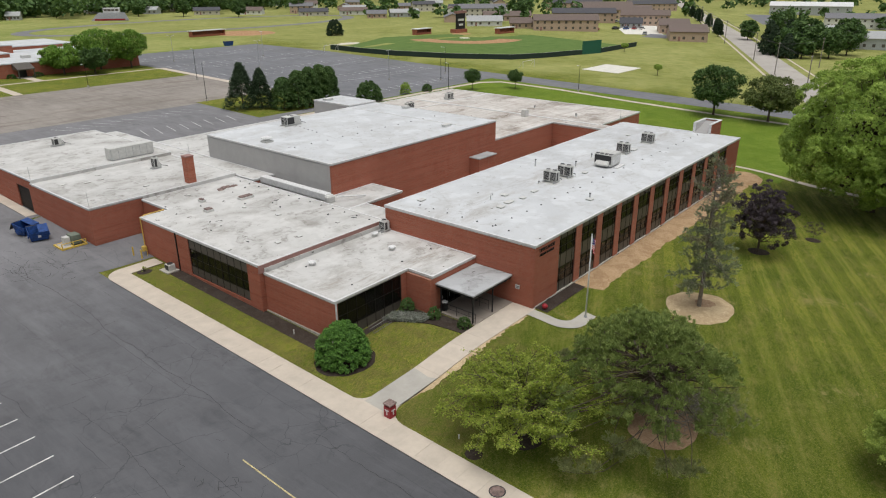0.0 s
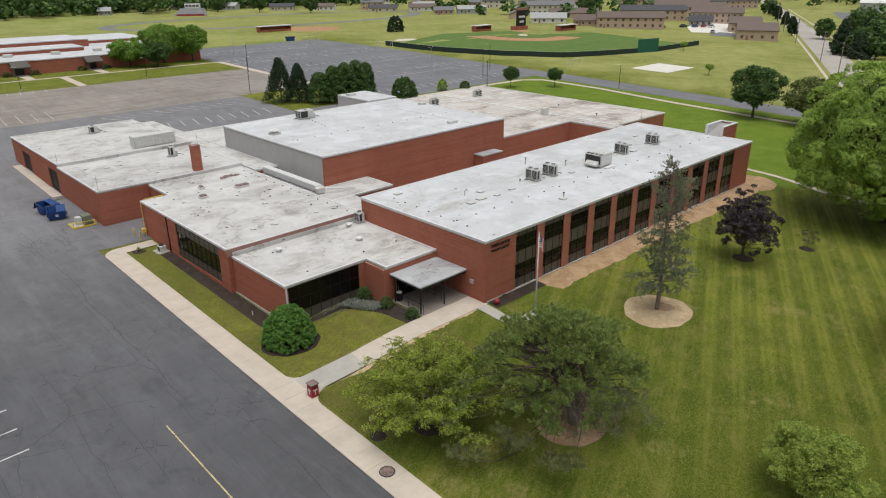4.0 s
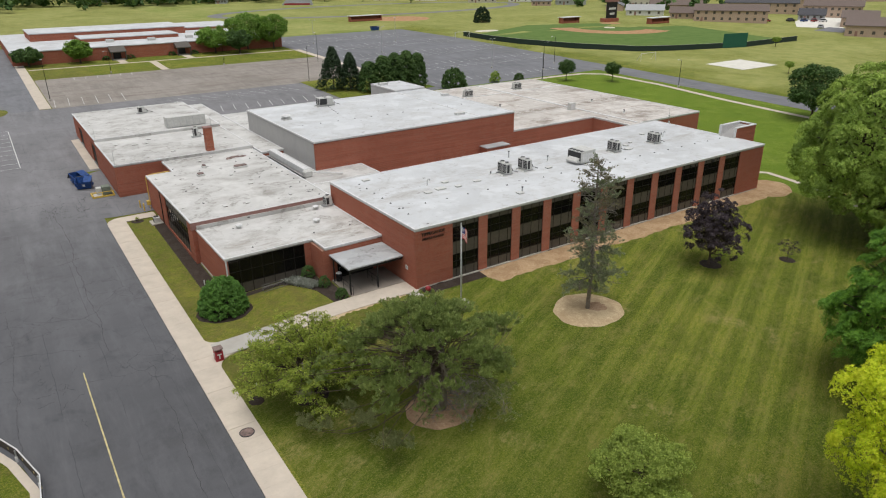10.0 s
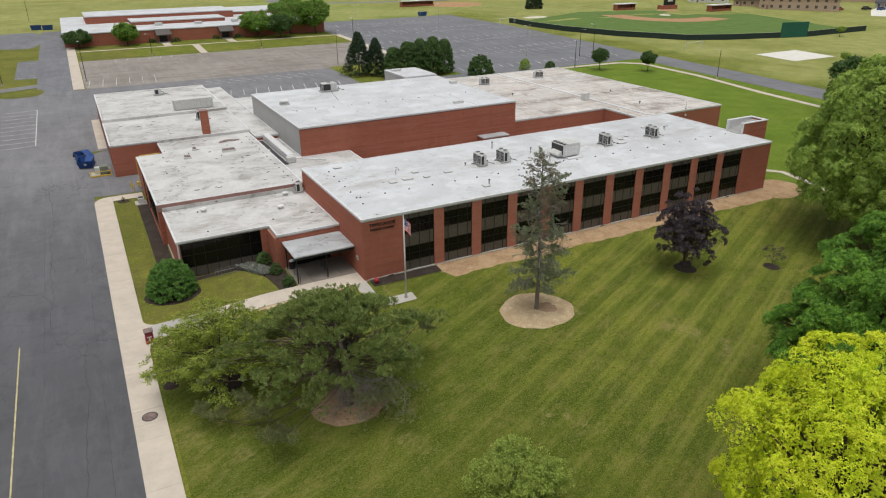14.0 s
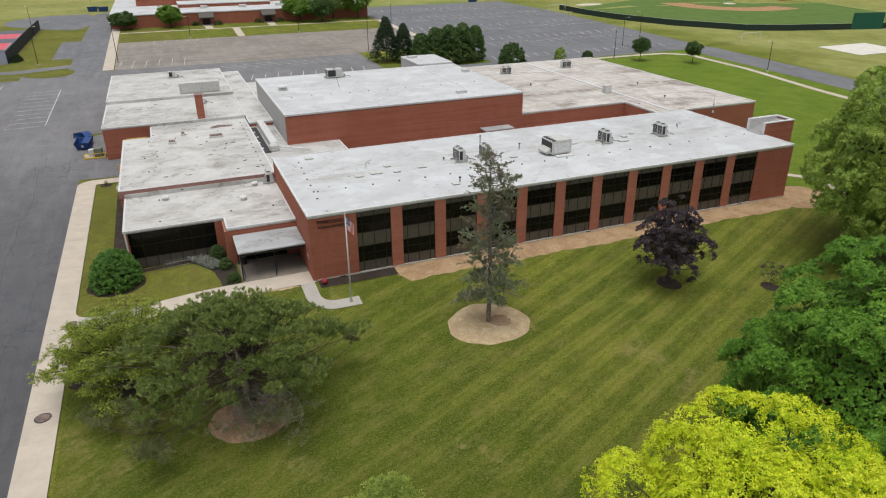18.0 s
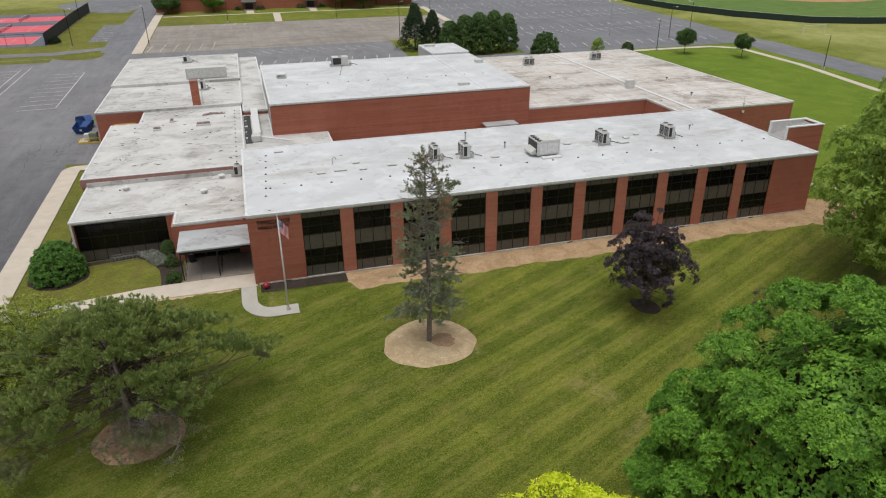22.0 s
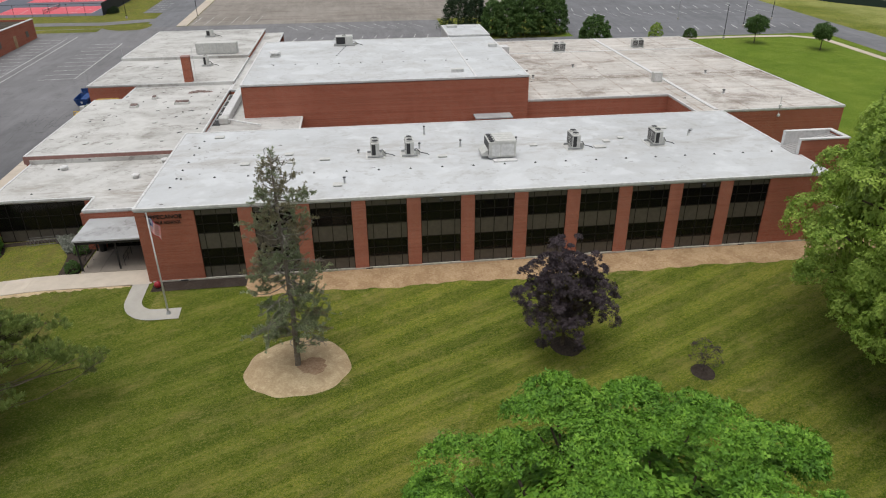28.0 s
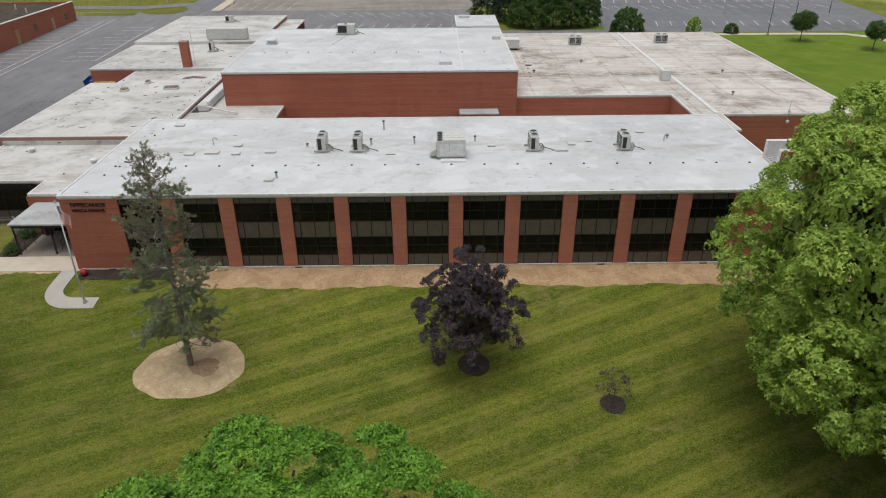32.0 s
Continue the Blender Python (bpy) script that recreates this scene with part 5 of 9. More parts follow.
def lobed_tree(name, x, y, height, radius, low, leaf, label, seed, lobes=70, lobe=1.5, sub=9, tips=60, per=6, length=0.15, jut=0.12, skirt=1.0, taper=0.0, squash=1.0, trunk=0.3, bark=BARK, core=0.84, core_n=2600, width=0.55, droop=0.3, category="tree", bud=0.42, up=0.35, gap=0.0, spike=0.5):
    """A broad-leaved tree whose crown is a heap of leafy lobes with deep creases; each lobe is a heap of smaller tufts of star-like leaf fans."""
    rng = np.random.default_rng(seed)
    z0 = gz(x, y)
    ob = thing(name, x, y, z0, label, category)
    cz, rz = (height + low) / 2, (height - low) / 2
    shape = np.array([radius, radius * squash, rz])
    mid = np.array([x, y, z0 + cz])
    k = np.arange(lobes) + 0.5
    phi, th = np.arccos(1 - 1.9 * k / lobes), np.pi * (1 + 5 ** 0.5) * k + rng.uniform(0, 6)
    ld = np.stack([np.cos(th) * np.sin(phi), np.sin(th) * np.sin(phi), np.cos(phi)], 1) + rng.normal(0, 0.13, (lobes, 3))
    ld /= np.linalg.norm(ld, axis=1)[:, None]
    lr = lobe * rng.uniform(0.65, 1.35, lobes)
    lc = ld * np.maximum(shape - lr[:, None] * 0.85, 0.2) * rng.uniform(1 - jut, 1 + jut * 0.15, (lobes, 1))
    lc[:, :2] *= 1 - taper * lc[:, 2:] / rz
    lc[:, 2] *= np.where(lc[:, 2] < 0, skirt, 1.0)
    if gap:
        stay = rng.random(lobes) > gap
        lc, lr, ld = lc[stay], lr[stay], ld[stay]
    lc += mid
    # tufts on each lobe, then leaf fans on each tuft
    li = np.repeat(np.arange(len(lc)), sub)
    sd = unit(rng, len(li)) + ld[li] * 0.7 + np.array([0, 0, up])
    sd /= np.linalg.norm(sd, axis=1)[:, None]
    sr = lr[li] * bud * rng.uniform(0.7, 1.25, len(li))
    sc = lc[li] + sd * (lr[li] - sr * 0.55)[:, None] * np.array([1, 1, 0.9])
    ti = np.repeat(np.arange(len(sc)), tips)
    td = unit(rng, len(ti)) + sd[ti] * 0.55 + np.array([0, 0, up])
    td /= np.linalg.norm(td, axis=1)[:, None]
    p = sc[ti] + td * (sr[ti] * rng.uniform(0.72, 1.06, len(ti)))[:, None]
    keep = np.ones(len(p), bool)
    for q in range(len(lc)):
        keep &= (np.linalg.norm(p - lc[q], axis=1) > lr[q] * 0.72) | (li[ti] == q)
    p, td = p[keep], td[keep]
    nrm = td + rng.normal(0, 0.4, td.shape) + np.array([0, 0, 0.25])
    nrm /= np.linalg.norm(nrm, axis=1)[:, None]
    if core_n:
        # a closer inner layer, which shows dark in the creases
        c = unit(rng, core_n)
        c = c[c[:, 2] > -0.5]
        q = c * rng.uniform(core * 0.93, core * 1.03, (len(c), 1)) * shape
        q[:, :2] *= 1 - taper * q[:, 2:] / rz
        q[:, 2] *= np.where(q[:, 2] < 0, skirt, 1.0)
        rosettes("inner_crown", q + mid, c, leaf, ob, rng, per, length * 1.55, 0.75, droop)
    rosettes("crown", p, nrm, leaf, ob, rng, per, length, width, droop, spike)
    foot = max(low, 1.0)
    top = np.array([x, y, z0 + foot + (height - foot) * 0.55])
    tr = Shape().tube([(x, y, z0 - 0.3), (x, y, z0 + 0.2), (x + 0.05, y, z0 + foot * 0.6 + 0.3), tuple(top)], [trunk * 1.45, trunk * 1.1, trunk * 0.9, trunk * 0.25], 9)
    part("trunk", tr, bark, ob, flat=False)
    br = Shape()
    for q in range(len(lc)):
        u = rng.uniform(0.1, 0.95)
        a = np.array([x, y, z0 + foot * 0.7 + 0.2]) * (1 - u) + top * u
        limb(br, a, lc[q], trunk * 0.36, trunk * 0.1, rng)
        for w in sc[li == q][:0 if core_n > 5000 else 3]:
            limb(br, lc[q], w, trunk * 0.1, trunk * 0.03, rng, n=4)
    part("branchwork", br, bark, ob)
    return ob


def ragged_fir(name, x, y, height, label, seed):
    """A tall thin evergreen with sparse, ragged limbs, gaps between them and the trunk in sight."""
    rng = np.random.default_rng(seed)
    z0 = gz(x, y)
    ob = thing(name, x, y, z0, label, "tree")
    pts = [(x, y, z0 - 0.3), (x, y, z0 + 0.2), (x + 0.1, y, z0 + height * 0.3), (x - 0.05, y + 0.1, z0 + height * 0.65), (x - 0.1, y, z0 + height - 0.2)]
    part("trunk", Shape().tube(pts, [0.34, 0.22, 0.18, 0.12, 0.03], 9), BARK_FIR, ob, flat=False)
    br, tp, ax, dry = Shape(), [], [], []
    n = 112
    for k in range(n):
        u = 0.14 + 0.85 * (k + rng.random()) / n
        wide = 2.2 + 7.5 * (u - 0.14) if u < 0.28 else 3.25 - (u - 0.28) * 3.3 if u < 0.62 else 2.1 - (u - 0.62) * 1.6 if u < 0.86 else 1.7 - (u - 0.86) * 10.5
        reach = wide * rng.uniform(0.35, 1.1) + 0.12
        a = k * 2.39996 + rng.uniform(-0.7, 0.7)
        s0 = np.array([x, y, z0 + height * u])
        rise = rng.uniform(-0.42, 0.3) if u < 0.55 else rng.uniform(-0.1, 0.7)
        e = s0 + np.array([math.cos(a) * reach, math.sin(a) * reach, rise * reach])
        limb(br, s0, e, 0.045, 0.012, rng, 0.12, bend=0.25)
        withered = rng.random() < (0.06 if u < 0.45 else 0.3 if u < 0.65 else 0.6)
        bare = rng.random() < (0.1 if u < 0.5 else 0.26)
        out = np.array([math.cos(a) * 0.5, math.sin(a) * 0.5, 0.35])
        for q in np.linspace(0.4, 1.0, max(3, int(reach * 4.2))):
            b0 = s0 + (e - s0) * q
            for _ in range(2):
                side = rng.normal(0, 0.3, 3) * np.array([1, 1, 0.75]) + out * 0.25
                limb(br, b0, b0 + side, 0.013, 0.005, rng, n=3)
                if not bare:
                    for w in (0.45, 0.75, 1.0):
                        tp.append(b0 + side * w + rng.normal(0, 0.04, 3))
                        ax.append(side * 1.5 + out)
                        dry.append(withered)
    tp, ax, dry = np.array(tp), np.array(ax), np.array(dry)
    needle_tufts("crown", tp[~dry], ax[~dry], LEAF_SPRUCE, ob, rng, 20, 0.14, 0.03, 0.5)
    needle_tufts("dry_crown", tp[dry], ax[dry], LEAF_FIR_DRY, ob, rng, 14, 0.13, 0.028, 0.55, "thin brownish needles of the upper limbs")
    part("branchwork", br, BARK_GREY, ob)
    return ob


def spreading_pine(name, x, y, label, seed, height=8.4, radius=9.2, off=(-0.5, 2.9)):
    """A broad tiered pine: long limbs that carry flat platters of upright needle brushes, with grey dead limbs below."""
    rng = np.random.default_rng(seed)
    z0 = gz(x, y)
    ob = thing(name, x, y, z0, label, "tree")
    tr, br, dead = Shape(), Shape(), Shape()
    stems = []
    for k in range(3):
        a = k * 2.1 + 0.4
        top = np.array([x + math.cos(a) * 1.3 + off[0] * 0.6, y + math.sin(a) * 1.3 + off[1] * 0.6, z0 + height * 0.86])
        mid = np.array([x + math.cos(a) * 0.7, y + math.sin(a) * 0.7, z0 + height * 0.42])
        tr.tube([(x, y, z0 - 0.3), (x + math.cos(a) * 0.22, y + math.sin(a) * 0.22, z0 + 1.0), tuple(mid), tuple(top)], [0.42, 0.32, 0.22, 0.07], 9)
        stems.append((mid, top))
    part("trunk", tr, BARK_FIR, ob, flat=False)
    high, low = ([], []), ([], [])
    n = 190
    for k in range(n):
        a = k * 2.39996 + rng.uniform(-0.3, 0.3)
        u = math.sqrt((k + 0.5) / n)
        edge = 1 + 0.14 * math.sin(3 * a + 0.6) + 0.10 * math.sin(5 * a) + 0.08 * math.sin(9 * a + 1)
        reach = radius * u * rng.uniform(0.8, 1.05) * edge * (1 - 0.12 * max(0.0, -math.sin(a)) + 0.3 * max(0.0, -math.cos(a)) - 0.04 * max(0.0, math.cos(a)))
        zc = z0 + height * (0.97 - (0.54 + 0.27 * (0.5 - 0.5 * math.cos(a))) * u ** 1.9) + rng.normal(0, 0.42)
        lead = 1 - 0.75 * u
        e = np.array([x + off[0] * lead + math.cos(a) * reach, y + off[1] * lead + math.sin(a) * reach, max(zc, z0 + 1.3)])
        # the side towards the street is bare low down, so that the trunk shows
        gap = math.exp(-((math.atan2(e[1] - y, e[0] - x) + 1.15) / 0.55) ** 4)
        if e[1] < y - 5.8 or (zc - z0 < 4.6 and rng.random() < gap):
            continue
        mid, top = stems[k % 3]
        v = rng.uniform(0.0, 1.0) * (1.2 - u)
        s0 = mid * (1 - v) + top * v
        limb(br, s0, e, 0.05, 0.018, rng, 0.1, 7, 0.2)
        way = (e - s0) / (np.linalg.norm(e - s0) + 1e-6)
        flat_way = np.array([way[0], way[1], 0.0]) / (np.hypot(way[0], way[1]) + 1e-6)
        side = np.array([-flat_way[1], flat_way[0], 0.0])
        wide, deep = rng.uniform(0.7, 1.1), rng.uniform(0.9, 1.6)
        old = e[2] - z0 < 3.3
        pts, axs = low if old else high
        for q in range(22 if old else 16):
            f = rng.random() ** 0.7
            b = e - flat_way * deep * f * 1.2 + side * rng.uniform(-1, 1) * wide * (0.35 + 0.65 * math.sin(min(1.0, f + 0.25) * 2.6)) + np.array([0, 0, rng.normal(0.0, 0.1) + 0.16 * (1 - f)])
            if q % 3 == 0:
                limb(br, e - flat_way * deep * f * 1.35, b, 0.018, 0.007, rng, n=3)
            # one brush: a knot of upright tufts
            tilt = np.array([flat_way[0] * 0.4, flat_way[1] * 0.4, 1.0])
            for _ in range(4):
                o = rng.normal(0, 0.085, 3)
                pts.append(b + o * np.array([1, 1, 0.7]))
                axs.append(tilt + o * 4.0)
    for k in range(34):
        a = rng.uniform(-1.7, -0.2) if k % 2 else rng.uniform(0, 6.2832)
        reach = rng.uniform(2.2, 5.6) if k % 2 else rng.uniform(1.3, 3.4)
        s0 = np.array([x + rng.normal(0, 0.25), y + rng.normal(0, 0.25), z0 + rng.uniform(1.2, 3.4)])
        e = np.array([x + math.cos(a) * reach, y + math.sin(a) * reach, z0 + rng.uniform(1.2, 3.0)])
        line = limb(dead, s0, e, 0.045, 0.012, rng, 0.25, 7, 0.42)
        for _ in range(11):
            b = np.array(line[rng.integers(2, 7)])
            m1 = b + rng.normal(0, 0.36, 3) * np.array([1, 1, 0.6])
            limb(dead, b, m1, 0.018, 0.01, rng, n=4, bend=0.5)
            for _ in range(2):
                limb(dead, m1, m1 + rng.normal(0, 0.26, 3) - np.array([0, 0, 0.1]), 0.011, 0.006, rng, n=3, bend=0.5)
        if rng.random() < 0.6:
            for _ in range(26):
                low[0].append(e + rng.normal(0, 0.5, 3) * np.array([1, 1, 0.3])), low[1].append(np.array([math.cos(a) * 0.5, math.sin(a) * 0.5, 0.8]))
    needle_tufts("crown", np.array(high[0]), np.array(high[1]), LEAF_PINE, ob, rng, 14, 0.18, 0.044, 0.36)
    needle_tufts("lower_crown", np.array(low[0]), np.array(low[1]), LEAF_PINE_OLD, ob, rng, 15, 0.19, 0.034, 0.45, "thin greyish brown-green lower needles")
    part("branchwork", br, BARK, ob)
    part("deadwood", dead, BARK_GREY, ob, "bare grey lower limbs and twigs")
    return ob


def spray_tree(name, x, y, height, radius, leaf, label, seed, limbs=64):
    """A low open tree: limbs spread out in layers and carry loose sprays of small leaves, with light between them."""
    rng = np.random.default_rng(seed)
    z0 = gz(x, y)
    ob = thing(name, x, y, z0, label, "tree")
    tr, br = Shape(), Shape()
    forks = []
    for k in range(5):
        a = k * 1.2566 + 0.5
        f = np.array([x + math.cos(a) * 0.9, y + math.sin(a) * 0.9, z0 + height * 0.42])
        tr.tube([(x, y, z0 - 0.2), (x + math.cos(a) * 0.12, y + math.sin(a) * 0.12, z0 + 0.9), tuple(f)], [0.22, 0.16, 0.1], 7)
        forks.append(f)
    part("trunk", tr, BARK_FIR, ob, flat=False)
    pts, ways = [], []
    for k in range(limbs):
        a = k * 2.39996 + rng.uniform(-0.3, 0.3)
        u = math.sqrt((k + 0.5) / limbs)
        reach = radius * u * rng.uniform(0.8, 1.12)
        e = np.array([x + math.cos(a) * reach, y + math.sin(a) * reach, z0 + height * (0.98 - 0.62 * u ** 2.2) + rng.normal(0, 0.45)])
        f = forks[int(((a - 0.5) % 6.2832) / 1.2566) % 5]
        line = limb(br, f, e, 0.06, 0.014, rng, -0.12, 7, 0.16)
        out = np.array([math.cos(a), math.sin(a), 0.0])
        sway = np.array([-out[1], out[0], 0.0])
        for w in np.linspace(0.35, 1.0, 9):
            b = f + (np.array(line[-1]) - f) * w + np.array([0, 0, 0.1 * math.sin(3.1 * w)])
            j = min(6, int(round(w * 6)))
            b = np.array(line[j]) * 0.7 + b * 0.3
            for sgn in (-1, 1):
                t = (sway * sgn * rng.uniform(0.5, 1.0) + out * rng.uniform(0.2, 0.9)) * rng.uniform(0.6, 1.3) * (1.2 - 0.5 * w)
                t[2] = rng.uniform(-0.35, 0.25)
                limb(br, b, b + t, 0.016, 0.005, rng, n=3)
                for g in np.linspace(0.25, 1.05, 6):
                    if rng.random() < 0.75:
                        c = b + t * g
                        for _ in range(8):
                            pts.append(c + rng.normal(0, 0.13, 3) * np.array([1, 1, 0.55]))
                            ways.append(np.array([rng.normal(0, 0.3), rng.normal(0, 0.3), 1.0]))
    leaf_cloud("crown", np.array(pts), np.array(ways), 0.085, leaf, ob, rng, 2.0, 0.6, 0.3)
    part("branchwork", br, BARK, ob)
    return ob


def shrub(name, x, y, rx, ry, h, leaf, label, seed, n=260, per=26, size=0.13, group="", category="shrub"):
    rng = np.random.default_rng(seed)
    z0 = gz(x, y)
    ob = thing(name, x, y, z0, label, category, group)
    d = unit(rng, n)
    d[:, 2] = np.abs(d[:, 2])
    c = d * np.array([rx, ry, h]) * rng.uniform(0.8, 0.97, (n, 1)) + np.array([x, y, z0 + 0.1])
    p, o = clumps_to_leaves(rng, c, np.full(n, max(rx, ry) * 0.1), per, 1.0, 0.9)
    leaf_cloud("foliage", p, o, size, leaf, ob, rng, 2.0, 0.5)
    s = Shape()
    for k in range(0, n, max(1, n // 14)):
        limb(s, (x, y, z0 - 0.05), c[k] * 0.8 + np.array([x, y, z0]) * 0.2, 0.035, 0.01, rng)
    part("stemwork", s, BARK, ob)
    return ob


ragged_fir("fir_tree", 13.1, -12.0, 15.9, "tall ragged fir with a bare trunk in a mulch ring", 21)
spreading_pine("pine_tree", -8.4, -17.3, "wide spreading pine with dead grey lower twigs", 22)
spray_tree("honey_locust", -16.3, -9.7, 6.2, 6.3, LEAF_OLIVE, "low yellow-green tree with light open foliage", 23)
lobed_tree("purple_maple", 32.6, -12.05, 9.1, 3.75, 0.7, LEAF_PURPLE, "dark purple-leaved maple in a small mulch ring", 24, lobes=190, lobe=0.42, sub=5, tips=11, per=5, length=0.16, jut=0.5, taper=0.4, skirt=0.9, trunk=0.15, core=0.55, core_n=500, gap=0.2, droop=0.4, width=0.55, bud=0.5, up=0.6)
broad_tree("sapling", 41.7, -16.3, 2.6, 1.25, 0.6, LEAF_PURPLE, 210, 11, 0.045, "small dark young tree in a mulch ring", 25, clump=0.14, trunk=0.03, open_=0.1, lobes=16, lump=0.3, core_leaves=0.1, flat=0.6, jut=0.2)
lobed_tree("yellow_tree", 9.1, -45.7, 16.2, 7.2, -0.2, LEAF_YELLOW, "bright yellow-green leafy tree", 26, lobes=105, lobe=1.4, sub=9, tips=38, per=5, length=0.125, jut=0.2, skirt=0.85, trunk=0.3, core=0.72, core_n=6000, width=0.5, bud=0.42)
lobed_tree("maple_tree", 26.3, -40.0, 18.2, 10.4, -4.8, LEAF_MAPLE, "dense bright green maple", 27, lobes=260, lobe=1.2, sub=10, tips=46, per=6, length=0.14, jut=0.12, skirt=0.42, taper=0.22, trunk=0.4, core=0.81, core_n=18000, width=0.5, bud=0.45, droop=0.1, up=0.8, spike=0.9)
broad_tree("round_tree", -3.0, -32.9, 5.0, 3.5, 0.5, LEAF_GREYGREEN, 700, 56, 0.075, "low round grey-green tree", 28, clump=0.26, trunk=0.14, lobes=20)
lobed_tree("sycamore_tree", 59.9, -19.7, 22.5, 13.4, -1.0, LEAF_SYC, "very large leafy green sycamore", 29, lobes=230, lobe=1.85, sub=9, tips=40, per=5, length=0.22, jut=0.2, skirt=0.8, taper=0.04, trunk=0.6, core=0.8, core_n=11000, width=0.65, bud=0.42, up=0.55)
shrub("round_shrub", -17.9, 8.2, 2.5, 2.5, 3.6, LEAF_BUSH, "big round clipped green shrub", 31, 900, 46, 0.085)

# ---- site: more trees ----
for k, (x, y, h, r, lf, lab) in enumerate((
        (-5.9, 190.1, 7.0, 4.2, LEAF_GROVE, "green tree before the far brick school"),
        (-20.0, 190.5, 5.6, 4.4, LEAF_FAR, "low dark tree before the far brick school"),
        (36.5, 190.5, 8.6, 6.4, LEAF_GROVE, "dark rounded tree before the far brick school"),
        (43.0, 184.5, 7.6, 4.6, LEAF_FAR, "brownish green tree on the far lawn"),
        (49.0, 193.5, 12.6, 7.6, LEAF_GROVE, "tall bright green tree on the far lawn"),
        (57.5, 190.5, 11.8, 6.0, LEAF_GROVE, "bright green open tree on the far lawn"),
        (114.3, 22.4, 11.6, 6.2, LEAF_FAR, "dark green round-headed tree by the drive"),
        (115.2, 10.2, 10.2, 6.4, LEAF_OLIVE_DARK, "olive green round-headed tree by the drive"),
        (101.3, 85.0, 5.6, 2.3, LEAF_FAR, "small round clipped tree by the footpath"),
        (111.2, 77.3, 5.2, 2.1, LEAF_FAR, "small round clipped tree by the footpath"),
        (165.4, 58.6, 3.4, 1.3, LEAF_SYC, "young slender tree on the field"),
        (217.8, 95.6, 3.4, 1.5, LEAF_SYC, "young slender tree on the field"),
        (58.5, -35.5, 11.5, 7.5, LEAF_MAPLE, "leafy green maple at the lawn's edge"))):
    small = r < 2.5
    broad_tree("tree", x, y, h, r, 1.7 if small else h * 0.13, lf, 260 if small else 330 if r < 5 else 430, 32, 0.14 if small else 0.25, lab, 60 + k, clump=r * (0.2 if small else 0.11), trunk=0.09 if small else 0.28)
for k, (x, y, h, r) in enumerate(((41.8, 107.6, 10.4, 4.0), (45.6, 105.6, 9.0, 3.3))):
    conifer("spruce_tree", x, y, h, r, LEAF_CEDAR, "dark pointed spruce behind the hall", 80 + k, 34, 0.15, 26, "spruces by the back lot")
for k, (x, y, h, r) in enumerate(((48.4, 100.6, 7.2, 2.9), (51.6, 99.2, 8.6, 3.0), (55.2, 99.4, 8.9, 3.1), (59.2, 100.2, 9.1, 3.0), (63.0, 101.2, 8.2, 2.8))):
    conifer("arborvitae", x, y, h, r, LEAF_FAR, "dark rounded evergreen in a row behind the hall", 90 + k, 34, 0.16, 26, "row of evergreens", power=0.42)
shrub("round_evergreen", 69.6, 93.6, 3.6, 3.2, 5.0, LEAF_FAR, "broad dark evergreen bush behind the hall", 101, 260, 40, 0.26)
shrub("bush", 83.4, 93.9, 1.6, 1.5, 3.0, LEAF_SYC, "light green bush by the lot", 102, 120, 30, 0.2)
shrub("bush", 90.6, 92.5, 1.5, 1.4, 1.9, LEAF_FAR, "small green bush by the lot", 103, 110, 30, 0.2)
shrub("juniper", 182.3, 231.8, 4.5, 4.0, 7.5, LEAF_CEDAR, "dark columnar juniper clump on the field", 104, 240, 36, 0.4)
setting("bed_lawn_island", sheet(steps(38.5, 66, 3), steps(97, 122.5, 3), 0.03), GRASS, "grass island by the back lot", "lawn")

# ---- painted lines ----


def stripe(x0, y0, x1, y1, parent, mat=WHITE_PAINT, w=0.13):
    """One painted line on the paving."""
    part("stripe", ribbon([(x0, y0), (x1, y1)], w, 0.035, 2.5), mat, parent)


for k in range(8):
    stripe(-45.4, 7.9 + 3.17 * k - 0.25, -39.9, 7.9 + 3.17 * k, lot_main)
for k in range(10):
    stripe(-37.2, 74.0 + 3.2 * k, -31.0, 74.3 + 3.2 * k, lot_main, w=0.11)
stripe(-31.0, 74.3, -31.0, 103.1, lot_main)
for k in range(17):
    stripe(-50.2, 62 + 2.9 * k, -44.6, 62.2 + 2.9 * k, lot_main, w=0.11)
stripe(-44.5, 56, -44.5, 110, lot_main)
stripe(-42.9, 56, -42.9, 112, lot_main)
stripe(-31.5, 3.8, -31.5, -46, lot_main, LINE_YELLOW, 0.11)
for k in range(11):
    stripe(4.4 + 2.9 * k, 98.2, 5.6 + 2.9 * k, 104.0, lot_back)
    stripe(2.4 + 2.9 * k, 117.6, 5.2 + 2.9 * k, 112.6, lot_back, w=0.1)
for row, (y, n) in enumerate(((100.3, 19), (119.5, 20), (127.5, 20), (146.0, 21), (154.0, 21), (172.0, 20), (180.0, 20), (199.0, 19), (207.0, 18))):
    for k in range(n):
        x = 65.5 + 3.1 * k
        d = -2.2 if row % 2 else 2.2
        stripe(x, y, x + d * 0.4, y + 4.6, lot_far, w=0.14)
for k in range(6):
    stripe(-12 + 3 * k, 158.5, -11.4 + 3 * k, 162.4, lot_old, w=0.09)
    stripe(-20.5 + 3 * k, 122.5, -19.8 + 3 * k, 132, lot_old, w=0.09)

# cracks in the asphalt
TAR = soil_material("crack_tar", (0.035, 0.035, 0.037), (0.05, 0.05, 0.052), (0.065, 0.064, 0.066))
rnd = random.Random(12)


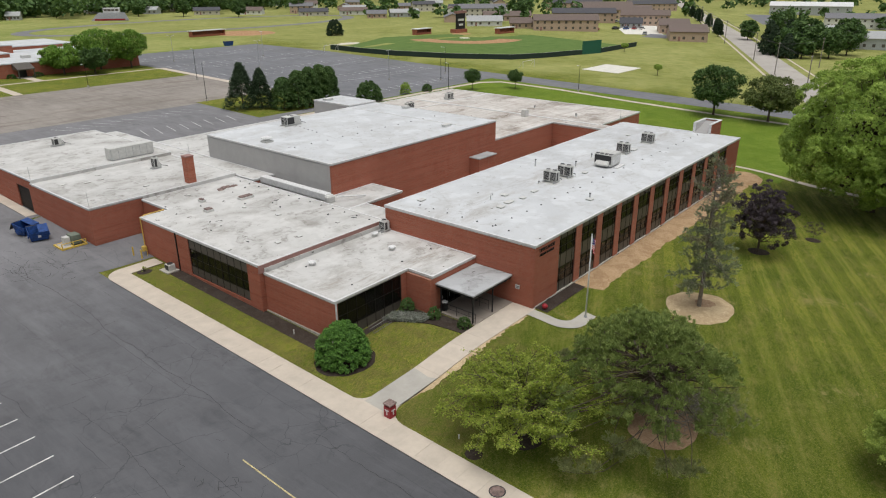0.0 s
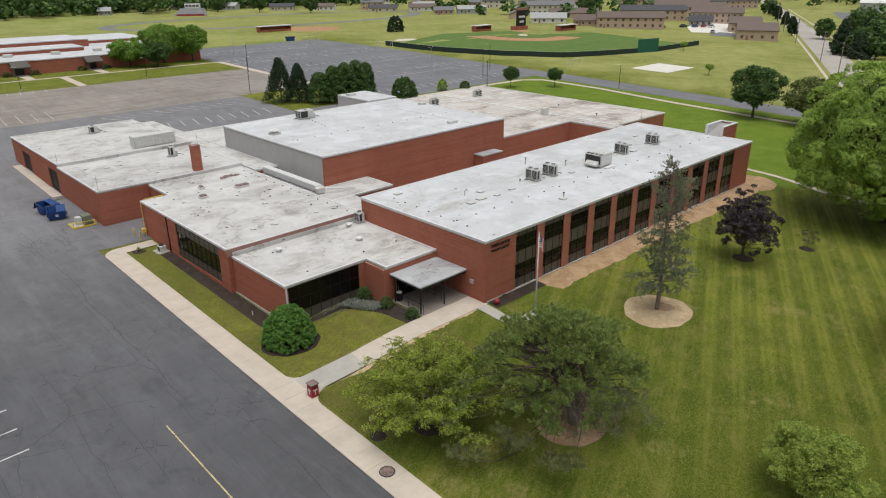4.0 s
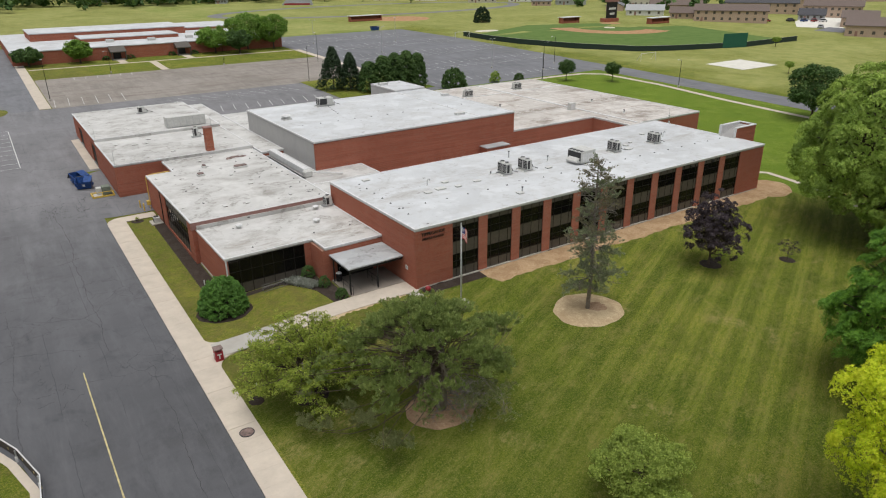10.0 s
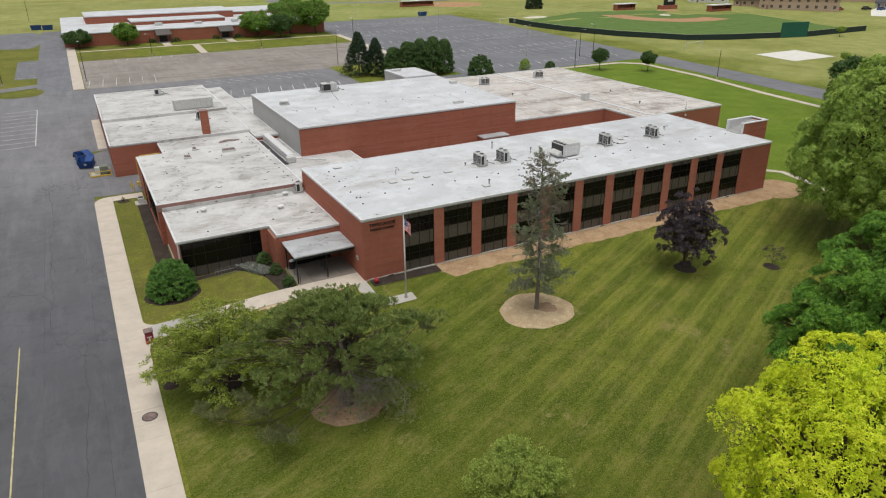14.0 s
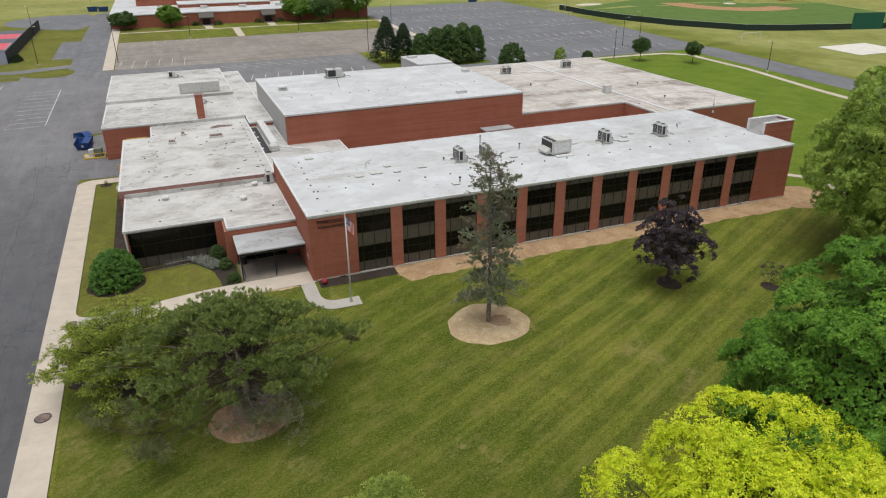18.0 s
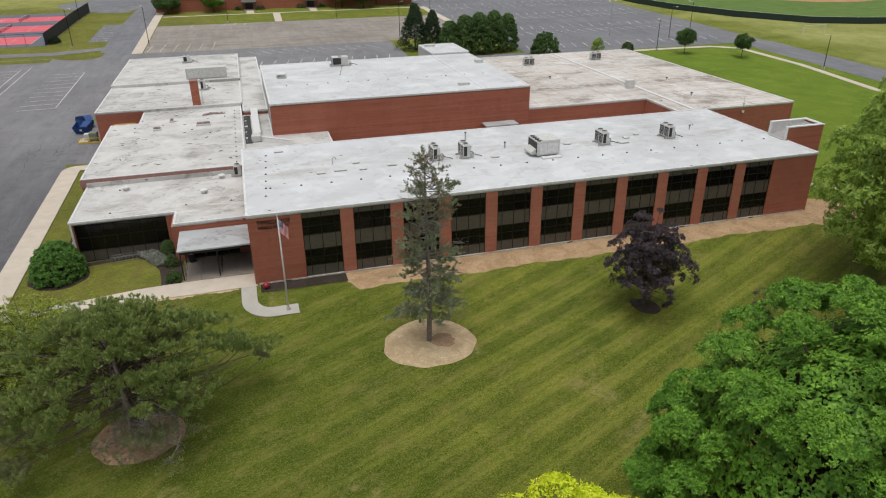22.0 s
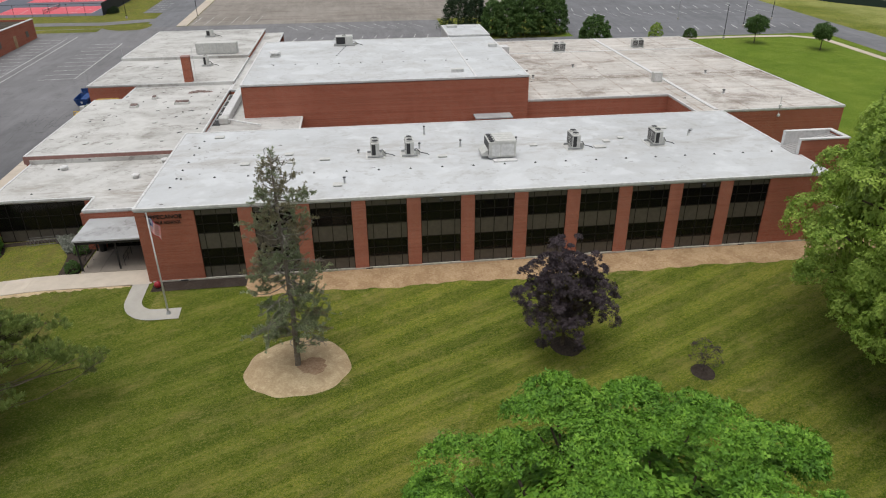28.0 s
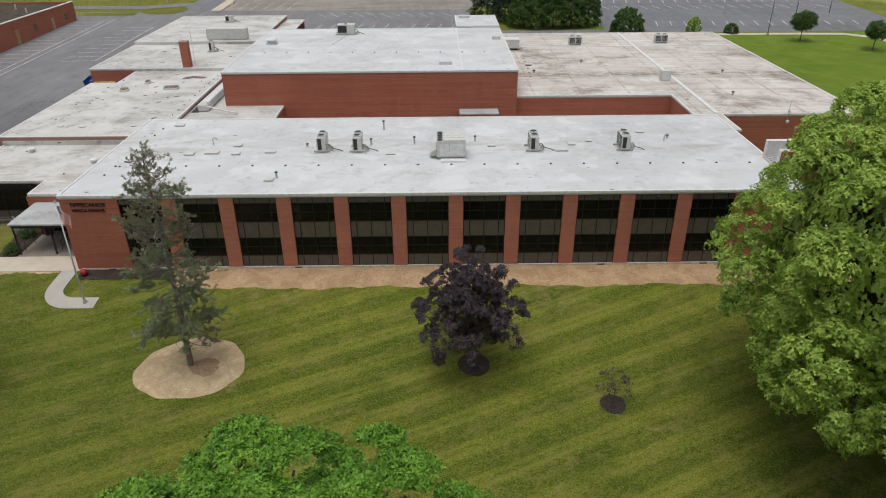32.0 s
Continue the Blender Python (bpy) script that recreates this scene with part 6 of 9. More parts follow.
def crack(x, y, a, length, wander, width):
    """A thin wandering crack over the paving."""
    pts, step = [(x, y)], 0.45
    for _ in range(int(length / step)):
        b = a + rnd.uniform(-wander, wander)
        x, y = x + math.cos(b) * step, y + math.sin(b) * step
        pts.append((x, y))
    return ribbon(pts, width, 0.04, 0.5)


cracks = Shape()
for x0, y0, n, wid in ((-27.4, -42, 100, 0.022), (-35.8, -30, 110, 0.02), (-28.9, 6, 110, 0.028), (-39.2, 20, 110, 0.02)):
    s = crack(x0, y0, math.pi / 2, n * 0.45, 0.28, wid)
    cracks.add(s.v, s.f)
for k in range(16):
    s = crack(rnd.uniform(-40, -25), rnd.uniform(-38, 62), rnd.choice((0.0, math.pi)) + rnd.uniform(-0.5, 0.5), rnd.uniform(1.5, 6.0), 0.45, rnd.uniform(0.016, 0.03))
    cracks.add(s.v, s.f)
for k in range(34):
    s = crack(-27.0 + rnd.gauss(0, 1.7), 48.0 + rnd.gauss(0, 3.0), rnd.uniform(0, 6.28), rnd.uniform(1.2, 3.6), 1.0, rnd.uniform(0.025, 0.045))
    cracks.add(s.v, s.f)
for k in range(16):
    s = crack(-34.0 + rnd.gauss(0, 2.0), 3.0 + rnd.gauss(0, 3.0), rnd.uniform(0, 6.28), rnd.uniform(0.8, 2.4), 1.1, rnd.uniform(0.02, 0.03))
    cracks.add(s.v, s.f)
tagged(part("pavement_cracks", cracks, TAR, lot_main), "dark wandering cracks in the asphalt", kind="stuff")

# grass islands and lawns round the drives
setting("pavement_back_strip", sheet(steps(1, 46, 4), steps(78, 100, 4), 0.02), ASPHALT, "dark asphalt strip behind the hall", "pavement")
setting("lawn_island_west", sheet(steps(-62, -40.5, 3), steps(116.6, 120.4, 2), 0.05), GRASS, "small grass island in the drive", "lawn")
ground_patch("lawn_island_mid", rounded([(-41.5, 122.5), (-36.0, 126.6), (-30.2, 126.0), (-29.6, 121.5), (-31.5, 117.4), (-38.0, 117.8)]), 0.05, GRASS, "small grass island in the drive", "lawn")
ground_patch("pavement_turning_loop", rounded([(-31.0, 197.0), (-41.0, 199.5), (-46.0, 204.5), (-57.0, 216.0), (-61.0, 230.0), (-52.0, 246.0), (-40.0, 248.0), (-31.0, 248.0)], 2), 0.021, ASPHALT_FAR, "grey asphalt turning loop", "pavement")
setting("pavement_west_link", ribbon([(-80, 128.0), (-50, 127.2), (-42, 126.6), (-37, 128.3), (-30.6, 130.4)], 4.2, 0.052, 2), ASPHALT, "dark asphalt link drive", "pavement")
for k, (x, y) in enumerate(((-44.4, 141.2), (-43.7, 142.6), (-44.3, 144.4))):
    shrub("low_bush", x, y, 1.0, 1.0, 1.3, LEAF_CEDAR, "low dark bush at the court fence", 140 + k, 60, 24, 0.2, "court bushes")
pocket = setting("pavement_pocket", sheet(steps(-36.4, -31.3, 3), steps(141, 170, 4), 0.024), ASPHALT_FAR, "small grey parking pocket", "pavement")
for k in range(8):
    stripe(-36.2, 143 + 3.3 * k, -31.6, 142.6 + 3.3 * k, pocket, w=0.1)

# ---- tennis courts ----
COURT_RED = plain("pink_red_court_paint", (0.62, 0.105, 0.135), 0.8, vary=0.08)
COURT_BLUE = plain("grey_blue_court_paint", (0.11, 0.12, 0.15), 0.8, vary=0.1)
courts = setting("pavement_courts", sheet(steps(-112, -45.5, 4), steps(139, 204, 5), 0.03), COURT_BLUE, "grey-blue tennis court surround", "court")
net_mat = plain("dark_net", (0.03, 0.03, 0.03), 0.9)
for j, y0 in enumerate((143.0, 163.0, 183.5)):
    for x0 in (-73.5, -105.0):
        part("court_surface", sheet(steps(x0, x0 + 23.8, 4), steps(y0, y0 + 11.5, 4), 0.045), COURT_RED, courts, "pink-red court")
        for q in ((x0, y0 + 1.4, x0 + 23.8, y0 + 1.4), (x0, y0 + 10.1, x0 + 23.8, y0 + 10.1), (x0 + 23.7, y0, x0 + 23.7, y0 + 11.5), (x0, y0 + 5.7, x0 + 23.8, y0 + 5.7), (x0 + 5.5, y0 + 1.4, x0 + 5.5, y0 + 10.1), (x0 + 18.3, y0 + 1.4, x0 + 18.3, y0 + 10.1)):
            part("stripe", ribbon([q[:2], q[2:]], 0.1, 0.06, 4), WHITE_PAINT, courts)
        xn = x0 + 11.9
        net = thing("tennis_net", xn, y0 + 5.7, gz(xn, y0 + 5.7), "dark tennis net between posts", "net", "tennis nets")
        s = Shape()
        for k in range(24):
            s.box(xn - 0.01, xn + 0.01, y0 + k * 0.48, y0 + k * 0.48 + 0.03, gz(xn, y0), gz(xn, y0) + 1.1)
        for k in range(6):
            s.box(xn - 0.01, xn + 0.01, y0, y0 + 11.5, gz(xn, y0) + 0.2 * k + 0.1, gz(xn, y0) + 0.2 * k + 0.14)
        part("mesh", s, net_mat, net)
        part("tape", Shape().box(xn - 0.03, xn + 0.03, y0, y0 + 11.5, gz(xn, y0) + 1.06, gz(xn, y0) + 1.14), WHITE_PAINT, net)
        for yy in (y0 - 0.1, y0 + 11.6):
            part("post", Shape().cyl(xn, yy, gz(xn, yy) - 0.1, gz(xn, yy) + 1.2, 0.05, 8), BLACK_STEEL, net)


def fence_run(name, pts, h, mat, label, pitch=3.0, solid=True, cap=None, group=""):
    """A fence along a line: posts and panels."""
    ob = thing(name, *pts[0], gz(*pts[0]), label, "fence", group)
    for a, b in zip(pts, pts[1:]):
        n = max(1, round(math.dist(a, b) / pitch))
        dx, dy = (b[0] - a[0]) / n, (b[1] - a[1]) / n
        L = math.hypot(dx, dy)
        nx, ny = -dy / L * 0.025, dx / L * 0.025
        for i in range(n):
            p = (a[0] + dx * i, a[1] + dy * i)
            q = (p[0] + dx, p[1] + dy)
            part("post", Shape().cyl(*p, gz(*p) - 0.2, gz(*p) + h + 0.08, 0.045, 6), BLACK_STEEL, ob)
            ring = [(p[0] - nx, p[1] - ny), (q[0] - nx, q[1] - ny), (q[0] + nx, q[1] + ny), (p[0] + nx, p[1] + ny)]
            if solid:
                part("panel", Shape().prism(ring, lambda x, y: gz(x, y) + 0.05, lambda x, y: gz(x, y) + h), mat, ob)
            part("rail", Shape().tube([(*p, gz(*p) + h), (*q, gz(*q) + h)], 0.05, 5), cap or mat, ob)
    return ob


SCREEN = plain("dark_wind_screen", (0.025, 0.028, 0.032), 0.8)
SCREEN_GREEN = plain("dark_green_fence_mesh", (0.018, 0.035, 0.028), 0.8)
GREEN_WALL = plain("green_boarding", (0.012, 0.10, 0.065), 0.6)
CAP_PALE = plain("pale_fence_cap", (0.40, 0.40, 0.36), 0.6)
fence_run("court_fence", [(-45.6, 139), (-45.6, 204)], 3.0, SCREEN, "dark screened court fence", 3.6)
fence_run("court_fence", [(-45.6, 139), (-80, 139)], 3.0, BLACK_STEEL, "open black court fence", 4.3, False)
fence_run("outfield_fence", [(136.3, 183.2), (137.2, 166.4), (140.5, 151.4), (149.6, 131.4), (163.1, 114.1), (175.8, 108.6), (196.4, 103.2)], 1.9, SCREEN_GREEN, "dark green outfield fence with a pale cap", 4.0, cap=CAP_PALE)
fence_run("outfield_fence", [(207.4, 100.8), (241, 101)], 1.9, SCREEN_GREEN, "dark green outfield fence with a pale cap", 4.0, cap=CAP_PALE)
backdrop_wall = thing("batter_screen", 201.8, 102, gz(201.8, 102), "tall green boarded screen in the outfield fence", "screen wall")
for k in range(5):
    x0 = 196.5 + k * 2.15
    part("board", Shape().prism([(x0, 103.2 - 0.5 * k), (x0 + 2.13, 102.7 - 0.5 * k), (x0 + 2.13, 102.85 - 0.5 * k), (x0, 103.35 - 0.5 * k)], 1.2, 6.9), GREEN_WALL, backdrop_wall)

# ---- ball fields ----
def ring_sector(cx, cy, r0, r1, a0, a1, dz, n=36):
    s = Shape()
    for i in range(n + 1):
        a = radians(a0 + (a1 - a0) * i / n)
        for r in (r0, (r0 + r1) / 2, r1):
            x, y = cx + r * math.cos(a), cy + r * math.sin(a)
            s.v.append((x, y, gz(x, y) + dz))
    for i in range(n):
        for k in (0, 1):
            s.f.append((i * 3 + k, i * 3 + k + 1, i * 3 + k + 4, i * 3 + k + 3))
    return s


INGRASS = Mat("infield_grass", 0.95, 0.15)
INGRASS.color(INGRASS.ramp(INGRASS.noise(0.25, 6, 0.7), [(0.3, (0.075, 0.135, 0.03)), (0.7, (0.125, 0.185, 0.05))]))
INGRASS = INGRASS.m
field = [(136.8, 182), (137.7, 166.4), (141, 151.6), (150, 131.8), (163.4, 114.8), (176, 109.2), (200, 103), (215, 102), (240, 102), (250, 160), (228, 192), (190, 206)]
s = Shape()
s.v = [(195, 160, gz(195, 160) + 0.03)]
for k in range(1, 5):
    s.v += [(195 + (x - 195) * k / 4, 160 + (y - 160) * k / 4, gz(195 + (x - 195) * k / 4, 160 + (y - 160) * k / 4) + 0.035) for x, y in field]
nf = len(field)
s.f = [(0, 1 + i, 1 + (i + 1) % nf) for i in range(nf)] + [(1 + k * nf + i, 1 + (k + 1) * nf + i, 1 + (k + 1) * nf + (i + 1) % nf, 1 + k * nf + (i + 1) % nf) for k in range(3) for i in range(nf)]
setting("lawn_outfield", s, INGRASS, "mown green outfield", "lawn")
setting("infield_dirt", ring_sector(215, 178, 18, 29, 160, 293, 0.06), INFIELD, "curved reddish dirt infield", "infield")
setting("home_plate_dirt", blob(229, 190, 5, 5, 0.06, seed=40), INFIELD, "round dirt patch at home plate", "infield")
setting("mound_dirt", blob(212.5, 174.5, 2.6, 2.6, 0.06, seed=41, mound=0.25), SAND, "pale pitcher's mound", "infield")
setting("infield_dirt_far", blob(161, 278, 17, 16, 0.06, seed=42), INFIELD, "round reddish dirt infield", "infield")
setting("bullpen_dirt", blob(158, 196, 6, 3.5, 0.06, seed=43), SAND, "pale bullpen patch", "infield")
setting("pavement_sand_pad", sheet(steps(159.5, 177.5, 3), steps(69.5, 83.0, 3), 0.06), PALE_PAD, "pale concrete pad on the field", "pad")
track_pts = [(190 + 105 * math.cos(a) * (1 if abs(math.cos(a)) < 2 else 1), 352 + 46 * math.sin(a)) for a in np.linspace(0, 6.2832, 60)]
setting("road_track", ribbon(track_pts, 8.0, 0.06, 6), ASPHALT, "dark oval running track", "track")
for (x0, y0, x1, y1) in ((209, 204.5, 220, 202), (241, 178, 254, 174), (131, 275, 149, 278)):
    cx, cy = (x0 + x1) / 2, (y0 + y1) / 2
    z = gz(cx, cy)
    dug = thing("dugout", cx, cy, z, "low brick dugout with a pale flat roof", "dugout", "dugouts")
    part("wall", Shape().box(x0, x1, cy + 1.2, cy + 1.5, z - 0.3, z + 2.6), BRICK, dug)
    part("wall", Shape().box(x0, x0 + 0.3, cy - 1.5, cy + 1.2, z - 0.3, z + 2.6), BRICK, dug)
    part("wall", Shape().box(x1 - 0.3, x1, cy - 1.5, cy + 1.2, z - 0.3, z + 2.6), BRICK, dug)
    part("roof", Shape().box(x0 - 0.4, x1 + 0.4, cy - 2.0, cy + 1.9, z + 2.6, z + 2.9), FASCIA, dug)
    part("railing", Shape().box(x0 + 0.3, x1 - 0.3, cy - 1.5, cy - 1.4, z + 0.1, z + 1.0), BRICK, dug)
z = gz(235, 195)
press = thing("scoreboard_tower", 235, 195, z, "tall black scoreboard on a brown base", "scoreboard")
part("board", Shape().box(231.6, 238.4, 194.6, 195.4, z + 1.6, z + 9.4), BLACK_STEEL, press)
part("base", Shape().box(230.5, 239.5, 194.0, 198.0, z - 0.3, z + 1.8), BRICK, press)
part("cap", Shape().box(230.9, 239.1, 194.2, 195.8, z + 9.4, z + 10.6), FASCIA_RED, press)
for k, (u0, u1, zz) in enumerate(((232.6, 237.4, 5.8), (233.4, 236.6, 3.4))):
    part("sign_bar", Shape().box(u0, u1, 194.5, 194.6, z + zz, z + zz + 1.0), FASCIA, press, "pale unreadable lettering bar")

# far goal posts, bleachers, sheds
ST = Vector((164.0, 424.0, gz(164, 424)))
stand = thing("bleachers", ST.x, ST.y, ST.z, "grey metal bleachers with a red rail", "bleachers")
turn = pose(ST.x, ST.y, ST.z, 0, 0, -35)


def placed(nm, s, mat, par, lab=""):
    s.v = [tuple(turn @ Vector(p)) for p in s.v]
    return part(nm, s, mat, par, lab)


for k in range(9):
    placed("bench", Shape().box(-11 + 0.35 * k, 11 - 0.35 * k, 0.95 * k, 0.95 * k + 0.8, 0, 0.7 + 0.5 * k), GALV, stand)
placed("front_rail", Shape().box(-9, 9, -0.5, -0.35, 0.3, 1.3), RED_PAINT, stand)
box_ob = placed("press_box", Shape().box(-5, 5, 8.8, 11.5, 0, 7.6), FASCIA, stand, "white press box")
for k in range(4):
    placed("pane", Shape().box(-4.5 + 2.3 * k, -2.7 + 2.3 * k, 8.7, 8.8, 5.6, 6.8), PANEL_BROWN, box_ob)
for (x, y) in ((146.3, 97.9), (129.0, 178.5)):
    z = gz(x, y)
    goal = thing("goal_frame", x, y, z, "thin pale steel goal frame", "goal", "goals")
    for xx in (x, x + 7.0):
        part("post", Shape().cyl(xx, y, z - 0.2, z + 2.4, 0.07, 7), FASCIA, goal)
    part("crossbar", Shape().tube([(x, y, z + 2.4), (x + 7.0, y, z + 2.4)], 0.07, 7), FASCIA, goal)
    part("brace", Shape().tube([(x, y, z + 2.4), (x, y + 1.8, z)], 0.05, 6), FASCIA, goal)
    part("brace", Shape().tube([(x + 7, y, z + 2.4), (x + 7, y + 1.8, z)], 0.05, 6), FASCIA, goal)

# ---- far brick school ----
far_school = thing("far_school", 20, 240, 3.8, "long low brick school with white flat roofs", "school building")
Z0, Z1 = 3.2, 7.7
part("wall", Shape().box(-24, 62, 194, 194.4, Z0, Z1), BRICK, far_school)
part("wall", Shape().box(-24, -23.6, 194.4, 262, Z0, Z1), BRICK, far_school)
part("wall", Shape().box(61.6, 62, 194.4, 262, Z0, Z1), BRICK, far_school)
part("wall", Shape().box(-23.6, 61.6, 261.6, 262, Z0, Z1), BRICK, far_school)
part("roof", Shape().box(-24.2, 62.2, 193.8, 262.2, Z1, Z1 + 0.3), ROOF_NEW, far_school, "white flat roof")
for q, h in (((-16, 36, 226, 250), 2.6), ((-2, 30, 212, 226), 1.3), ((32, 60, 236, 262), 1.2)):
    up = part("upper_wall", Shape().box(*q, Z1 + 0.3, Z1 + h), BRICK, far_school)
    part("roof", Shape().box(q[0] - 0.2, q[1] + 0.2, q[2] - 0.2, q[3] + 0.2, Z1 + h, Z1 + h + 0.3), ROOF_NEW, up)
for x in (-8, 5, 18, 31, 45):
    u = part("roof_unit", Shape().box(x, x + 2.4, 204 + x % 3, 206 + x % 3, Z1 + 0.3, Z1 + 1.2, 0.08), UNIT_GREY, far_school)
part("roof_unit", Shape().box(44, 47.5, 207, 209, Z1 + 0.3, Z1 + 1.3, 0.08), BLUE_STEEL, far_school, "blue roof unit")
for x in (5.6, 26.1):
    ent = part("entrance", Shape().box(x - 1.9, x + 1.9, 190.8, 194, Z0, Z0 + 0.75), CONCRETE_GREY, far_school, "covered entrance")
    part("awning", Shape().prism([(x - 2.4, 190.2), (x + 2.4, 190.2), (x + 2.4, 194.0), (x - 2.4, 194.0)], Z0 + 3.0, lambda xx, yy: Z0 + 3.3 + (yy - 190.2) * 0.4), PANEL_BROWN, ent, "dark brown sloping awning")
    part("door", Shape().box(x - 1.2, x + 1.2, 193.9, 194.0, Z0 + 0.75, Z0 + 3.0), BLACK_STEEL, ent)
    for xx in (x - 2.1, x + 2.1):
        part("post", Shape().box(xx - 0.15, xx + 0.15, 190.4, 190.7, Z0, Z0 + 3.0), PANEL_BROWN, ent)
    shrub("bush", x - 3.6, 192.3, 1.3, 1.0, 1.3, LEAF_FAR, "low dark bush by the far entrance", 110 + int(x), 40, 24, 0.24)
    shrub("bush", x + 3.6, 192.3, 1.5, 1.0, 1.2, LEAF_FAR, "low dark bush by the far entrance", 111 + int(x), 40, 24, 0.24)
    setting("pavement_door_walk", ribbon([(x, 190.5), (x, 182.5)], 2.4, 0.05), CONCRETE, "pale concrete walk to a far door", "pavement")
setting("pavement_school_walk", ribbon([(-21, 181.5), (62, 181.5)], 1.6, 0.05, 4), CONCRETE, "pale concrete walk along the far lawn", "pavement")
setting("pavement_cross_walk", ribbon([(13.6, 181.5), (13.2, 162.5)], 2.2, 0.05), CONCRETE, "pale concrete walk across the far lawn", "pavement")
setting("pavement_lot_kerb_walk", ribbon([(62.5, 182), (62.5, 122)], 2.2, 0.05, 4), CONCRETE, "pale concrete strip beside the far lot", "pavement")

# old brick block on the west side
old = thing("brick_block", -63, 86, 1.5, "single-storey brick block with a dark tarred roof", "building")
TAR_ROOF = soil_material("dark_tar_roof", (0.03, 0.028, 0.026), (0.07, 0.06, 0.05), (0.22, 0.18, 0.12))
part("wall", Shape().box(-51.9, -51.5, 50, 112, 0, 6.0), BRICK, old)
part("wall", Shape().box(-90, -51.9, 111.6, 112, 0, 6.0), BRICK, old)
part("wall", Shape().box(-90, -51.9, 50, 50.4, 0, 6.0), BRICK, old)
part("roof", Shape().box(-90, -52.0, 50.4, 111.6, 5.4, 5.65), TAR_ROOF, old, "dark patchy tar roof")
part("coping", Shape().box(-52.0, -51.42, 50, 112.1, 6.0, 6.12), FASCIA, old)
for k, y in enumerate((72, 80, 87, 94, 101, 107)):
    part("window" if k % 2 else "door", Shape().box(-51.5, -51.44, y, y + 1.2, 1.6 if not k % 2 else 3.0, 4.2), MULCH_TAN if not k % 2 else PANEL_BROWN, old)
for x, y in ((-54, 78), (-56, 88), (-55, 99), (-60, 104)):
    part("vent_pipe", Shape().cyl(x, y, 5.6, 6.6, 0.14, 10), FASCIA, old, "white vent pipe")

# ---- houses, flats and streets in the distance ----
HOUSE_WALLS = [plain("cream_siding", (0.55, 0.52, 0.45), 0.8), plain("white_siding", (0.66, 0.66, 0.64), 0.8), plain("tan_brick", (0.47, 0.35, 0.275), 0.9), plain("grey_siding", (0.38, 0.40, 0.41), 0.8)]
HOUSE_ROOFS = [plain("grey_shingles", (0.17, 0.17, 0.18), 0.9, vary=0.2), plain("brown_shingles", (0.15, 0.115, 0.10), 0.9, vary=0.2), plain("dark_shingles", (0.075, 0.075, 0.085), 0.9, vary=0.2), plain("pale_shingles", (0.36, 0.37, 0.37), 0.9, vary=0.15), FASCIA]


def house(x, y, w, d, h, rise, yaw, wm, rm, label, name="house", wins=4, floors=1):
    z = gz(x, y)
    ob = thing(name, x, y, z, label, "house" if name == "house" else name.split("_")[0])
    m = pose(x, y, z, 0, 0, yaw)

    def put(nm, s, mat, par):
        s.v = [tuple(m @ Vector(p)) for p in s.v]
        return part(nm, s, mat, par)

    body = Shape().box(-w / 2, w / 2, -d / 2, d / 2, -0.6, h)
    body.add([(-w / 2, -d / 2, h), (-w / 2, d / 2, h), (-w / 2, 0, h + rise), (w / 2, -d / 2, h), (w / 2, d / 2, h), (w / 2, 0, h + rise)], [(0, 2, 1), (3, 4, 5)])
    wl = put("wall", body, wm, ob)
    e = 0.5
    k = rise / (d / 2)
    for sgn in (-1, 1):
        put("roof", Shape().add([(-w / 2 - e, sgn * (d / 2 + e), h - k * e), (w / 2 + e, sgn * (d / 2 + e), h - k * e), (w / 2 + e, 0, h + rise), (-w / 2 - e, 0, h + rise),
                                 (-w / 2 - e, sgn * (d / 2 + e), h - k * e + 0.25), (w / 2 + e, sgn * (d / 2 + e), h - k * e + 0.25), (w / 2 + e, 0, h + rise + 0.25), (-w / 2 - e, 0, h + rise + 0.25)],
                                [(0, 1, 2, 3), (4, 5, 6, 7), (0, 1, 5, 4), (1, 2, 6, 5), (3, 0, 4, 7)]), rm, ob)
    for f in range(floors):
        for i in range(wins):
            u = -w / 2 + w * (i + 0.5) / wins
            put("window", Shape().box(u - 0.6, u + 0.6, -d / 2 - 0.05, -d / 2, 0.9 + 2.8 * f, 2.2 + 2.8 * f), PANEL_BROWN, ob)
    put("door", Shape().box(-w / 2 + w / wins - 0.5, -w / 2 + w / wins + 0.5, -d / 2 - 0.06, -d / 2, 0, 2.1), FASCIA_RED, ob)
    return ob


HOUSES = [(285, 369, 20, 9), (313, 357, 20, 9), (295, 315, 13, 9), (318, 311, 20, 11), (382, 349, 18, 9), (365, 307, 27, 11), (300, 253, 20, 10), (222, 482, 14, 9), (258, 500, 15, 9), (331, 430, 15, 9), (355, 412, 16, 10), (128, 480, 8, 6),
          (244, 440, 18, 9), (268, 418, 16, 9), (300, 400, 17, 9), (336, 380, 18, 9), (405, 330, 18, 10), (430, 300, 20, 10), (395, 380, 16, 9), (200, 520, 15, 9), (300, 560, 15, 9), (360, 520, 16, 9), (420, 470, 15, 9), (455, 400, 16, 9),
          (480, 360, 16, 9), (170, 600, 15, 9), (120, 640, 15, 9), (60, 560, 15, 9), (0, 600, 15, 9), (560, 290, 16, 9), (600, 330, 16, 9), (540, 400, 15, 9), (500, 300, 18, 10), (520, 250, 18, 10), (460, 330, 16, 9)]
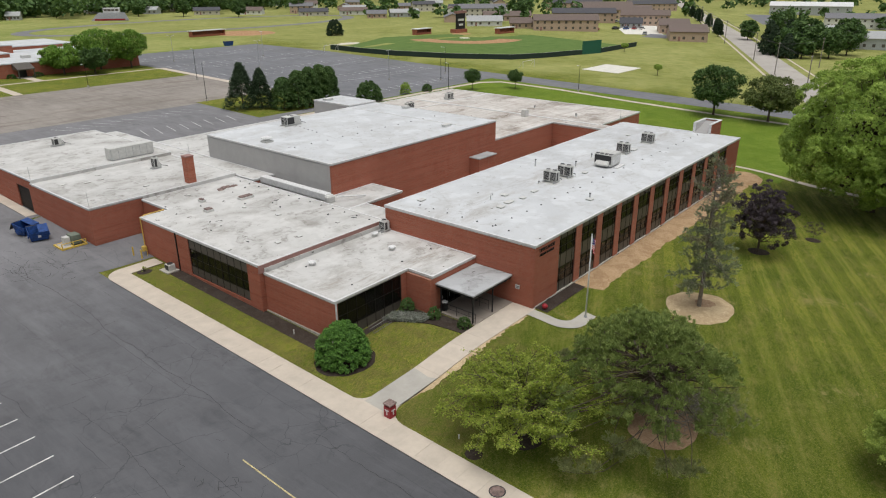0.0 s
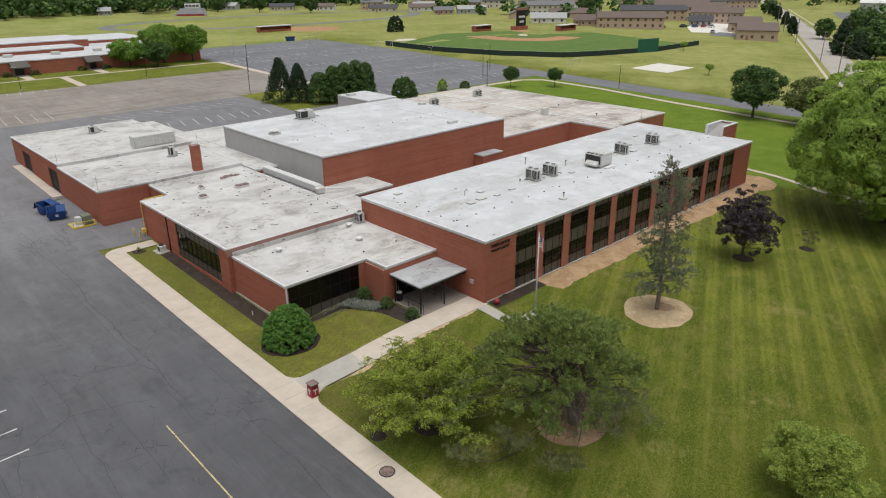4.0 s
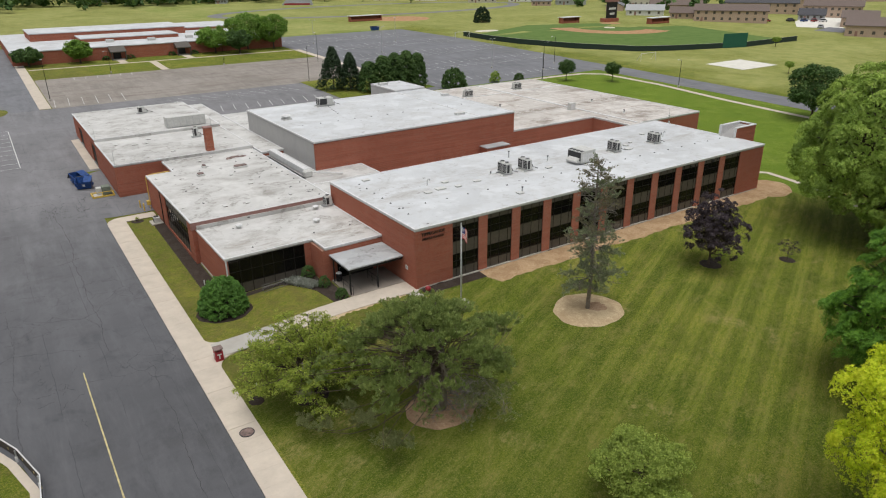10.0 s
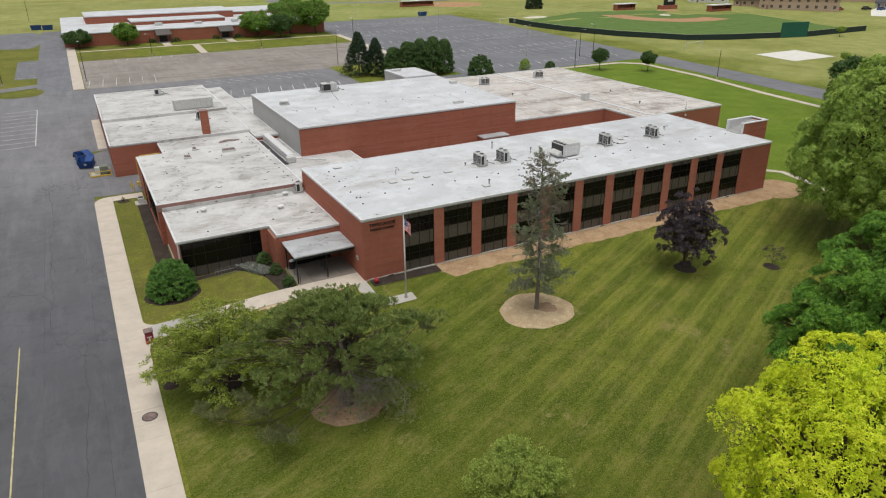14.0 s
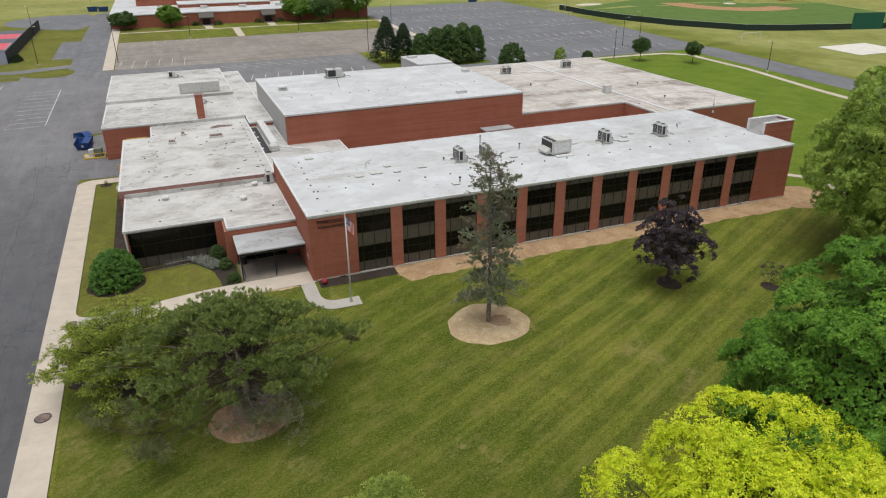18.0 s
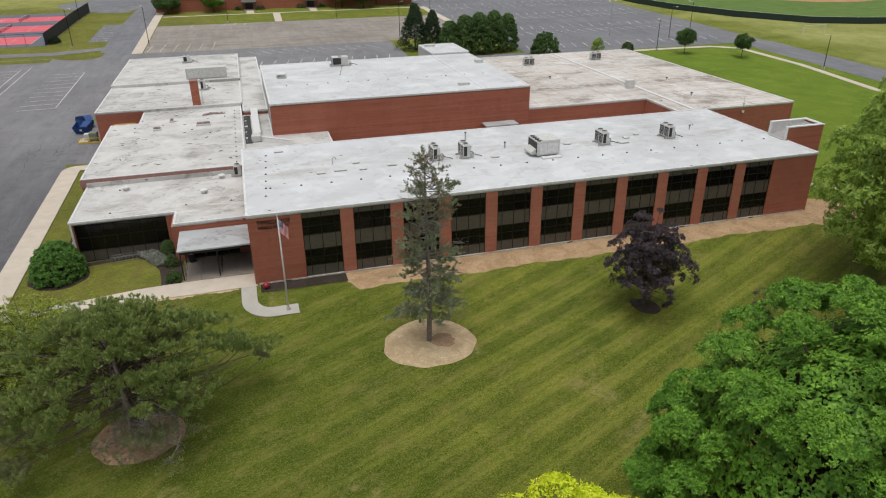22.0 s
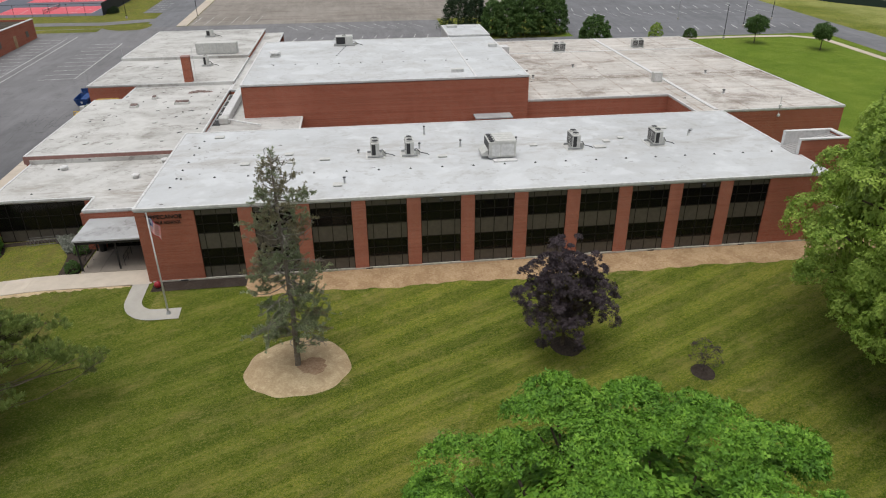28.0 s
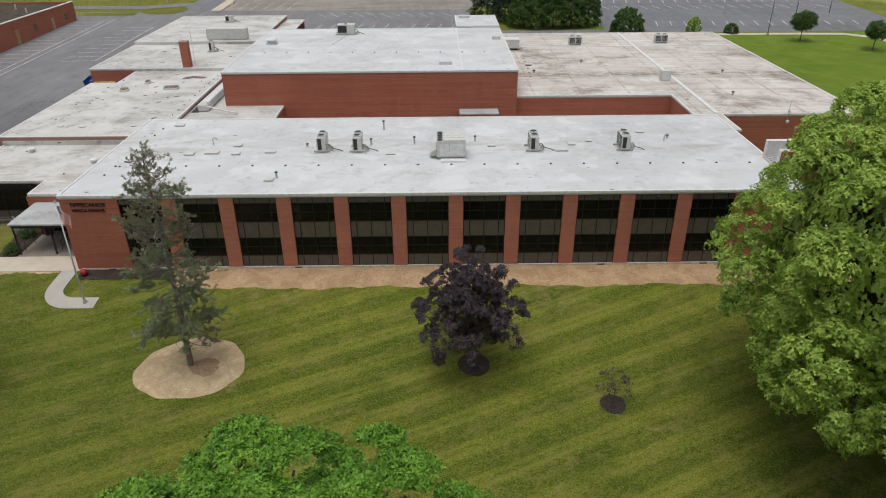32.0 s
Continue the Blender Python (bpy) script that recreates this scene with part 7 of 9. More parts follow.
for k, (x, y, w, d) in enumerate(HOUSES):
    rnd = random.Random(k)
    house(x, y, w, d, 2.9 + (k % 5 == 4) * 2.4, 2.1, rnd.choice((-44, -38, -50, -32, 40)), HOUSE_WALLS[k % 4], HOUSE_ROOFS[(k * 3 + 2) % 4],
          "%s house with a %s gable roof" % (("cream", "white", "tan brick", "grey")[k % 4], ("grey", "brown", "dark", "pale")[(k * 3 + 2) % 4]), floors=1 + (k % 5 == 4))
# x, y, length, depth, eaves height, turn, wall, roof
FLATS = [(287, 164, 34, 12, 5.4, -54, 2, 1), (351, 268, 32, 13, 5.8, -46, 0, 0), (347, 186, 38, 12, 5.6, -57, 2, 2), (392, 186, 44, 13, 5.8, -57, 2, 1), (357, 150, 28, 14, 5.8, -64, 2, 1), (330, 146, 12, 7, 2.8, -64, 3, 2),
         (290, 98, 17, 26, 4.2, -64, 2, 1), (283, 215, 20, 9, 2.8, -52, 1, 3), (282, 188, 14, 9, 2.9, -54, 2, 1), (322, 118, 15, 24, 4.2, -64, 2, 1), (470, 262, 44, 13, 5.8, -40, 2, 2), (440, 222, 44, 13, 5.8, -50, 2, 1),
         (556, 105, 56, 22, 6.5, -77, 3, 4), (440, 52, 34, 14, 5.6, -74, 1, 0), (312, 30, 33, 14, 4.5, -70, 3, 3), (345, 56, 26, 12, 3.6, -70, 3, 3), (500, 210, 40, 13, 5.6, -40, 2, 2), (330, 232, 30, 11, 3.0, -48, 2, 1)]
for k, (x, y, w, d, h, yaw, wm, rm) in enumerate(FLATS):
    house(x, y, w, d, h, 2.6, yaw, HOUSE_WALLS[wm], HOUSE_ROOFS[rm], "long %s block with a %s roof" % ("two-storey" if h > 5 else "single-storey", ("grey", "brown", "dark", "pale", "white metal")[rm]), "apartment_block", 9 if w > 20 else 4, 2 if h > 5 else 1)

# woods and garden trees in the distance
rng = np.random.default_rng(5)
cs, rs = [], []
for k in range(1750):
    u = rng.random()
    if k < 400:
        x, y = rng.uniform(-260, 420), rng.uniform(462, 760)
    elif k < 560:
        x, y = rng.uniform(300, 760), rng.uniform(215, 560)
    else:
        x, y = rng.uniform(420, 1100), rng.uniform(-260, 200)
    if abs((y - 3) - (x - 160) * 0.4648) < 14 or (150 < x < 215 and 420 < y < 452):
        continue
    h = rng.uniform(6, 15)
    if k >= 760:
        x, y, h = rng.uniform(40, 330), rng.uniform(480, 570), rng.uniform(10, 17)
        if k >= 1150:
            x, y = rng.uniform(-220, 520), rng.uniform(500, 720)
        elif rng.random() < 0.3:
            x, y = rng.uniform(640, 1100), rng.uniform(-100, 420)
    for q in range(9):
        d = unit(rng, 1)[0]
        cs.append((x + d[0] * h * 0.36, y + d[1] * h * 0.36, gz(x, y) + h * 0.55 + d[2] * h * 0.34))
        rs.append(h * 0.26)
p, o = clumps_to_leaves(rng, np.array(cs), np.array(rs), 6, 0.9)
woods = leaf_cloud("far_woods", p, o, 2.5, LEAF_FAR, None, rng, 1.3)
tagged(woods, "dark green garden trees and woods in the distance", "woods", kind="stuff")
for k, (x, y) in enumerate(((153, 477), (169, 553), (219, 430), (259, 447), (199, 455), (273, 432), (345, 228), (416, 246), (262, 45), (268, 36), (280, 43), (292, 36), (258, 28), (300, 30), (250, 36), (255, 44), (275, 25), (330, 66), (310, 75), (240, 395), (300, 405), (92, 520), (40, 540))):
    h = 8 + (k * 37 % 7)
    broad_tree("garden_tree", x, y, h, h * 0.48, h * 0.1, LEAF_FAR, 90, 24, 0.7, "dark green garden tree in the distance", 200 + k, clump=h * 0.11, trunk=0.3)
for k, (x, y) in enumerate(((441, 153), (418, 140.5), (405, 134), (366, 114.5), (316, 91.5), (332, 98), (480, 172), (500, 181))):
    conifer("column_tree", x, y, 7.5, 1.9, LEAF_CEDAR, "dark columnar street tree", 240 + k, 14, 0.5, 10, "street trees", power=0.35, low=0.8)


for k, (x, y, h) in enumerate(((254, 48, 11), (262, 52, 12.5), (272, 47, 10), (247, 41, 9), (284, 50, 12), (296, 44, 10), (266, 40, 9.5), (306, 52, 11.5))):
    conifer("garden_spruce", x, y, h, 3.0 + h * 0.1, LEAF_CEDAR, "dark pointed spruce across the street", 260 + k, 20, 0.4, 16, "spruces across the street")


# ---- poles ----
def utility_pole(x, y, h, label):
    z = gz(x, y)
    ob = thing("utility_pole", x, y, z, label, "pole", "utility poles")
    part("pole", Shape().tube([(x, y, z - 0.5), (x, y, z + h)], [0.17, 0.1], 8), BARK_GREY, ob)
    for dz in (0.6, 1.7):
        part("crossarm", Shape().box(x - 1.2, x + 1.2, y - 0.06, y + 0.06, z + h - dz - 0.06, z + h - dz + 0.06), BARK_GREY, ob)
    for dx in (-1.1, -0.4, 0.4, 1.1):
        part("insulator", Shape().cyl(x + dx, y, z + h - 0.54, z + h - 0.36, 0.05, 6), UNIT_GREY, ob)
    return ob


def lamp_post(x, y, h, turn, label, double=False):
    z = gz(x, y)
    ob = thing("street_lamp", x, y, z, label, "street lamp", "car park lamps")
    part("base", Shape().cyl(x, y, z - 0.2, z + 0.5, 0.25, 10, ch=0.03), CONCRETE_GREY, ob)
    part("pole", Shape().tube([(x, y, z + 0.4), (x, y, z + h)], [0.075, 0.05], 8), GALV if double else DARK_METAL, ob)
    for sgn in ((1, -1) if double else (1,)):
        dx, dy = math.cos(turn) * sgn, math.sin(turn) * sgn
        part("arm", Shape().tube([(x, y, z + h - 0.1), (x + dx * 0.4, y + dy * 0.4, z + h + 0.1), (x + dx * 0.9, y + dy * 0.9, z + h + 0.15)], 0.03, 6), GALV, ob)
        part("lamp_head", Shape().box(x + dx * 1.1 - 0.25, x + dx * 1.1 + 0.25, y + dy * 1.1 - 0.14, y + dy * 1.1 + 0.14, z + h + 0.08, z + h + 0.22, 0.04), UNIT_GREY, ob)
    return ob


for x, y in ((283, 77), (230, 48), (196, 31), (225, 24), (330, 101), (390, 128), (450, 156), (165, 14)):
    utility_pole(x, y, 10.5, "weathered wooden utility pole")
wires = Shape()
for (a, b) in (((165, 14), (196, 31)), ((196, 31), (230, 48)), ((230, 48), (283, 77)), ((283, 77), (330, 101)), ((330, 101), (390, 128)), ((390, 128), (450, 156)), ((196, 31), (225, 24))):
    for dx in (-1.1, 0.4, 1.1):
        pts = [(a[0] + (b[0] - a[0]) * u + dx, a[1] + (b[1] - a[1]) * u, gz(a[0], a[1]) * (1 - u) + gz(b[0], b[1]) * u + 9.95 - 3.2 * u * (1 - u)) for u in np.linspace(0, 1, 7)]
        wires.tube(pts, 0.03, 4)
tagged(part("overhead_wires", wires, BLACK_STEEL), "sagging black overhead wires between poles", "wire", kind="stuff")
for k, (x, y, h) in enumerate(((41.3, 122.2, 9.2), (57.8, 153.0, 8.6), (-1.5, 164.2, 6.0), (30.5, 162.0, 6.0), (-20.6, 131.0, 9.5), (108.0, 102.0, 8.0), (97.0, 113.0, 8.5), (97.2, 90.2, 7.0), (119.4, 109.7, 8.0), (85, 160, 8.5), (105, 185, 8.5), (75, 195, 8.5), (-38.5, 134.0, 9.0), (-36.4, 300, 9.0), (-44.5, 180, 9.0), (120, 62, 7.0))):
    lamp_post(x, y, h, 0.6 + k, "tall thin car park lamp post", k in (6, 9, 10, 11))


# ---- parked cars in the distance ----
def car(x, y, yaw, paint, label):
    z = gz(x, y)
    ob = thing("car", x, y, z, label, "car", "parked cars")
    m = pose(x, y, z, 0, 0, yaw)

    def put(nm, s, mat, par=ob):
        s.v = [tuple(m @ Vector(p)) for p in s.v]
        return part(nm, s, mat, par)

    put("body", Shape().box(-2.3, 2.3, -0.9, 0.9, 0.32, 0.95, 0.12), paint)
    cab = Shape().add([(-1.9, -0.82, 0.95), (1.1, -0.82, 0.95), (1.1, 0.82, 0.95), (-1.9, 0.82, 0.95), (-1.5, -0.68, 1.6), (0.5, -0.68, 1.6), (0.5, 0.68, 1.6), (-1.5, 0.68, 1.6)],
                      [(4, 5, 6, 7), (0, 1, 5, 4), (1, 2, 6, 5), (2, 3, 7, 6), (3, 0, 4, 7)])
    put("cabin", cab, UNIT_DARK)
    put("roof", Shape().box(-1.52, 0.52, -0.7, 0.7, 1.58, 1.66, 0.03), paint)
    for wx in (-1.45, 1.45):
        for wy in (-0.86, 0.86):
            w = put("wheel", Shape().tube([(wx, wy - 0.1, 0.33), (wx, wy + 0.1, 0.33)], 0.33, 12), BLACK_STEEL)
    return ob


PAINTS = [plain("white_car_paint", (0.6, 0.6, 0.6), 0.3), plain("black_car_paint", (0.015, 0.015, 0.018), 0.25), plain("silver_car_paint", (0.35, 0.36, 0.38), 0.3), plain("red_car_paint", (0.3, 0.03, 0.03), 0.3), plain("blue_car_paint", (0.03, 0.07, 0.2), 0.3)]
for k, (x, y) in enumerate(((301.5, 105.5), (299, 109.0), (296, 122), (322, 140), (318, 143), (325, 137), (313, 147), (360, 170), (366, 168), (350, 240), (345, 243), (372, 150), (404, 160), (300, 152))):
    car(x, y, -30 + (k * 53) % 60, PAINTS[k % 5], "%s car parked by the flats" % ("white", "black", "silver", "red", "blue")[k % 5])
setting("pavement_flats_lot", ribbon([(296, 122), (318, 136), (400, 168)], 20, 0.06, 10), PALE_PAD, "pale concrete yard before the flats", "pavement")
setting("pavement_side_lot", ribbon([(284, 112), (304, 116)], 12, 0.065, 6), ASPHALT_FAR, "grey car park before the flats", "pavement")
for x, y in ((-33, 258.5), (-29, 256.5), (119.5, 228.5)):
    z = gz(x, y)
    dm = thing("blue_dumpster", x, y, z, "blue steel rubbish container in the distance", "dumpster")
    part("body", Shape().add([(x - 1.6, y - 0.8, z), (x + 1.6, y - 0.8, z), (x + 1.6, y + 0.8, z), (x - 1.6, y + 0.8, z), (x - 1.9, y - 1.0, z + 1.7), (x + 1.9, y - 1.0, z + 1.7), (x + 1.9, y + 1.0, z + 1.7), (x - 1.9, y + 1.0, z + 1.7)],
                              [(0, 1, 5, 4), (1, 2, 6, 5), (2, 3, 7, 6), (3, 0, 4, 7), (4, 5, 6, 7), (3, 2, 1, 0)]), BLUE_STEEL, dm)
    part("lid", Shape().box(x - 1.95, x + 1.95, y - 1.05, y + 1.05, z + 1.7, z + 1.82, 0.03), UNIT_DARK, dm)

# ---- things on the roofs ----
RUST = plain("rusty_vent_metal", (0.22, 0.155, 0.14), 0.8, vary=0.4)


def condenser(x, y, z, label="tall light grey twin-fan condenser on a stand", lx=0.8, ly=1.9, h=1.5, group="roof condensers"):
    ob = thing("condenser", x, y, z, label, "air conditioner", group)
    x0, x1, y0, y1 = x - lx / 2, x + lx / 2, y - ly / 2, y + ly / 2
    for yy in (y0 + 0.15, y1 - 0.25):
        part("stand", Shape().box(x0 - 0.35, x1 + 0.35, yy, yy + 0.12, z, z + 0.22, 0.01), GALV, ob)
    part("pad", Shape().box(x0 - 0.5, x1 + 0.5, y0 - 0.1, y1 + 0.1, z - 0.02, z + 0.03), UNIT_GREY, ob)
    body = part("body", Shape().box(x0, x1, y0, y1, z + 0.22, z + h, 0.03), UNIT_GREY, ob)
    n = max(1, round(ly / 0.95))
    for i in range(n):
        a, b = y0 + ly * i / n + 0.07, y0 + ly * (i + 1) / n - 0.07
        part("coil", Shape().box(x0 - 0.012, x0 - 0.002, a, b, z + 0.32, z + h - 0.12), UNIT_DARK, body, "dark coil grille")
        g = Shape()
        for q in range(7):
            zz = z + 0.38 + q * (h - 0.55) / 7
            g.box(x0 - 0.03, x0 - 0.012, a, b, zz, zz + 0.02)
        part("louvre", g, UNIT_GREY, body)
        part("fan_ring", Shape().cyl(x, (a + b) / 2, z + h, z + h + 0.13, min(lx, (b - a)) * 0.46, 20), UNIT_GREY, body)
        part("fan_guard", Shape().cyl(x, (a + b) / 2, z + h + 0.131, z + h + 0.145, min(lx, (b - a)) * 0.36, 16), UNIT_DARK, body)
    part("coil", Shape().box(x0 + 0.08, x0 + lx * 0.55, y0 - 0.012, y0 - 0.002, z + 0.34, z + h - 0.12), UNIT_DARK, body, "dark coil grille")
    part("pipe", Shape().tube([(x1, y0 + 0.3, z + 0.7), (x1 + 0.3, y0 + 0.3, z + 0.75), (x1 + 0.55, y0 + 0.45, z + 0.35), (x1 + 1.3, y0 + 0.5, z + 0.12), (x1 + 1.5, y0 + 0.5, z)], 0.04, 6), UNIT_DARK, ob, "black insulated pipe")
    part("service_box", Shape().box(x1 + 0.25, x1 + 0.6, y0 + 0.6, y0 + 0.8, z, z + 0.5, 0.01), UNIT_GREY, ob)
    return ob


ZR = H2 + 0.002
for x, y in ((19.8, 10.3), (23.1, 10.2), (39.4, 10.0), (47.8, 10.0)):
    condenser(x, y, ZR)


def rooftop_unit(x0, x1, y0, y1, z, h):
    ob = thing("rooftop_unit", (x0 + x1) / 2, (y0 + y1) / 2, z, "large pale rooftop air handler with sloped lids", "air handler")
    part("kerb", Shape().box(x0 + 0.2, x1 - 0.2, y0 + 0.2, y1 - 0.2, z - 0.02, z + 0.25), GALV, ob)
    body = part("body", Shape().box(x0, x1, y0, y1, z + 0.25, z + h, 0.03), UNIT_GREY, ob)
    for k in range(4):
        a = y0 + (y1 - y0) * k / 4 + 0.02
        part("lid", Shape().box(x0 + 0.62, x1 + 0.04, a, a + (y1 - y0) / 4 - 0.05, z + h, z + h + 0.1, 0.03), UNIT_GREY, body, "pale ribbed lid")
        part("fan_opening", Shape().cyl(x0 + 0.32, a + 0.3, z + h, z + h + 0.06, 0.25, 14), UNIT_DARK, body)
    part("coil", Shape().box(x0 - 0.012, x0 - 0.002, y0 + 0.1, y1 - 0.1, z + 0.5, z + h - 0.12), UNIT_DARK, body, "dark coil grille")
    part("hood", Shape().prism([(x0 - 0.6, y0 + 0.3), (x0 - 0.02, y0 + 0.3), (x0 - 0.02, y1 - 0.4), (x0 - 0.6, y1 - 0.4)], z + 0.3, lambda x, y: z + 0.5 + (x - x0 + 0.6) * 0.7), UNIT_GREY, body)
    part("panel", Shape().box(x0 + 0.3, x0 + 1.1, y0 - 0.015, y0 - 0.003, z + 0.4, z + h - 0.25), FASCIA, body)
    part("panel", Shape().box(x0 + 1.2, x1 - 0.2, y0 - 0.015, y0 - 0.003, z + 0.4, z + h - 0.25), FASCIA, body)
    part("tray", Shape().box(x0 + 0.4, x1, y0 - 0.75, y0 - 0.1, z, z + 0.16, 0.02), FASCIA, ob)
    return ob


rooftop_unit(30.4, 33.0, 7.4, 10.0, ZR, 1.75)


def vent_pipe(x, y, z, h=0.6, r=0.09, cap=True, mat=GALV):
    ob = thing("vent_pipe", x, y, z, "short grey roof vent pipe", "vent", "roof vents")
    part("pipe", Shape().cyl(x, y, z - 0.02, z + h, r, 10), mat, ob)
    part("flashing", Shape().cyl(x, y, z - 0.01, z + 0.08, r * 2.4, 12, r * 1.2), UNIT_GREY, ob)
    if cap:
        part("cap", Shape().cyl(x, y, z + h, z + h + 0.08, r * 1.5, 10, ch=0.02), UNIT_DARK, ob)
    return ob


def gooseneck(x, y, z):
    ob = thing("gooseneck_pipe", x, y, z, "bent grey gooseneck roof pipe", "vent", "roof vents")
    part("pipe", Shape().tube([(x, y, z - 0.02), (x, y, z + 0.55), (x + 0.08, y, z + 0.7), (x + 0.25, y, z + 0.74), (x + 0.38, y, z + 0.66), (x + 0.4, y, z + 0.5)], 0.05, 8), GALV, ob)
    part("flashing", Shape().cyl(x, y, z - 0.01, z + 0.07, 0.16, 10, 0.08), UNIT_GREY, ob)


def hatch(x, y, z, w, d, h, mat=UNIT_GREY, label="low square grey roof curb"):
    ob = thing("roof_curb", x, y, z, label, "roof curb", "roof curbs")
    part("curb", Shape().box(x - w / 2, x + w / 2, y - d / 2, y + d / 2, z - 0.02, z + h, 0.02), mat, ob)
    part("lid", Shape().box(x - w / 2 - 0.05, x + w / 2 + 0.05, y - d / 2 - 0.05, y + d / 2 + 0.05, z + h, z + h + 0.05, 0.02), UNIT_GREY, ob)


for x, y, h in ((25.1, 16.0, 0.9), (24.2, 11.5, 0.6), (34.1, 12.3, 0.5), (28.3, 11.6, 0.7), (52.7, 12.6, 0.3), (16.9, 3.3, 0.55), (18.2, 11.1, 0.3)):
    vent_pipe(x, y, ZR, h)
for x, y in ((9.1, 11.9), (52.2, 11.9)):
    gooseneck(x, y, ZR)
for x, y, w, d in ((11.5, 11.6, 0.7, 0.6), (7.6, 9.4, 0.8, 0.7), (9.6, 9.7, 1.2, 0.7), (11.9, 9.3, 0.7, 0.5), (16.3, 3.0, 0.7, 0.7), (42.0, 9.6, 1.1, 0.7), (43.2, 11.2, 0.6, 0.6), (50.6, 14.6, 0.7, 0.5), (26.2, 9.0, 0.8, 0.5), (35.6, 11.0, 0.7, 0.5), (3.9, 18.0, 0.9, 0.6), (15.0, 9.7, 0.9, 0.5), (45.0, 12.0, 0.5, 0.4)):
    hatch(x, y, ZR, w, d, 0.1)
dark_cap = make("anchor_cap", Shape().cyl(0, 0, 0, 0.05, 0.13, 8, 0.09).cyl(0, 0, 0.05, 0.1, 0.05, 6), UNIT_DARK)


def anchor(x, y, z):
    ob = new("roof_anchor", dark_cap)
    ob.location = (x, y, z - 0.005)
    tagged(ob, "small dark round cap on the white roof", "roof cap", "roof caps")


for k in range(20):
    anchor(2.4 + 2.93 * k, 6.4 - 0.02 * k, ZR)
for k in range(7):
    anchor(1.9 + 0.1 * k, 4.4 + 2.1 * k, ZR)
rnd = random.Random(44)
for k in range(11):
    anchor(7.0 + 3.0 * k, 44.6 - 0.05 * k, HG)
for k in range(6):
    anchor(15.6 + 0.25 * k, 50.0 + 1.3 * k, HG)
for k in range(13):
    anchor(-0.75, 22.0 + 2.1 * k, HM)
for k in range(7):
    anchor(43.5 + 0.08 * k, 44 + 2.3 * k, HN)
for k in range(8):
    anchor(rnd.uniform(-16, -2), rnd.uniform(33, 49), HM)
for k in range(4):
    anchor(rnd.uniform(-14, -1), rnd.uniform(11, 20), HA)

# sports hall roof
cu = condenser(16.7, 57.6, HG, "large grey condenser with dark grilles on the hall roof", 2.6, 1.6, 1.5)
for x, y in ((6.7, 50.6),):
    ob = thing("roof_ventilator", x, y, HG, "round white mushroom roof ventilator", "vent")
    part("base", Shape().box(x - 0.7, x + 0.7, y - 0.7, y + 0.7, HG - 0.02, HG + 0.25, 0.02), UNIT_GREY, ob)
    part("drum", Shape().cyl(x, y, HG + 0.25, HG + 0.6, 0.55, 20), UNIT_GREY, ob)
    part("hood", Shape().tube([(x, y, HG + 0.55), (x, y, HG + 0.7), (x, y, HG + 0.85)], [0.85, 0.8, 0.35], 20), FASCIA, ob)
for x, y, w, d, h in ((31.6, 37.0, 1.6, 0.8, 0.35), (39.3, 53.0, 1.2, 1.0, 0.4), (35.2, 69.5, 1.8, 1.1, 0.35)):
    hatch(x, y, HG + (0.32 if y > 62 else 0), w, d, h, FASCIA, "low white roof vent box")
part("roof_seam", Shape().box(33.5, 33.75, 33.9, 61.9, HG + 0.002, HG + 0.05), FASCIA, school, "raised white roof seam")
# small porch roof on the hall's court side
part("wall", Shape().box(33.4, 38.0, 31.7, 33.64, 0.1, 3.55), BRICK, school)
part("roof", Shape().box(33.25, 38.15, 31.55, 33.645, 3.55, 3.72, 0.03), ROOF_GREY, school, "flat roof of the hall's rear porch")

# rear wing roof
for x, y in ((53.4, 65.0), (68.0, 66.2)):
    cu = condenser(x, y, HN, "wide grey condenser with two dark grilles", 0.9, 2.1, 1.35, "rear roof condensers")
    cu.matrix_basis = Matrix.Translation((x, y, HN)) @ pose(0, 0, 0, 0, 0, 90)
ob = thing("white_roof_unit", 42.6, 62.2, HN, "boxy white air handler beside the hall", "air handler")
part("body", Shape().box(41.2, 43.8, 61.2, 63.2, HN + 0.3, HN + 1.7, 0.04), FASCIA, ob)
part("duct", Shape().box(40.9, 42.0, 60.2, 61.2, HN + 0.2, HN + 1.2, 0.03), UNIT_GREY, ob)
for dx in (41.4, 43.5):
    part("leg", Shape().box(dx, dx + 0.12, 61.4, 63.0, HN - 0.01, HN + 0.3), GALV, ob)
ob = thing("roof_cabinet", 61.4, 41.4, HN, "upright pale green-grey roof cabinet", "cabinet")
part("body", Shape().box(60.7, 62.0, 41.0, 41.9, HN - 0.01, HN + 1.35, 0.03), UNIT_GREY, ob)
part("panel", Shape().box(60.8, 61.9, 40.985, 40.998, HN + 0.15, HN + 1.2), FASCIA, ob)
for x, y, h in ((67.5, 33.5, 0.5), (44.2, 46.0, 0.4), (70.5, 45.0, 0.4), (52, 52, 0.4)):
    vent_pipe(x, y, HN, h, 0.14)
hatch(44.0, 50.8, HN, 0.9, 0.7, 0.2, RUST, "rusty low roof curb")

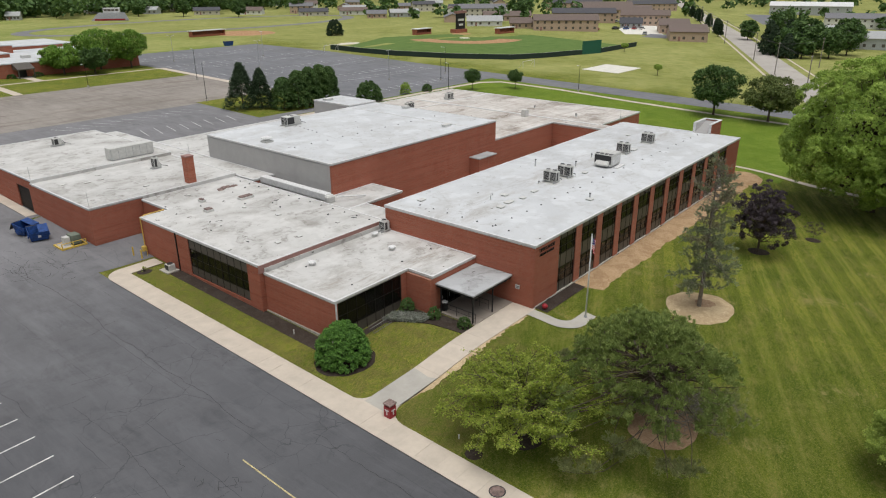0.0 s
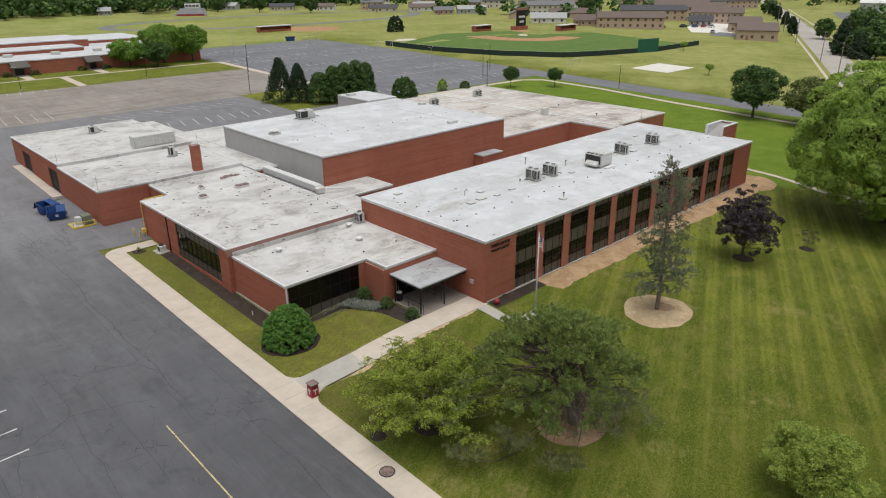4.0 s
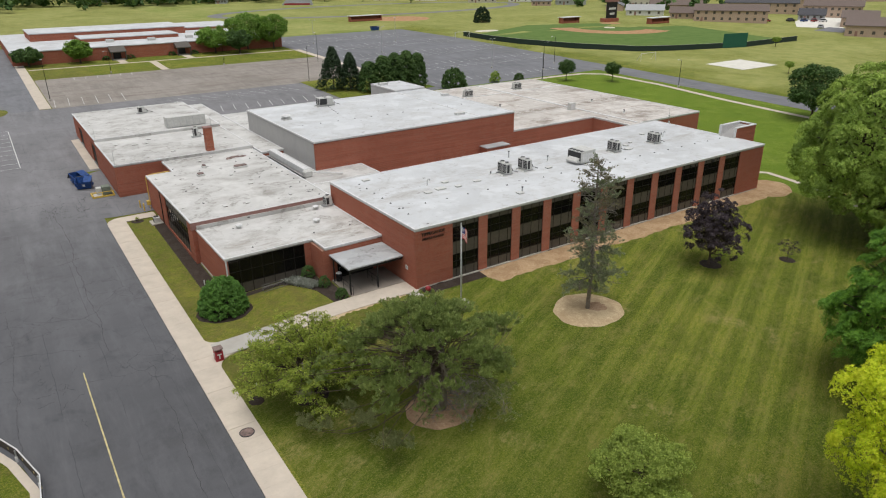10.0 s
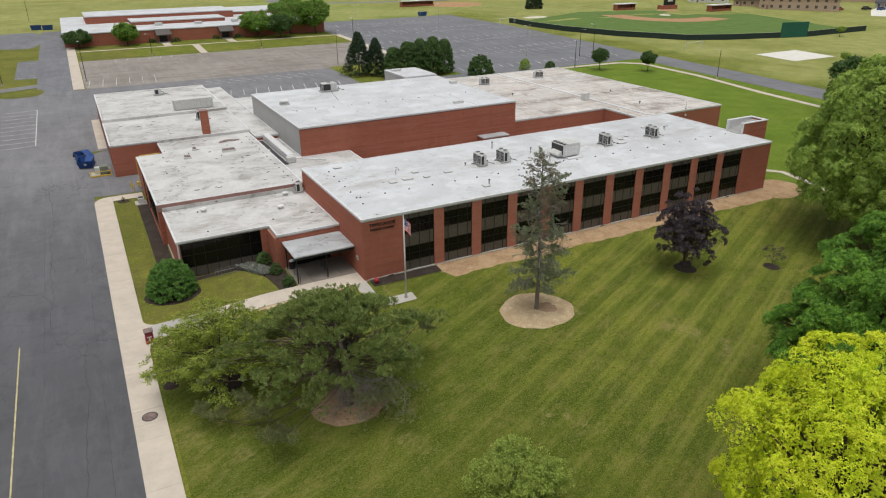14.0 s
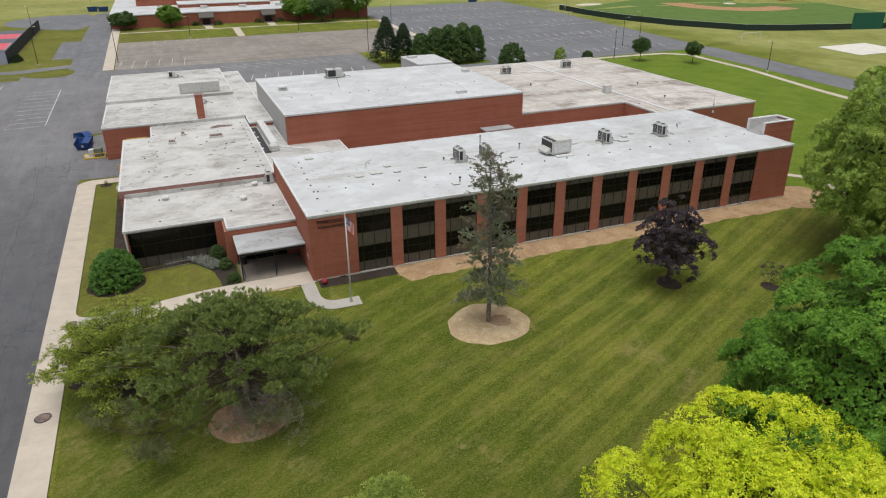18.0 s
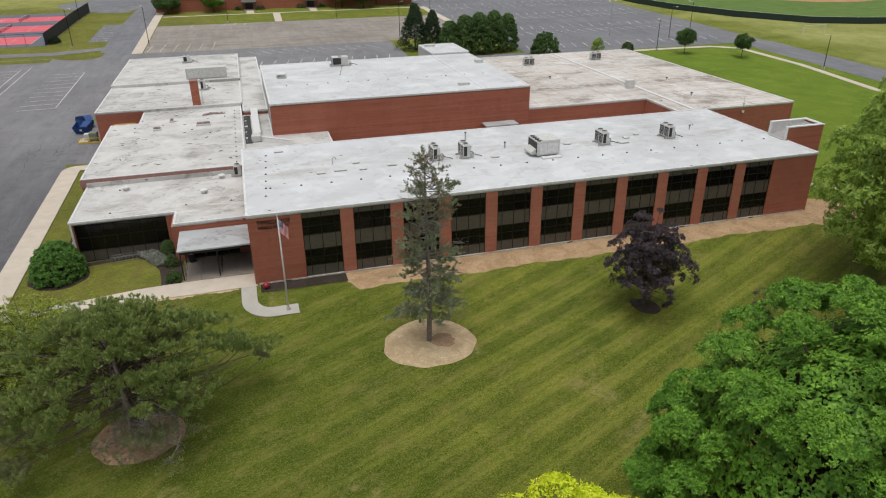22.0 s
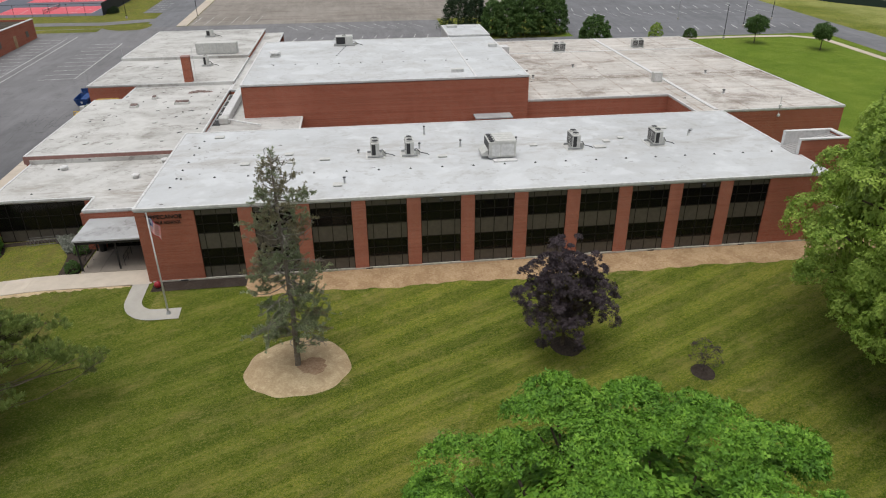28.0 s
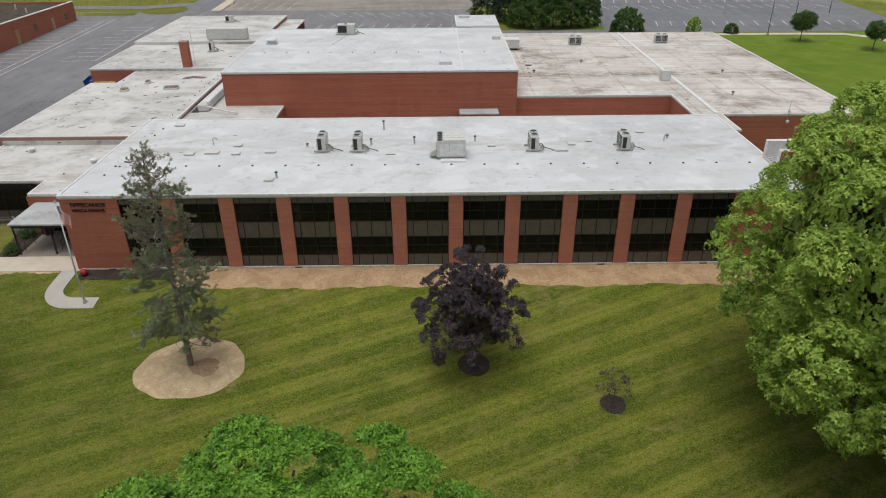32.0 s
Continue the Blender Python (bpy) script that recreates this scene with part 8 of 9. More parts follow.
# service wing roof
ob = thing("long_roof_unit", -4.9, 69.0, 5.75, "long weathered grey ducted roof unit", "air handler")
part("casing", Shape().box(-8.3, -1.6, 68.2, 69.9, 5.9, 7.6, 0.05), UNIT_GREY, ob)
part("skid", Shape().box(-8.1, -1.8, 68.3, 69.8, 5.73, 5.9), GALV, ob)
for k in range(6):
    part("panel_rib", Shape().box(-8.2 + 1.1 * k, -8.15 + 1.1 * k, 68.17, 68.2, 5.95, 7.5), GALV, ob)
condenser(-5.4, 61.0, 5.3, "single grey condenser with a dark grille on the service roof", 0.75, 0.9, 1.6, "service roof condensers")
condenser(-9.0, 85.0, 5.75, "single grey condenser with a dark grille on the service roof", 1.2, 0.9, 1.3, "service roof condensers")
ob = thing("roof_antenna", -20.0, 50.3, 5.3, "thin grey steel roof aerial", "aerial")
part("mast", Shape().tube([(-19.9, 50.2, 5.28), (-19.9, 50.2, 7.3)], 0.025, 5), GALV, ob)
ob = thing("roof_antenna", -20.0, 66.8, 5.75, "thin grey steel roof aerial", "aerial")
part("mast", Shape().tube([(-19.9, 67.2, 5.73), (-19.9, 67.2, 7.5)], 0.025, 5), GALV, ob)
ob = thing("roof_antenna", -5.2, 51.5, 5.3, "thin aerial behind the chimney", "aerial")
part("mast", Shape().tube([(-5.2, 51.6, 5.28), (-5.2, 51.6, 10.2)], 0.025, 5), GALV, ob)

# middle wing and office roofs
for x, y, w in ((-10.8, 39.2, 1.0), (-4.9, 40.1, 1.9), (-9.2, 43.2, 0.6)):
    ob = thing("exhaust_fan", x, y, HM, "rust-stained low exhaust fan box", "vent", "exhaust fans")
    part("base", Shape().box(x - w / 2, x + w / 2, y - 0.45, y + 0.45, HM - 0.02, HM + 0.28, 0.03), UNIT_GREY, ob)
    part("hood", Shape().box(x - w / 2 + 0.08, x + w / 2 - 0.08, y - 0.37, y + 0.37, HM + 0.28, HM + 0.42, 0.05), RUST, ob)
for k in range(8):
    hatch(rnd.uniform(-15.5, -1.5), rnd.uniform(23, 49), HM, rnd.uniform(0.3, 0.55), rnd.uniform(0.3, 0.5), 0.05, UNIT_DARK if k % 2 else RUST, "small dark patch plate on the roof")
for k in range(6):
    hatch(rnd.uniform(-18, -1.5), rnd.uniform(53, 66), 5.3, rnd.uniform(0.3, 0.9), rnd.uniform(0.3, 0.5), 0.05, UNIT_DARK if k % 2 else RUST, "small dark patch plate on the roof")
for x, y in ((-2.5, 19.4), (-4.3, 15.0), (-12.4, 18.4)):
    ob = thing("roof_ventilator", x, y, HA, "small white capped roof ventilator", "vent", "office vents")
    part("base", Shape().cyl(x, y, HA - 0.02, HA + 0.3, 0.28, 14), UNIT_GREY, ob)
    part("hood", Shape().tube([(x, y, HA + 0.3), (x, y, HA + 0.4), (x, y, HA + 0.5)], [0.42, 0.4, 0.15], 14), FASCIA, ob)
condenser(-0.75, 19.6, HA, "single grey condenser in the roof corner", 0.8, 0.9, 1.3, "office condensers")
ob = thing("white_duct", 1.8, 41, HM, "long white roof duct beside the hall", "duct")
part("duct_run", Shape().box(1.5, 2.5, 32.2, 45.8, 4.5, 5.35, 0.06), FASCIA, ob)
part("elbow", Shape().box(1.2, 2.5, 31.3, 32.2, 4.4, 5.3, 0.2), UNIT_GREY, ob)
part("branch", Shape().tube([(2.5, 31.2, 5.0), (4.4, 30.4, 4.8), (6.4, 30.0, 4.5)], 0.11, 8), FASCIA, ob)
for k in range(7):
    part("support", Shape().box(1.6, 2.4, 33 + 2 * k, 33.15 + 2 * k, 4.29, 4.5), GALV, ob)

# ---- site furniture ----
# flag and pole
zf = gz(2.5, -4.6)
fp = thing("flagpole", 2.5, -4.6, zf, "slender white flagpole with a striped flag", "flagpole")
part("collar", Shape().cyl(2.5, -4.6, zf, zf + 0.3, 0.22, 14, 0.12), GALV, fp)
part("pole", Shape().tube([(2.5, -4.6, zf + 0.05), (2.5, -4.6, zf + 8.7)], [0.075, 0.045], 12), FASCIA, fp, flat=False)
part("ball", Shape().tube([(2.5, -4.6, zf + 8.68), (2.5, -4.6, zf + 8.74), (2.5, -4.6, zf + 8.8), (2.5, -4.6, zf + 8.86)], [0.03, 0.08, 0.08, 0.02], 10), GALV, fp)
part("rope", Shape().tube([(2.58, -4.66, zf + 1.2), (2.57, -4.66, zf + 8.5)], 0.008, 4), FASCIA, fp)
FLAG_RED, FLAG_WHITE, FLAG_BLUE = plain("red_cloth", (0.62, 0.04, 0.06), 0.9), plain("white_cloth", (0.74, 0.74, 0.74), 0.9), plain("blue_cloth", (0.04, 0.055, 0.2), 0.9)


def cloth(u, v):
    """A point of the hanging flag: u along the fly, v down the hoist."""
    return (2.57 + 0.72 * u - 0.1 * v * u, -4.66 + 0.12 * math.sin(u * 8 + v * 1.5), zf + 8.45 - v * 1.2 - 0.75 * u ** 1.4)


flag = part("flag", Shape().tube([cloth(0, 0), cloth(0, 1)], 0.012, 5), FLAG_WHITE, fp, "striped red and white flag with a blue corner")
for k in range(13):
    s = Shape()
    for i in range(14):
        u0, u1 = i / 14, (i + 1) / 14
        if k < 7 and u1 <= 0.43:
            continue
        s.quad(cloth(u0, k / 13), cloth(u1, k / 13), cloth(u1, (k + 1) / 13), cloth(u0, (k + 1) / 13))
    part("flag_stripe", s, FLAG_WHITE if k % 2 else FLAG_RED, flag)
s = Shape()
for k in range(7):
    for i in range(6):
        s.quad(cloth(i / 14, k / 13), cloth((i + 1) / 14, k / 13), cloth((i + 1) / 14, (k + 1) / 13), cloth(i / 14, (k + 1) / 13))
part("flag_corner", s, FLAG_BLUE, flag)
s = Shape()
for k in range(5):
    for i in range(5):
        c = Vector(cloth((i + 0.6) / 14, (k + 0.9) / 13))
        s.tube([c + Vector((-0.012, -0.025, 0)), c + Vector((0.012, 0.025, 0))], 0.022, 5)
tagged(part("star_field", s, FLAG_WHITE, flag), "white stars", kind="stuff")

# red litter bin with a white letter on the walk
zb = gz(-21.1, -0.6) + 0.09
bin_ob = thing("litter_bin", -21.1, -0.6, zb, "dark red square litter bin with white letters on the walk", "litter bin")
part("body", Shape().box(-21.45, -20.75, -0.95, -0.25, zb, zb + 0.9, 0.02), RED_PAINT, bin_ob)
for sx in (-21.38, -20.82):
    for sy in (-0.88, -0.32):
        part("post", Shape().box(sx - 0.04, sx + 0.04, sy - 0.04, sy + 0.04, zb + 0.9, zb + 1.12), RED_PAINT, bin_ob)
part("lid", Shape().box(-21.5, -20.7, -1.0, -0.2, zb + 1.12, zb + 1.22, 0.03), RUST, bin_ob, "brown-red lid")
for q in ((-21.3, -20.9, -0.965, -0.952, 0.6, 0.72), (-21.15, -21.05, -0.965, -0.952, 0.25, 0.6)):
    part("letter_bar", Shape().box(*q[:4], zb + q[4], zb + q[5]), FASCIA, bin_ob, "white letter shape")
for q in ((-21.467, -21.452, -0.8, -0.4, 0.6, 0.72), (-21.467, -21.452, -0.65, -0.55, 0.25, 0.6)):
    part("letter_bar", Shape().box(*q[:4], zb + q[4], zb + q[5]), FASCIA, bin_ob, "white letter shape")

# white stub in the lawn by the soil patch
zs = gz(-19.7, -6.3)
stake = thing("marker_stake", -19.7, -6.3, zs, "short white plastic marker stub in the lawn", "marker")
part("tube", Shape().cyl(-19.7, -6.3, zs - 0.1, zs + 0.3, 0.05, 10), FASCIA, stake)
part("cap", Shape().cyl(-19.7, -6.3, zs + 0.3, zs + 0.36, 0.07, 10, ch=0.02), FASCIA, stake)

# manhole cover in the walk
zm = gz(-22.4, -11.7) + 0.098
mh = thing("manhole_cover", -22.4, -11.7, zm, "round rusty brown manhole cover set in the walk", "manhole cover")
part("cover", Shape().tube([(-22.4, -11.7, zm - 0.03), (-22.4, -11.7, zm + 0.012), (-22.4, -11.7, zm + 0.02)], [0.5, 0.5, 0.47], 28), RUST, mh)
part("rim", Shape().tube([(-22.4, -11.7, zm - 0.03), (-22.4, -11.7, zm + 0.006)], [0.58, 0.58], 28), UNIT_DARK, mh)

# red ball on the black bed
zz = gz(0.9, -0.9)
rb = thing("red_ball", 0.9, -0.9, zz, "bright red ball lying by the wall", "ball")
s = Shape()
s.tube([(0.9, -0.9, zz + 0.04 + 0.3 - 0.3 * math.cos(math.pi * k / 8)) for k in range(9)], [max(0.02, 0.3 * math.sin(math.pi * k / 8)) for k in range(9)], 16)
part("sphere", s, RED_PAINT, rb, flat=False)

# wall fittings
for x in (24.98, 43.57, 48.3):
    wl = thing("wall_lamp", x, -0.05, 6.25, "small dark lamp on a brick pier", "wall lamp", "wall lamps")
    part("housing", Shape().box(x - 0.16, x + 0.16, -0.2, -0.005, 6.1, 6.4, 0.03), UNIT_DARK, wl)
sg = thing("wall_sign", -0.02, 1.9, 1.9, "small white sign on the brick wall", "sign")
part("plate", Shape().box(-0.035, -0.006, 1.6, 2.1, 1.75, 2.2), FASCIA, sg)
for k in range(2):
    part("text_bar", Shape().box(-0.04, -0.036, 1.67, 2.03, 1.85 + 0.15 * k, 1.91 + 0.15 * k), UNIT_DARK, sg, "unreadable text bar")
for x, z in ((2.6, 0.02), (18.3, 0.02), (30.9, 0.02), (44.0, 0.02), (52.7, 0.02)):
    part("floor_vent", Shape().box(x, x + 0.6, -0.075, -0.062, z, z + 0.13), UNIT_DARK, school, "dark vent in the plinth")
# strip lamps give no light; their glow is painted as plain white
STRIP = Mat("white_tube_glow", 0.5)
STRIP.color((0.8, 0.8, 0.78))
STRIP = STRIP.m
for k, (i, u) in enumerate(((0, 0.35), (0, 0.75), (1, 0.6), (3, 0.55), (4, 0.62), (5, 0.06), (6, 0.1), (7, 0.2), (8, 0.06), (9, 0.06))):
    x = X0 + i * PITCH + WIN * u
    fx = thing("ceiling_tube", x, 1.2, 2.95, "white strip lamp seen through the dark glass", "ceiling lamp", "strip lamps")
    part("tube", Shape().box(x - 0.2, x + 0.3, 0.3, 0.36, 2.62, 2.7), STRIP, fx)
camw = thing("wall_camera", 71.0, 25.8, 4.3, "two small white cameras on the rear wall", "camera")
part("mount", Shape().tube([(71.0, 25.75, 4.0), (71.0, 25.75, 6.6)], 0.03, 6), GALV, camw)
part("camera_body", Shape().box(70.85, 71.15, 25.5, 25.8, 4.1, 4.4, 0.04), FASCIA, camw)
part("camera_body", Shape().box(70.85, 71.15, 25.55, 25.85, 5.3, 5.6, 0.04), FASCIA, camw)

# porch rails, bin and planting by the entrance
def rail(pts, label):
    x, y, z = pts[0]
    ob = thing("handrail", x, y, z - 0.95, label, "handrail", "porch rails")
    part("top_rail", Shape().tube(pts, 0.025, 6), BLACK_STEEL, ob)
    part("mid_rail", Shape().tube([(a, b, c - 0.45) for a, b, c in pts], 0.018, 6), BLACK_STEEL, ob)
    for a, b, c in pts:
        part("baluster", Shape().tube([(a, b, c - 0.95), (a, b, c)], 0.022, 6), BLACK_STEEL, ob)


rail([(-6.1, 6.4, 1.08), (-6.1, 4.8, 1.08), (-6.1, 3.3, 1.08), (-6.1, 2.5, 1.08)], "black steel handrail beside the porch")
rail([(-2.9, 5.4, 1.08), (-2.9, 4.4, 1.08), (-2.9, 3.3, 1.08)], "black steel handrail in the middle of the porch")
bn = thing("porch_bin", -5.8, 6.6, 0.13, "dark litter bin with a white lid on the porch", "litter bin")
part("drum", Shape().cyl(-5.75, 6.6, 0.13, 1.0, 0.32, 14, ch=0.03), BLACK_STEEL, bn)
part("lid", Shape().cyl(-5.75, 6.6, 1.0, 1.12, 0.34, 14, 0.2), FASCIA, bn)
shrub("box_shrub", -8.1, 9.5, 0.85, 0.75, 1.35, LEAF_FAR, "clipped dark green ball shrub by the corner", 120, 150, 34, 0.08, "clipped shrubs")
shrub("box_shrub", -7.6, 6.4, 0.68, 0.68, 1.15, LEAF_FAR, "clipped dark green ball shrub by the entrance", 121, 150, 34, 0.07, "clipped shrubs")
shrub("box_shrub", -7.2, 3.0, 0.7, 0.7, 1.0, LEAF_FAR, "clipped dark green ball shrub by the entrance", 122, 150, 34, 0.07, "clipped shrubs")
rng = np.random.default_rng(77)
n = 3600
px_, py_ = rng.uniform(-11.2, -7.4, n), rng.uniform(6.6, 10.0, n)
side_ = (px_ + 10.4) * 0.86 + (py_ - 8.7) * 0.5
keep = (side_ > 0.1) & (side_ < 1.5) & ((px_ + 8.1) ** 2 + (py_ - 9.5) ** 2 > 0.5)
px_, py_ = px_[keep], py_[keep]
pts = np.stack([px_, py_, np.array([gz(a, b) for a, b in zip(px_, py_)]) + rng.uniform(0.08, 0.4, len(px_))], 1)
tagged(leaf_cloud("sage_plants", np.repeat(pts, 4, 0) + rng.normal(0, 0.06, (len(pts) * 4, 3)), np.tile([0, 0, 1.0], (len(pts) * 4, 1)), 0.07, LEAF_SAGE, None, rng, 4.0, 1.0), "silvery sage plants massed by the entrance bed", "plants", kind="stuff")
zr = gz(-12.0, 9.3) + 0.03
rk = thing("bike_rack", -12.0, 9.3, zr, "low dark grey steel bike rack by the window", "bike rack")
for k, (dy, h) in enumerate(((0.0, 0.55), (0.35, 0.3), (-0.3, 0.12), (0.45, 0.55))):
    part("rail", Shape().tube([(-13.4, 9.1 + dy, zr + h), (-10.8, 9.35 + dy, zr + h)], 0.03, 6), UNIT_WORN, rk)
for k in range(9):
    u = k / 8
    part("upright", Shape().tube([(-13.4 + 2.6 * u, 9.1 - 0.3 + 0.25 * u, zr + 0.02), (-13.4 + 2.6 * u, 9.1 + 0.25 * u, zr + 0.55), (-13.4 + 2.6 * u, 9.1 + 0.4 + 0.25 * u, zr + 0.02)], 0.016, 5), UNIT_WORN, rk)

# west side: gas pipe, meter, condenser and bollards
zg = gz(-17.4, 43.0)
gp = thing("gas_meter", -17.4, 43.0, zg, "yellow gas pipe and meter on the brick corner", "gas meter")
part("riser", Shape().tube([(-17.25, 43.3, zg + 0.9), (-17.25, 43.3, HM - 0.1), (-16.6, 43.6, HM + 0.12), (-14.0, 43.7, HM + 0.12)], 0.06, 7), YELLOW_PAINT, gp)
part("meter", Shape().box(-17.7, -17.2, 42.9, 43.4, zg + 0.5, zg + 1.1, 0.05), YELLOW_PAINT, gp)
part("inlet", Shape().tube([(-17.45, 42.6, zg), (-17.45, 42.6, zg + 0.7), (-17.45, 43.0, zg + 0.75)], 0.04, 6), YELLOW_PAINT, gp)
for x, y in ((-18.3, 42.3), (-18.5, 43.9)):
    zq = gz(x, y)
    bo = thing("bollard", x, y, zq, "yellow steel bollard by the gas meter", "bollard", "bollards")
    part("post", Shape().cyl(x, y, zq - 0.2, zq + 1.1, 0.09, 12, ch=0.02), YELLOW_PAINT, bo)
zc = gz(-17.9, 36.8)
ac = thing("ground_condenser", -17.9, 36.8, zc, "small grey condenser on a concrete pad by the wall", "air conditioner")
part("pad", Shape().box(-18.7, -17.2, 36.0, 37.8, zc - 0.1, zc + 0.12, 0.02), CONCRETE_GREY, ac)
part("body", Shape().box(-18.3, -17.5, 36.3, 37.2, zc + 0.12, zc + 0.85, 0.03), UNIT_GREY, ac)
part("grille", Shape().box(-18.312, -18.302, 36.4, 37.1, zc + 0.2, zc + 0.75), UNIT_DARK, ac)
part("fan_ring", Shape().cyl(-17.9, 36.75, zc + 0.85, zc + 0.92, 0.33, 16), UNIT_DARK, ac)
shrub("dead_plant", -20.0, 38.6, 0.35, 0.35, 0.6, LEAF_OLIVE, "small withered plant in the grass strip", 123, 14, 14, 0.08, "", "plant")
setting("bed_dead_plant", blob(-20.0, 38.6, 0.8, 0.7, 0.05, seed=50), MULCH_DARK, "small round dirt patch", "mulch bed")
for x, y in ((-17.9, 15.0),):
    zq = gz(x, y)
    sp = thing("drain_spout", x, y, zq, "short white pipe stub in the bed", "pipe")
    part("stub", Shape().cyl(x, y, zq - 0.05, zq + 0.5, 0.06, 8), FASCIA, sp)


# dumpsters and the skid
def dumpster(x, y, yaw, label):
    z = gz(x, y) + 0.03
    ob = thing("dumpster", x, y, z, label, "dumpster", "blue dumpsters")
    m = pose(x, y, z, 0, 0, yaw)

    def put(nm, s, mat, par=ob, lab=""):
        s.v = [tuple(m @ Vector(p)) for p in s.v]
        return part(nm, s, mat, par, lab)

    lo, hi = [(-0.95, -0.65), (0.95, -0.65), (0.95, 0.65), (-0.95, 0.65)], [(-1.15, -1.0), (1.15, -1.0), (1.15, 0.85), (-1.15, 0.85)]
    zt = [1.15, 1.15, 1.65, 1.65]
    outer = [(a, b, 0.12) for a, b in lo] + [(a, b, h) for (a, b), h in zip(hi, zt)]
    inner = [(a * 0.95, b * 0.95, 0.18) for a, b in lo] + [(a * 0.95, b * 0.95, h) for (a, b), h in zip(hi, zt)]
    s = Shape().add(outer + inner, [(0, 1, 5, 4), (1, 2, 6, 5), (2, 3, 7, 6), (3, 0, 4, 7), (3, 2, 1, 0), (8, 12, 13, 9), (9, 13, 14, 10), (10, 14, 15, 11), (11, 15, 12, 8), (8, 9, 10, 11),
                                    (4, 5, 13, 12), (5, 6, 14, 13), (6, 7, 15, 14), (7, 4, 12, 15)])
    body = put("body", s, BLUE_STEEL)
    for k in range(4):
        u = -0.8 + 0.53 * k
        put("rib", Shape().add([(u - 0.04, -0.67, 0.2), (u + 0.04, -0.67, 0.2), (u + 0.04, -0.97, 1.05), (u - 0.04, -0.97, 1.05), (u - 0.04, -0.73, 0.2), (u + 0.04, -0.73, 0.2), (u + 0.04, -1.03, 1.05), (u - 0.04, -1.03, 1.05)],
                               [(4, 5, 6, 7), (0, 4, 7, 3), (5, 1, 2, 6)]), BLUE_STEEL, body)
    for sx in (-1.22, 1.1):
        put("fork_sleeve", Shape().box(sx, sx + 0.14, -0.5, 0.5, 0.55, 0.75), BLUE_STEEL, body)
    put("lid", Shape().add([(-1.12, 0.9, 1.66), (0.0, 0.9, 1.66), (0.0, 1.45, 0.75), (-1.12, 1.45, 0.75), (-1.12, 0.94, 1.7), (0.0, 0.94, 1.7), (0.0, 1.5, 0.78), (-1.12, 1.5, 0.78)], [(0, 1, 2, 3), (4, 5, 6, 7), (0, 1, 5, 4), (3, 2, 6, 7)]), UNIT_DARK, ob, "black lid thrown open")
    put("lid", Shape().add([(0.04, 0.8, 1.68), (1.15, 0.8, 1.68), (1.15, -1.0, 1.2), (0.04, -1.0, 1.2), (0.04, 0.8, 1.73), (1.15, 0.8, 1.73), (1.15, -1.0, 1.25), (0.04, -1.0, 1.25)], [(3, 2, 1, 0), (4, 5, 6, 7), (0, 1, 5, 4), (1, 2, 6, 5), (2, 3, 7, 6), (3, 0, 4, 7)]), BLUE_STEEL, ob, "closed blue lid")
    for a, b in ((-0.8, -0.5), (0.8, -0.5), (0.8, 0.5), (-0.8, 0.5)):
        put("caster", Shape().tube([(a - 0.04, b, 0.1), (a + 0.04, b, 0.1)], 0.1, 8), BLACK_STEEL)
    put("sticker", Shape().add([(-0.15, -0.79, 0.5), (0.2, -0.79, 0.5), (0.2, -0.91, 0.85), (-0.15, -0.91, 0.85)], [(0, 1, 2, 3)]), FASCIA, body, "pale sticker")
    return ob


dumpster(-23.9, 60.4, 20, "open blue steel dumpster in the service yard")
dumpster(-23.7, 57.2, -15, "blue steel dumpster with rubbish in the service yard")
zk = gz(-21.9, 52.6) + 0.03
sk = thing("generator_skid", -21.9, 52.6, zk, "green-grey machine on a yellow steel skid", "generator")
for q in ((-23.5, -20.5, 51.3, 51.45), (-23.5, -20.5, 53.6, 53.75), (-23.5, -23.35, 51.45, 53.6), (-20.65, -20.5, 51.45, 53.6), (-22.2, -22.05, 51.45, 53.6)):
    part("skid_beam", Shape().box(*q, zk, zk + 0.22), YELLOW_PAINT, sk)
for x, y in ((-23.4, 51.4), (-20.6, 51.4), (-20.6, 53.6), (-22.1, 51.4)):
    part("guard_post", Shape().box(x - 0.05, x + 0.05, y - 0.05, y + 0.05, zk + 0.22, zk + 0.75), YELLOW_PAINT, sk)
part("guard_rail", Shape().box(-23.45, -20.55, 51.36, 51.44, zk + 0.7, zk + 0.78), YELLOW_PAINT, sk)
GREENISH = plain("green_grey_machine_paint", (0.16, 0.19, 0.15), 0.6)
part("cabinet", Shape().box(-22.0, -20.9, 51.8, 53.2, zk + 0.22, zk + 1.35, 0.04), GREENISH, sk)
part("cabinet", Shape().box(-22.75, -22.05, 52.1, 53.0, zk + 0.22, zk + 1.2, 0.04), UNIT_GREY, sk)
part("deck", Shape().box(-23.3, -22.2, 51.5, 53.5, zk + 0.1, zk + 0.2), CONCRETE_GREY, sk)

# guard rail round the grass bay
bay = setting("lawn_bay", blob(-46.5, -9.0, 10.0, 9.4, 0.1, seed=60, wob=0.01), GRASS, "grass bay with a broken concrete kerb", "lawn")
gp_pts = [(-46.5, 3.1), (-43.9, 2.6), (-41.3, 1.0), (-38.9, -1.6), (-37.0, -5.6), (-35.9, -9.4), (-36.1, -13.2), (-37.6, -16.0)]
kerb = ribbon([(x - 0.5, y - 0.4) for x, y in gp_pts], 0.6, 0.14, 1.0)
setting("kerb_bay", kerb, CONCRETE, "chipped pale concrete kerb", "kerb")
gr = thing("guard_rail", -39, -1.6, gz(-39, -1.6), "low guard rail with a white top pipe and dark panel", "guard rail")
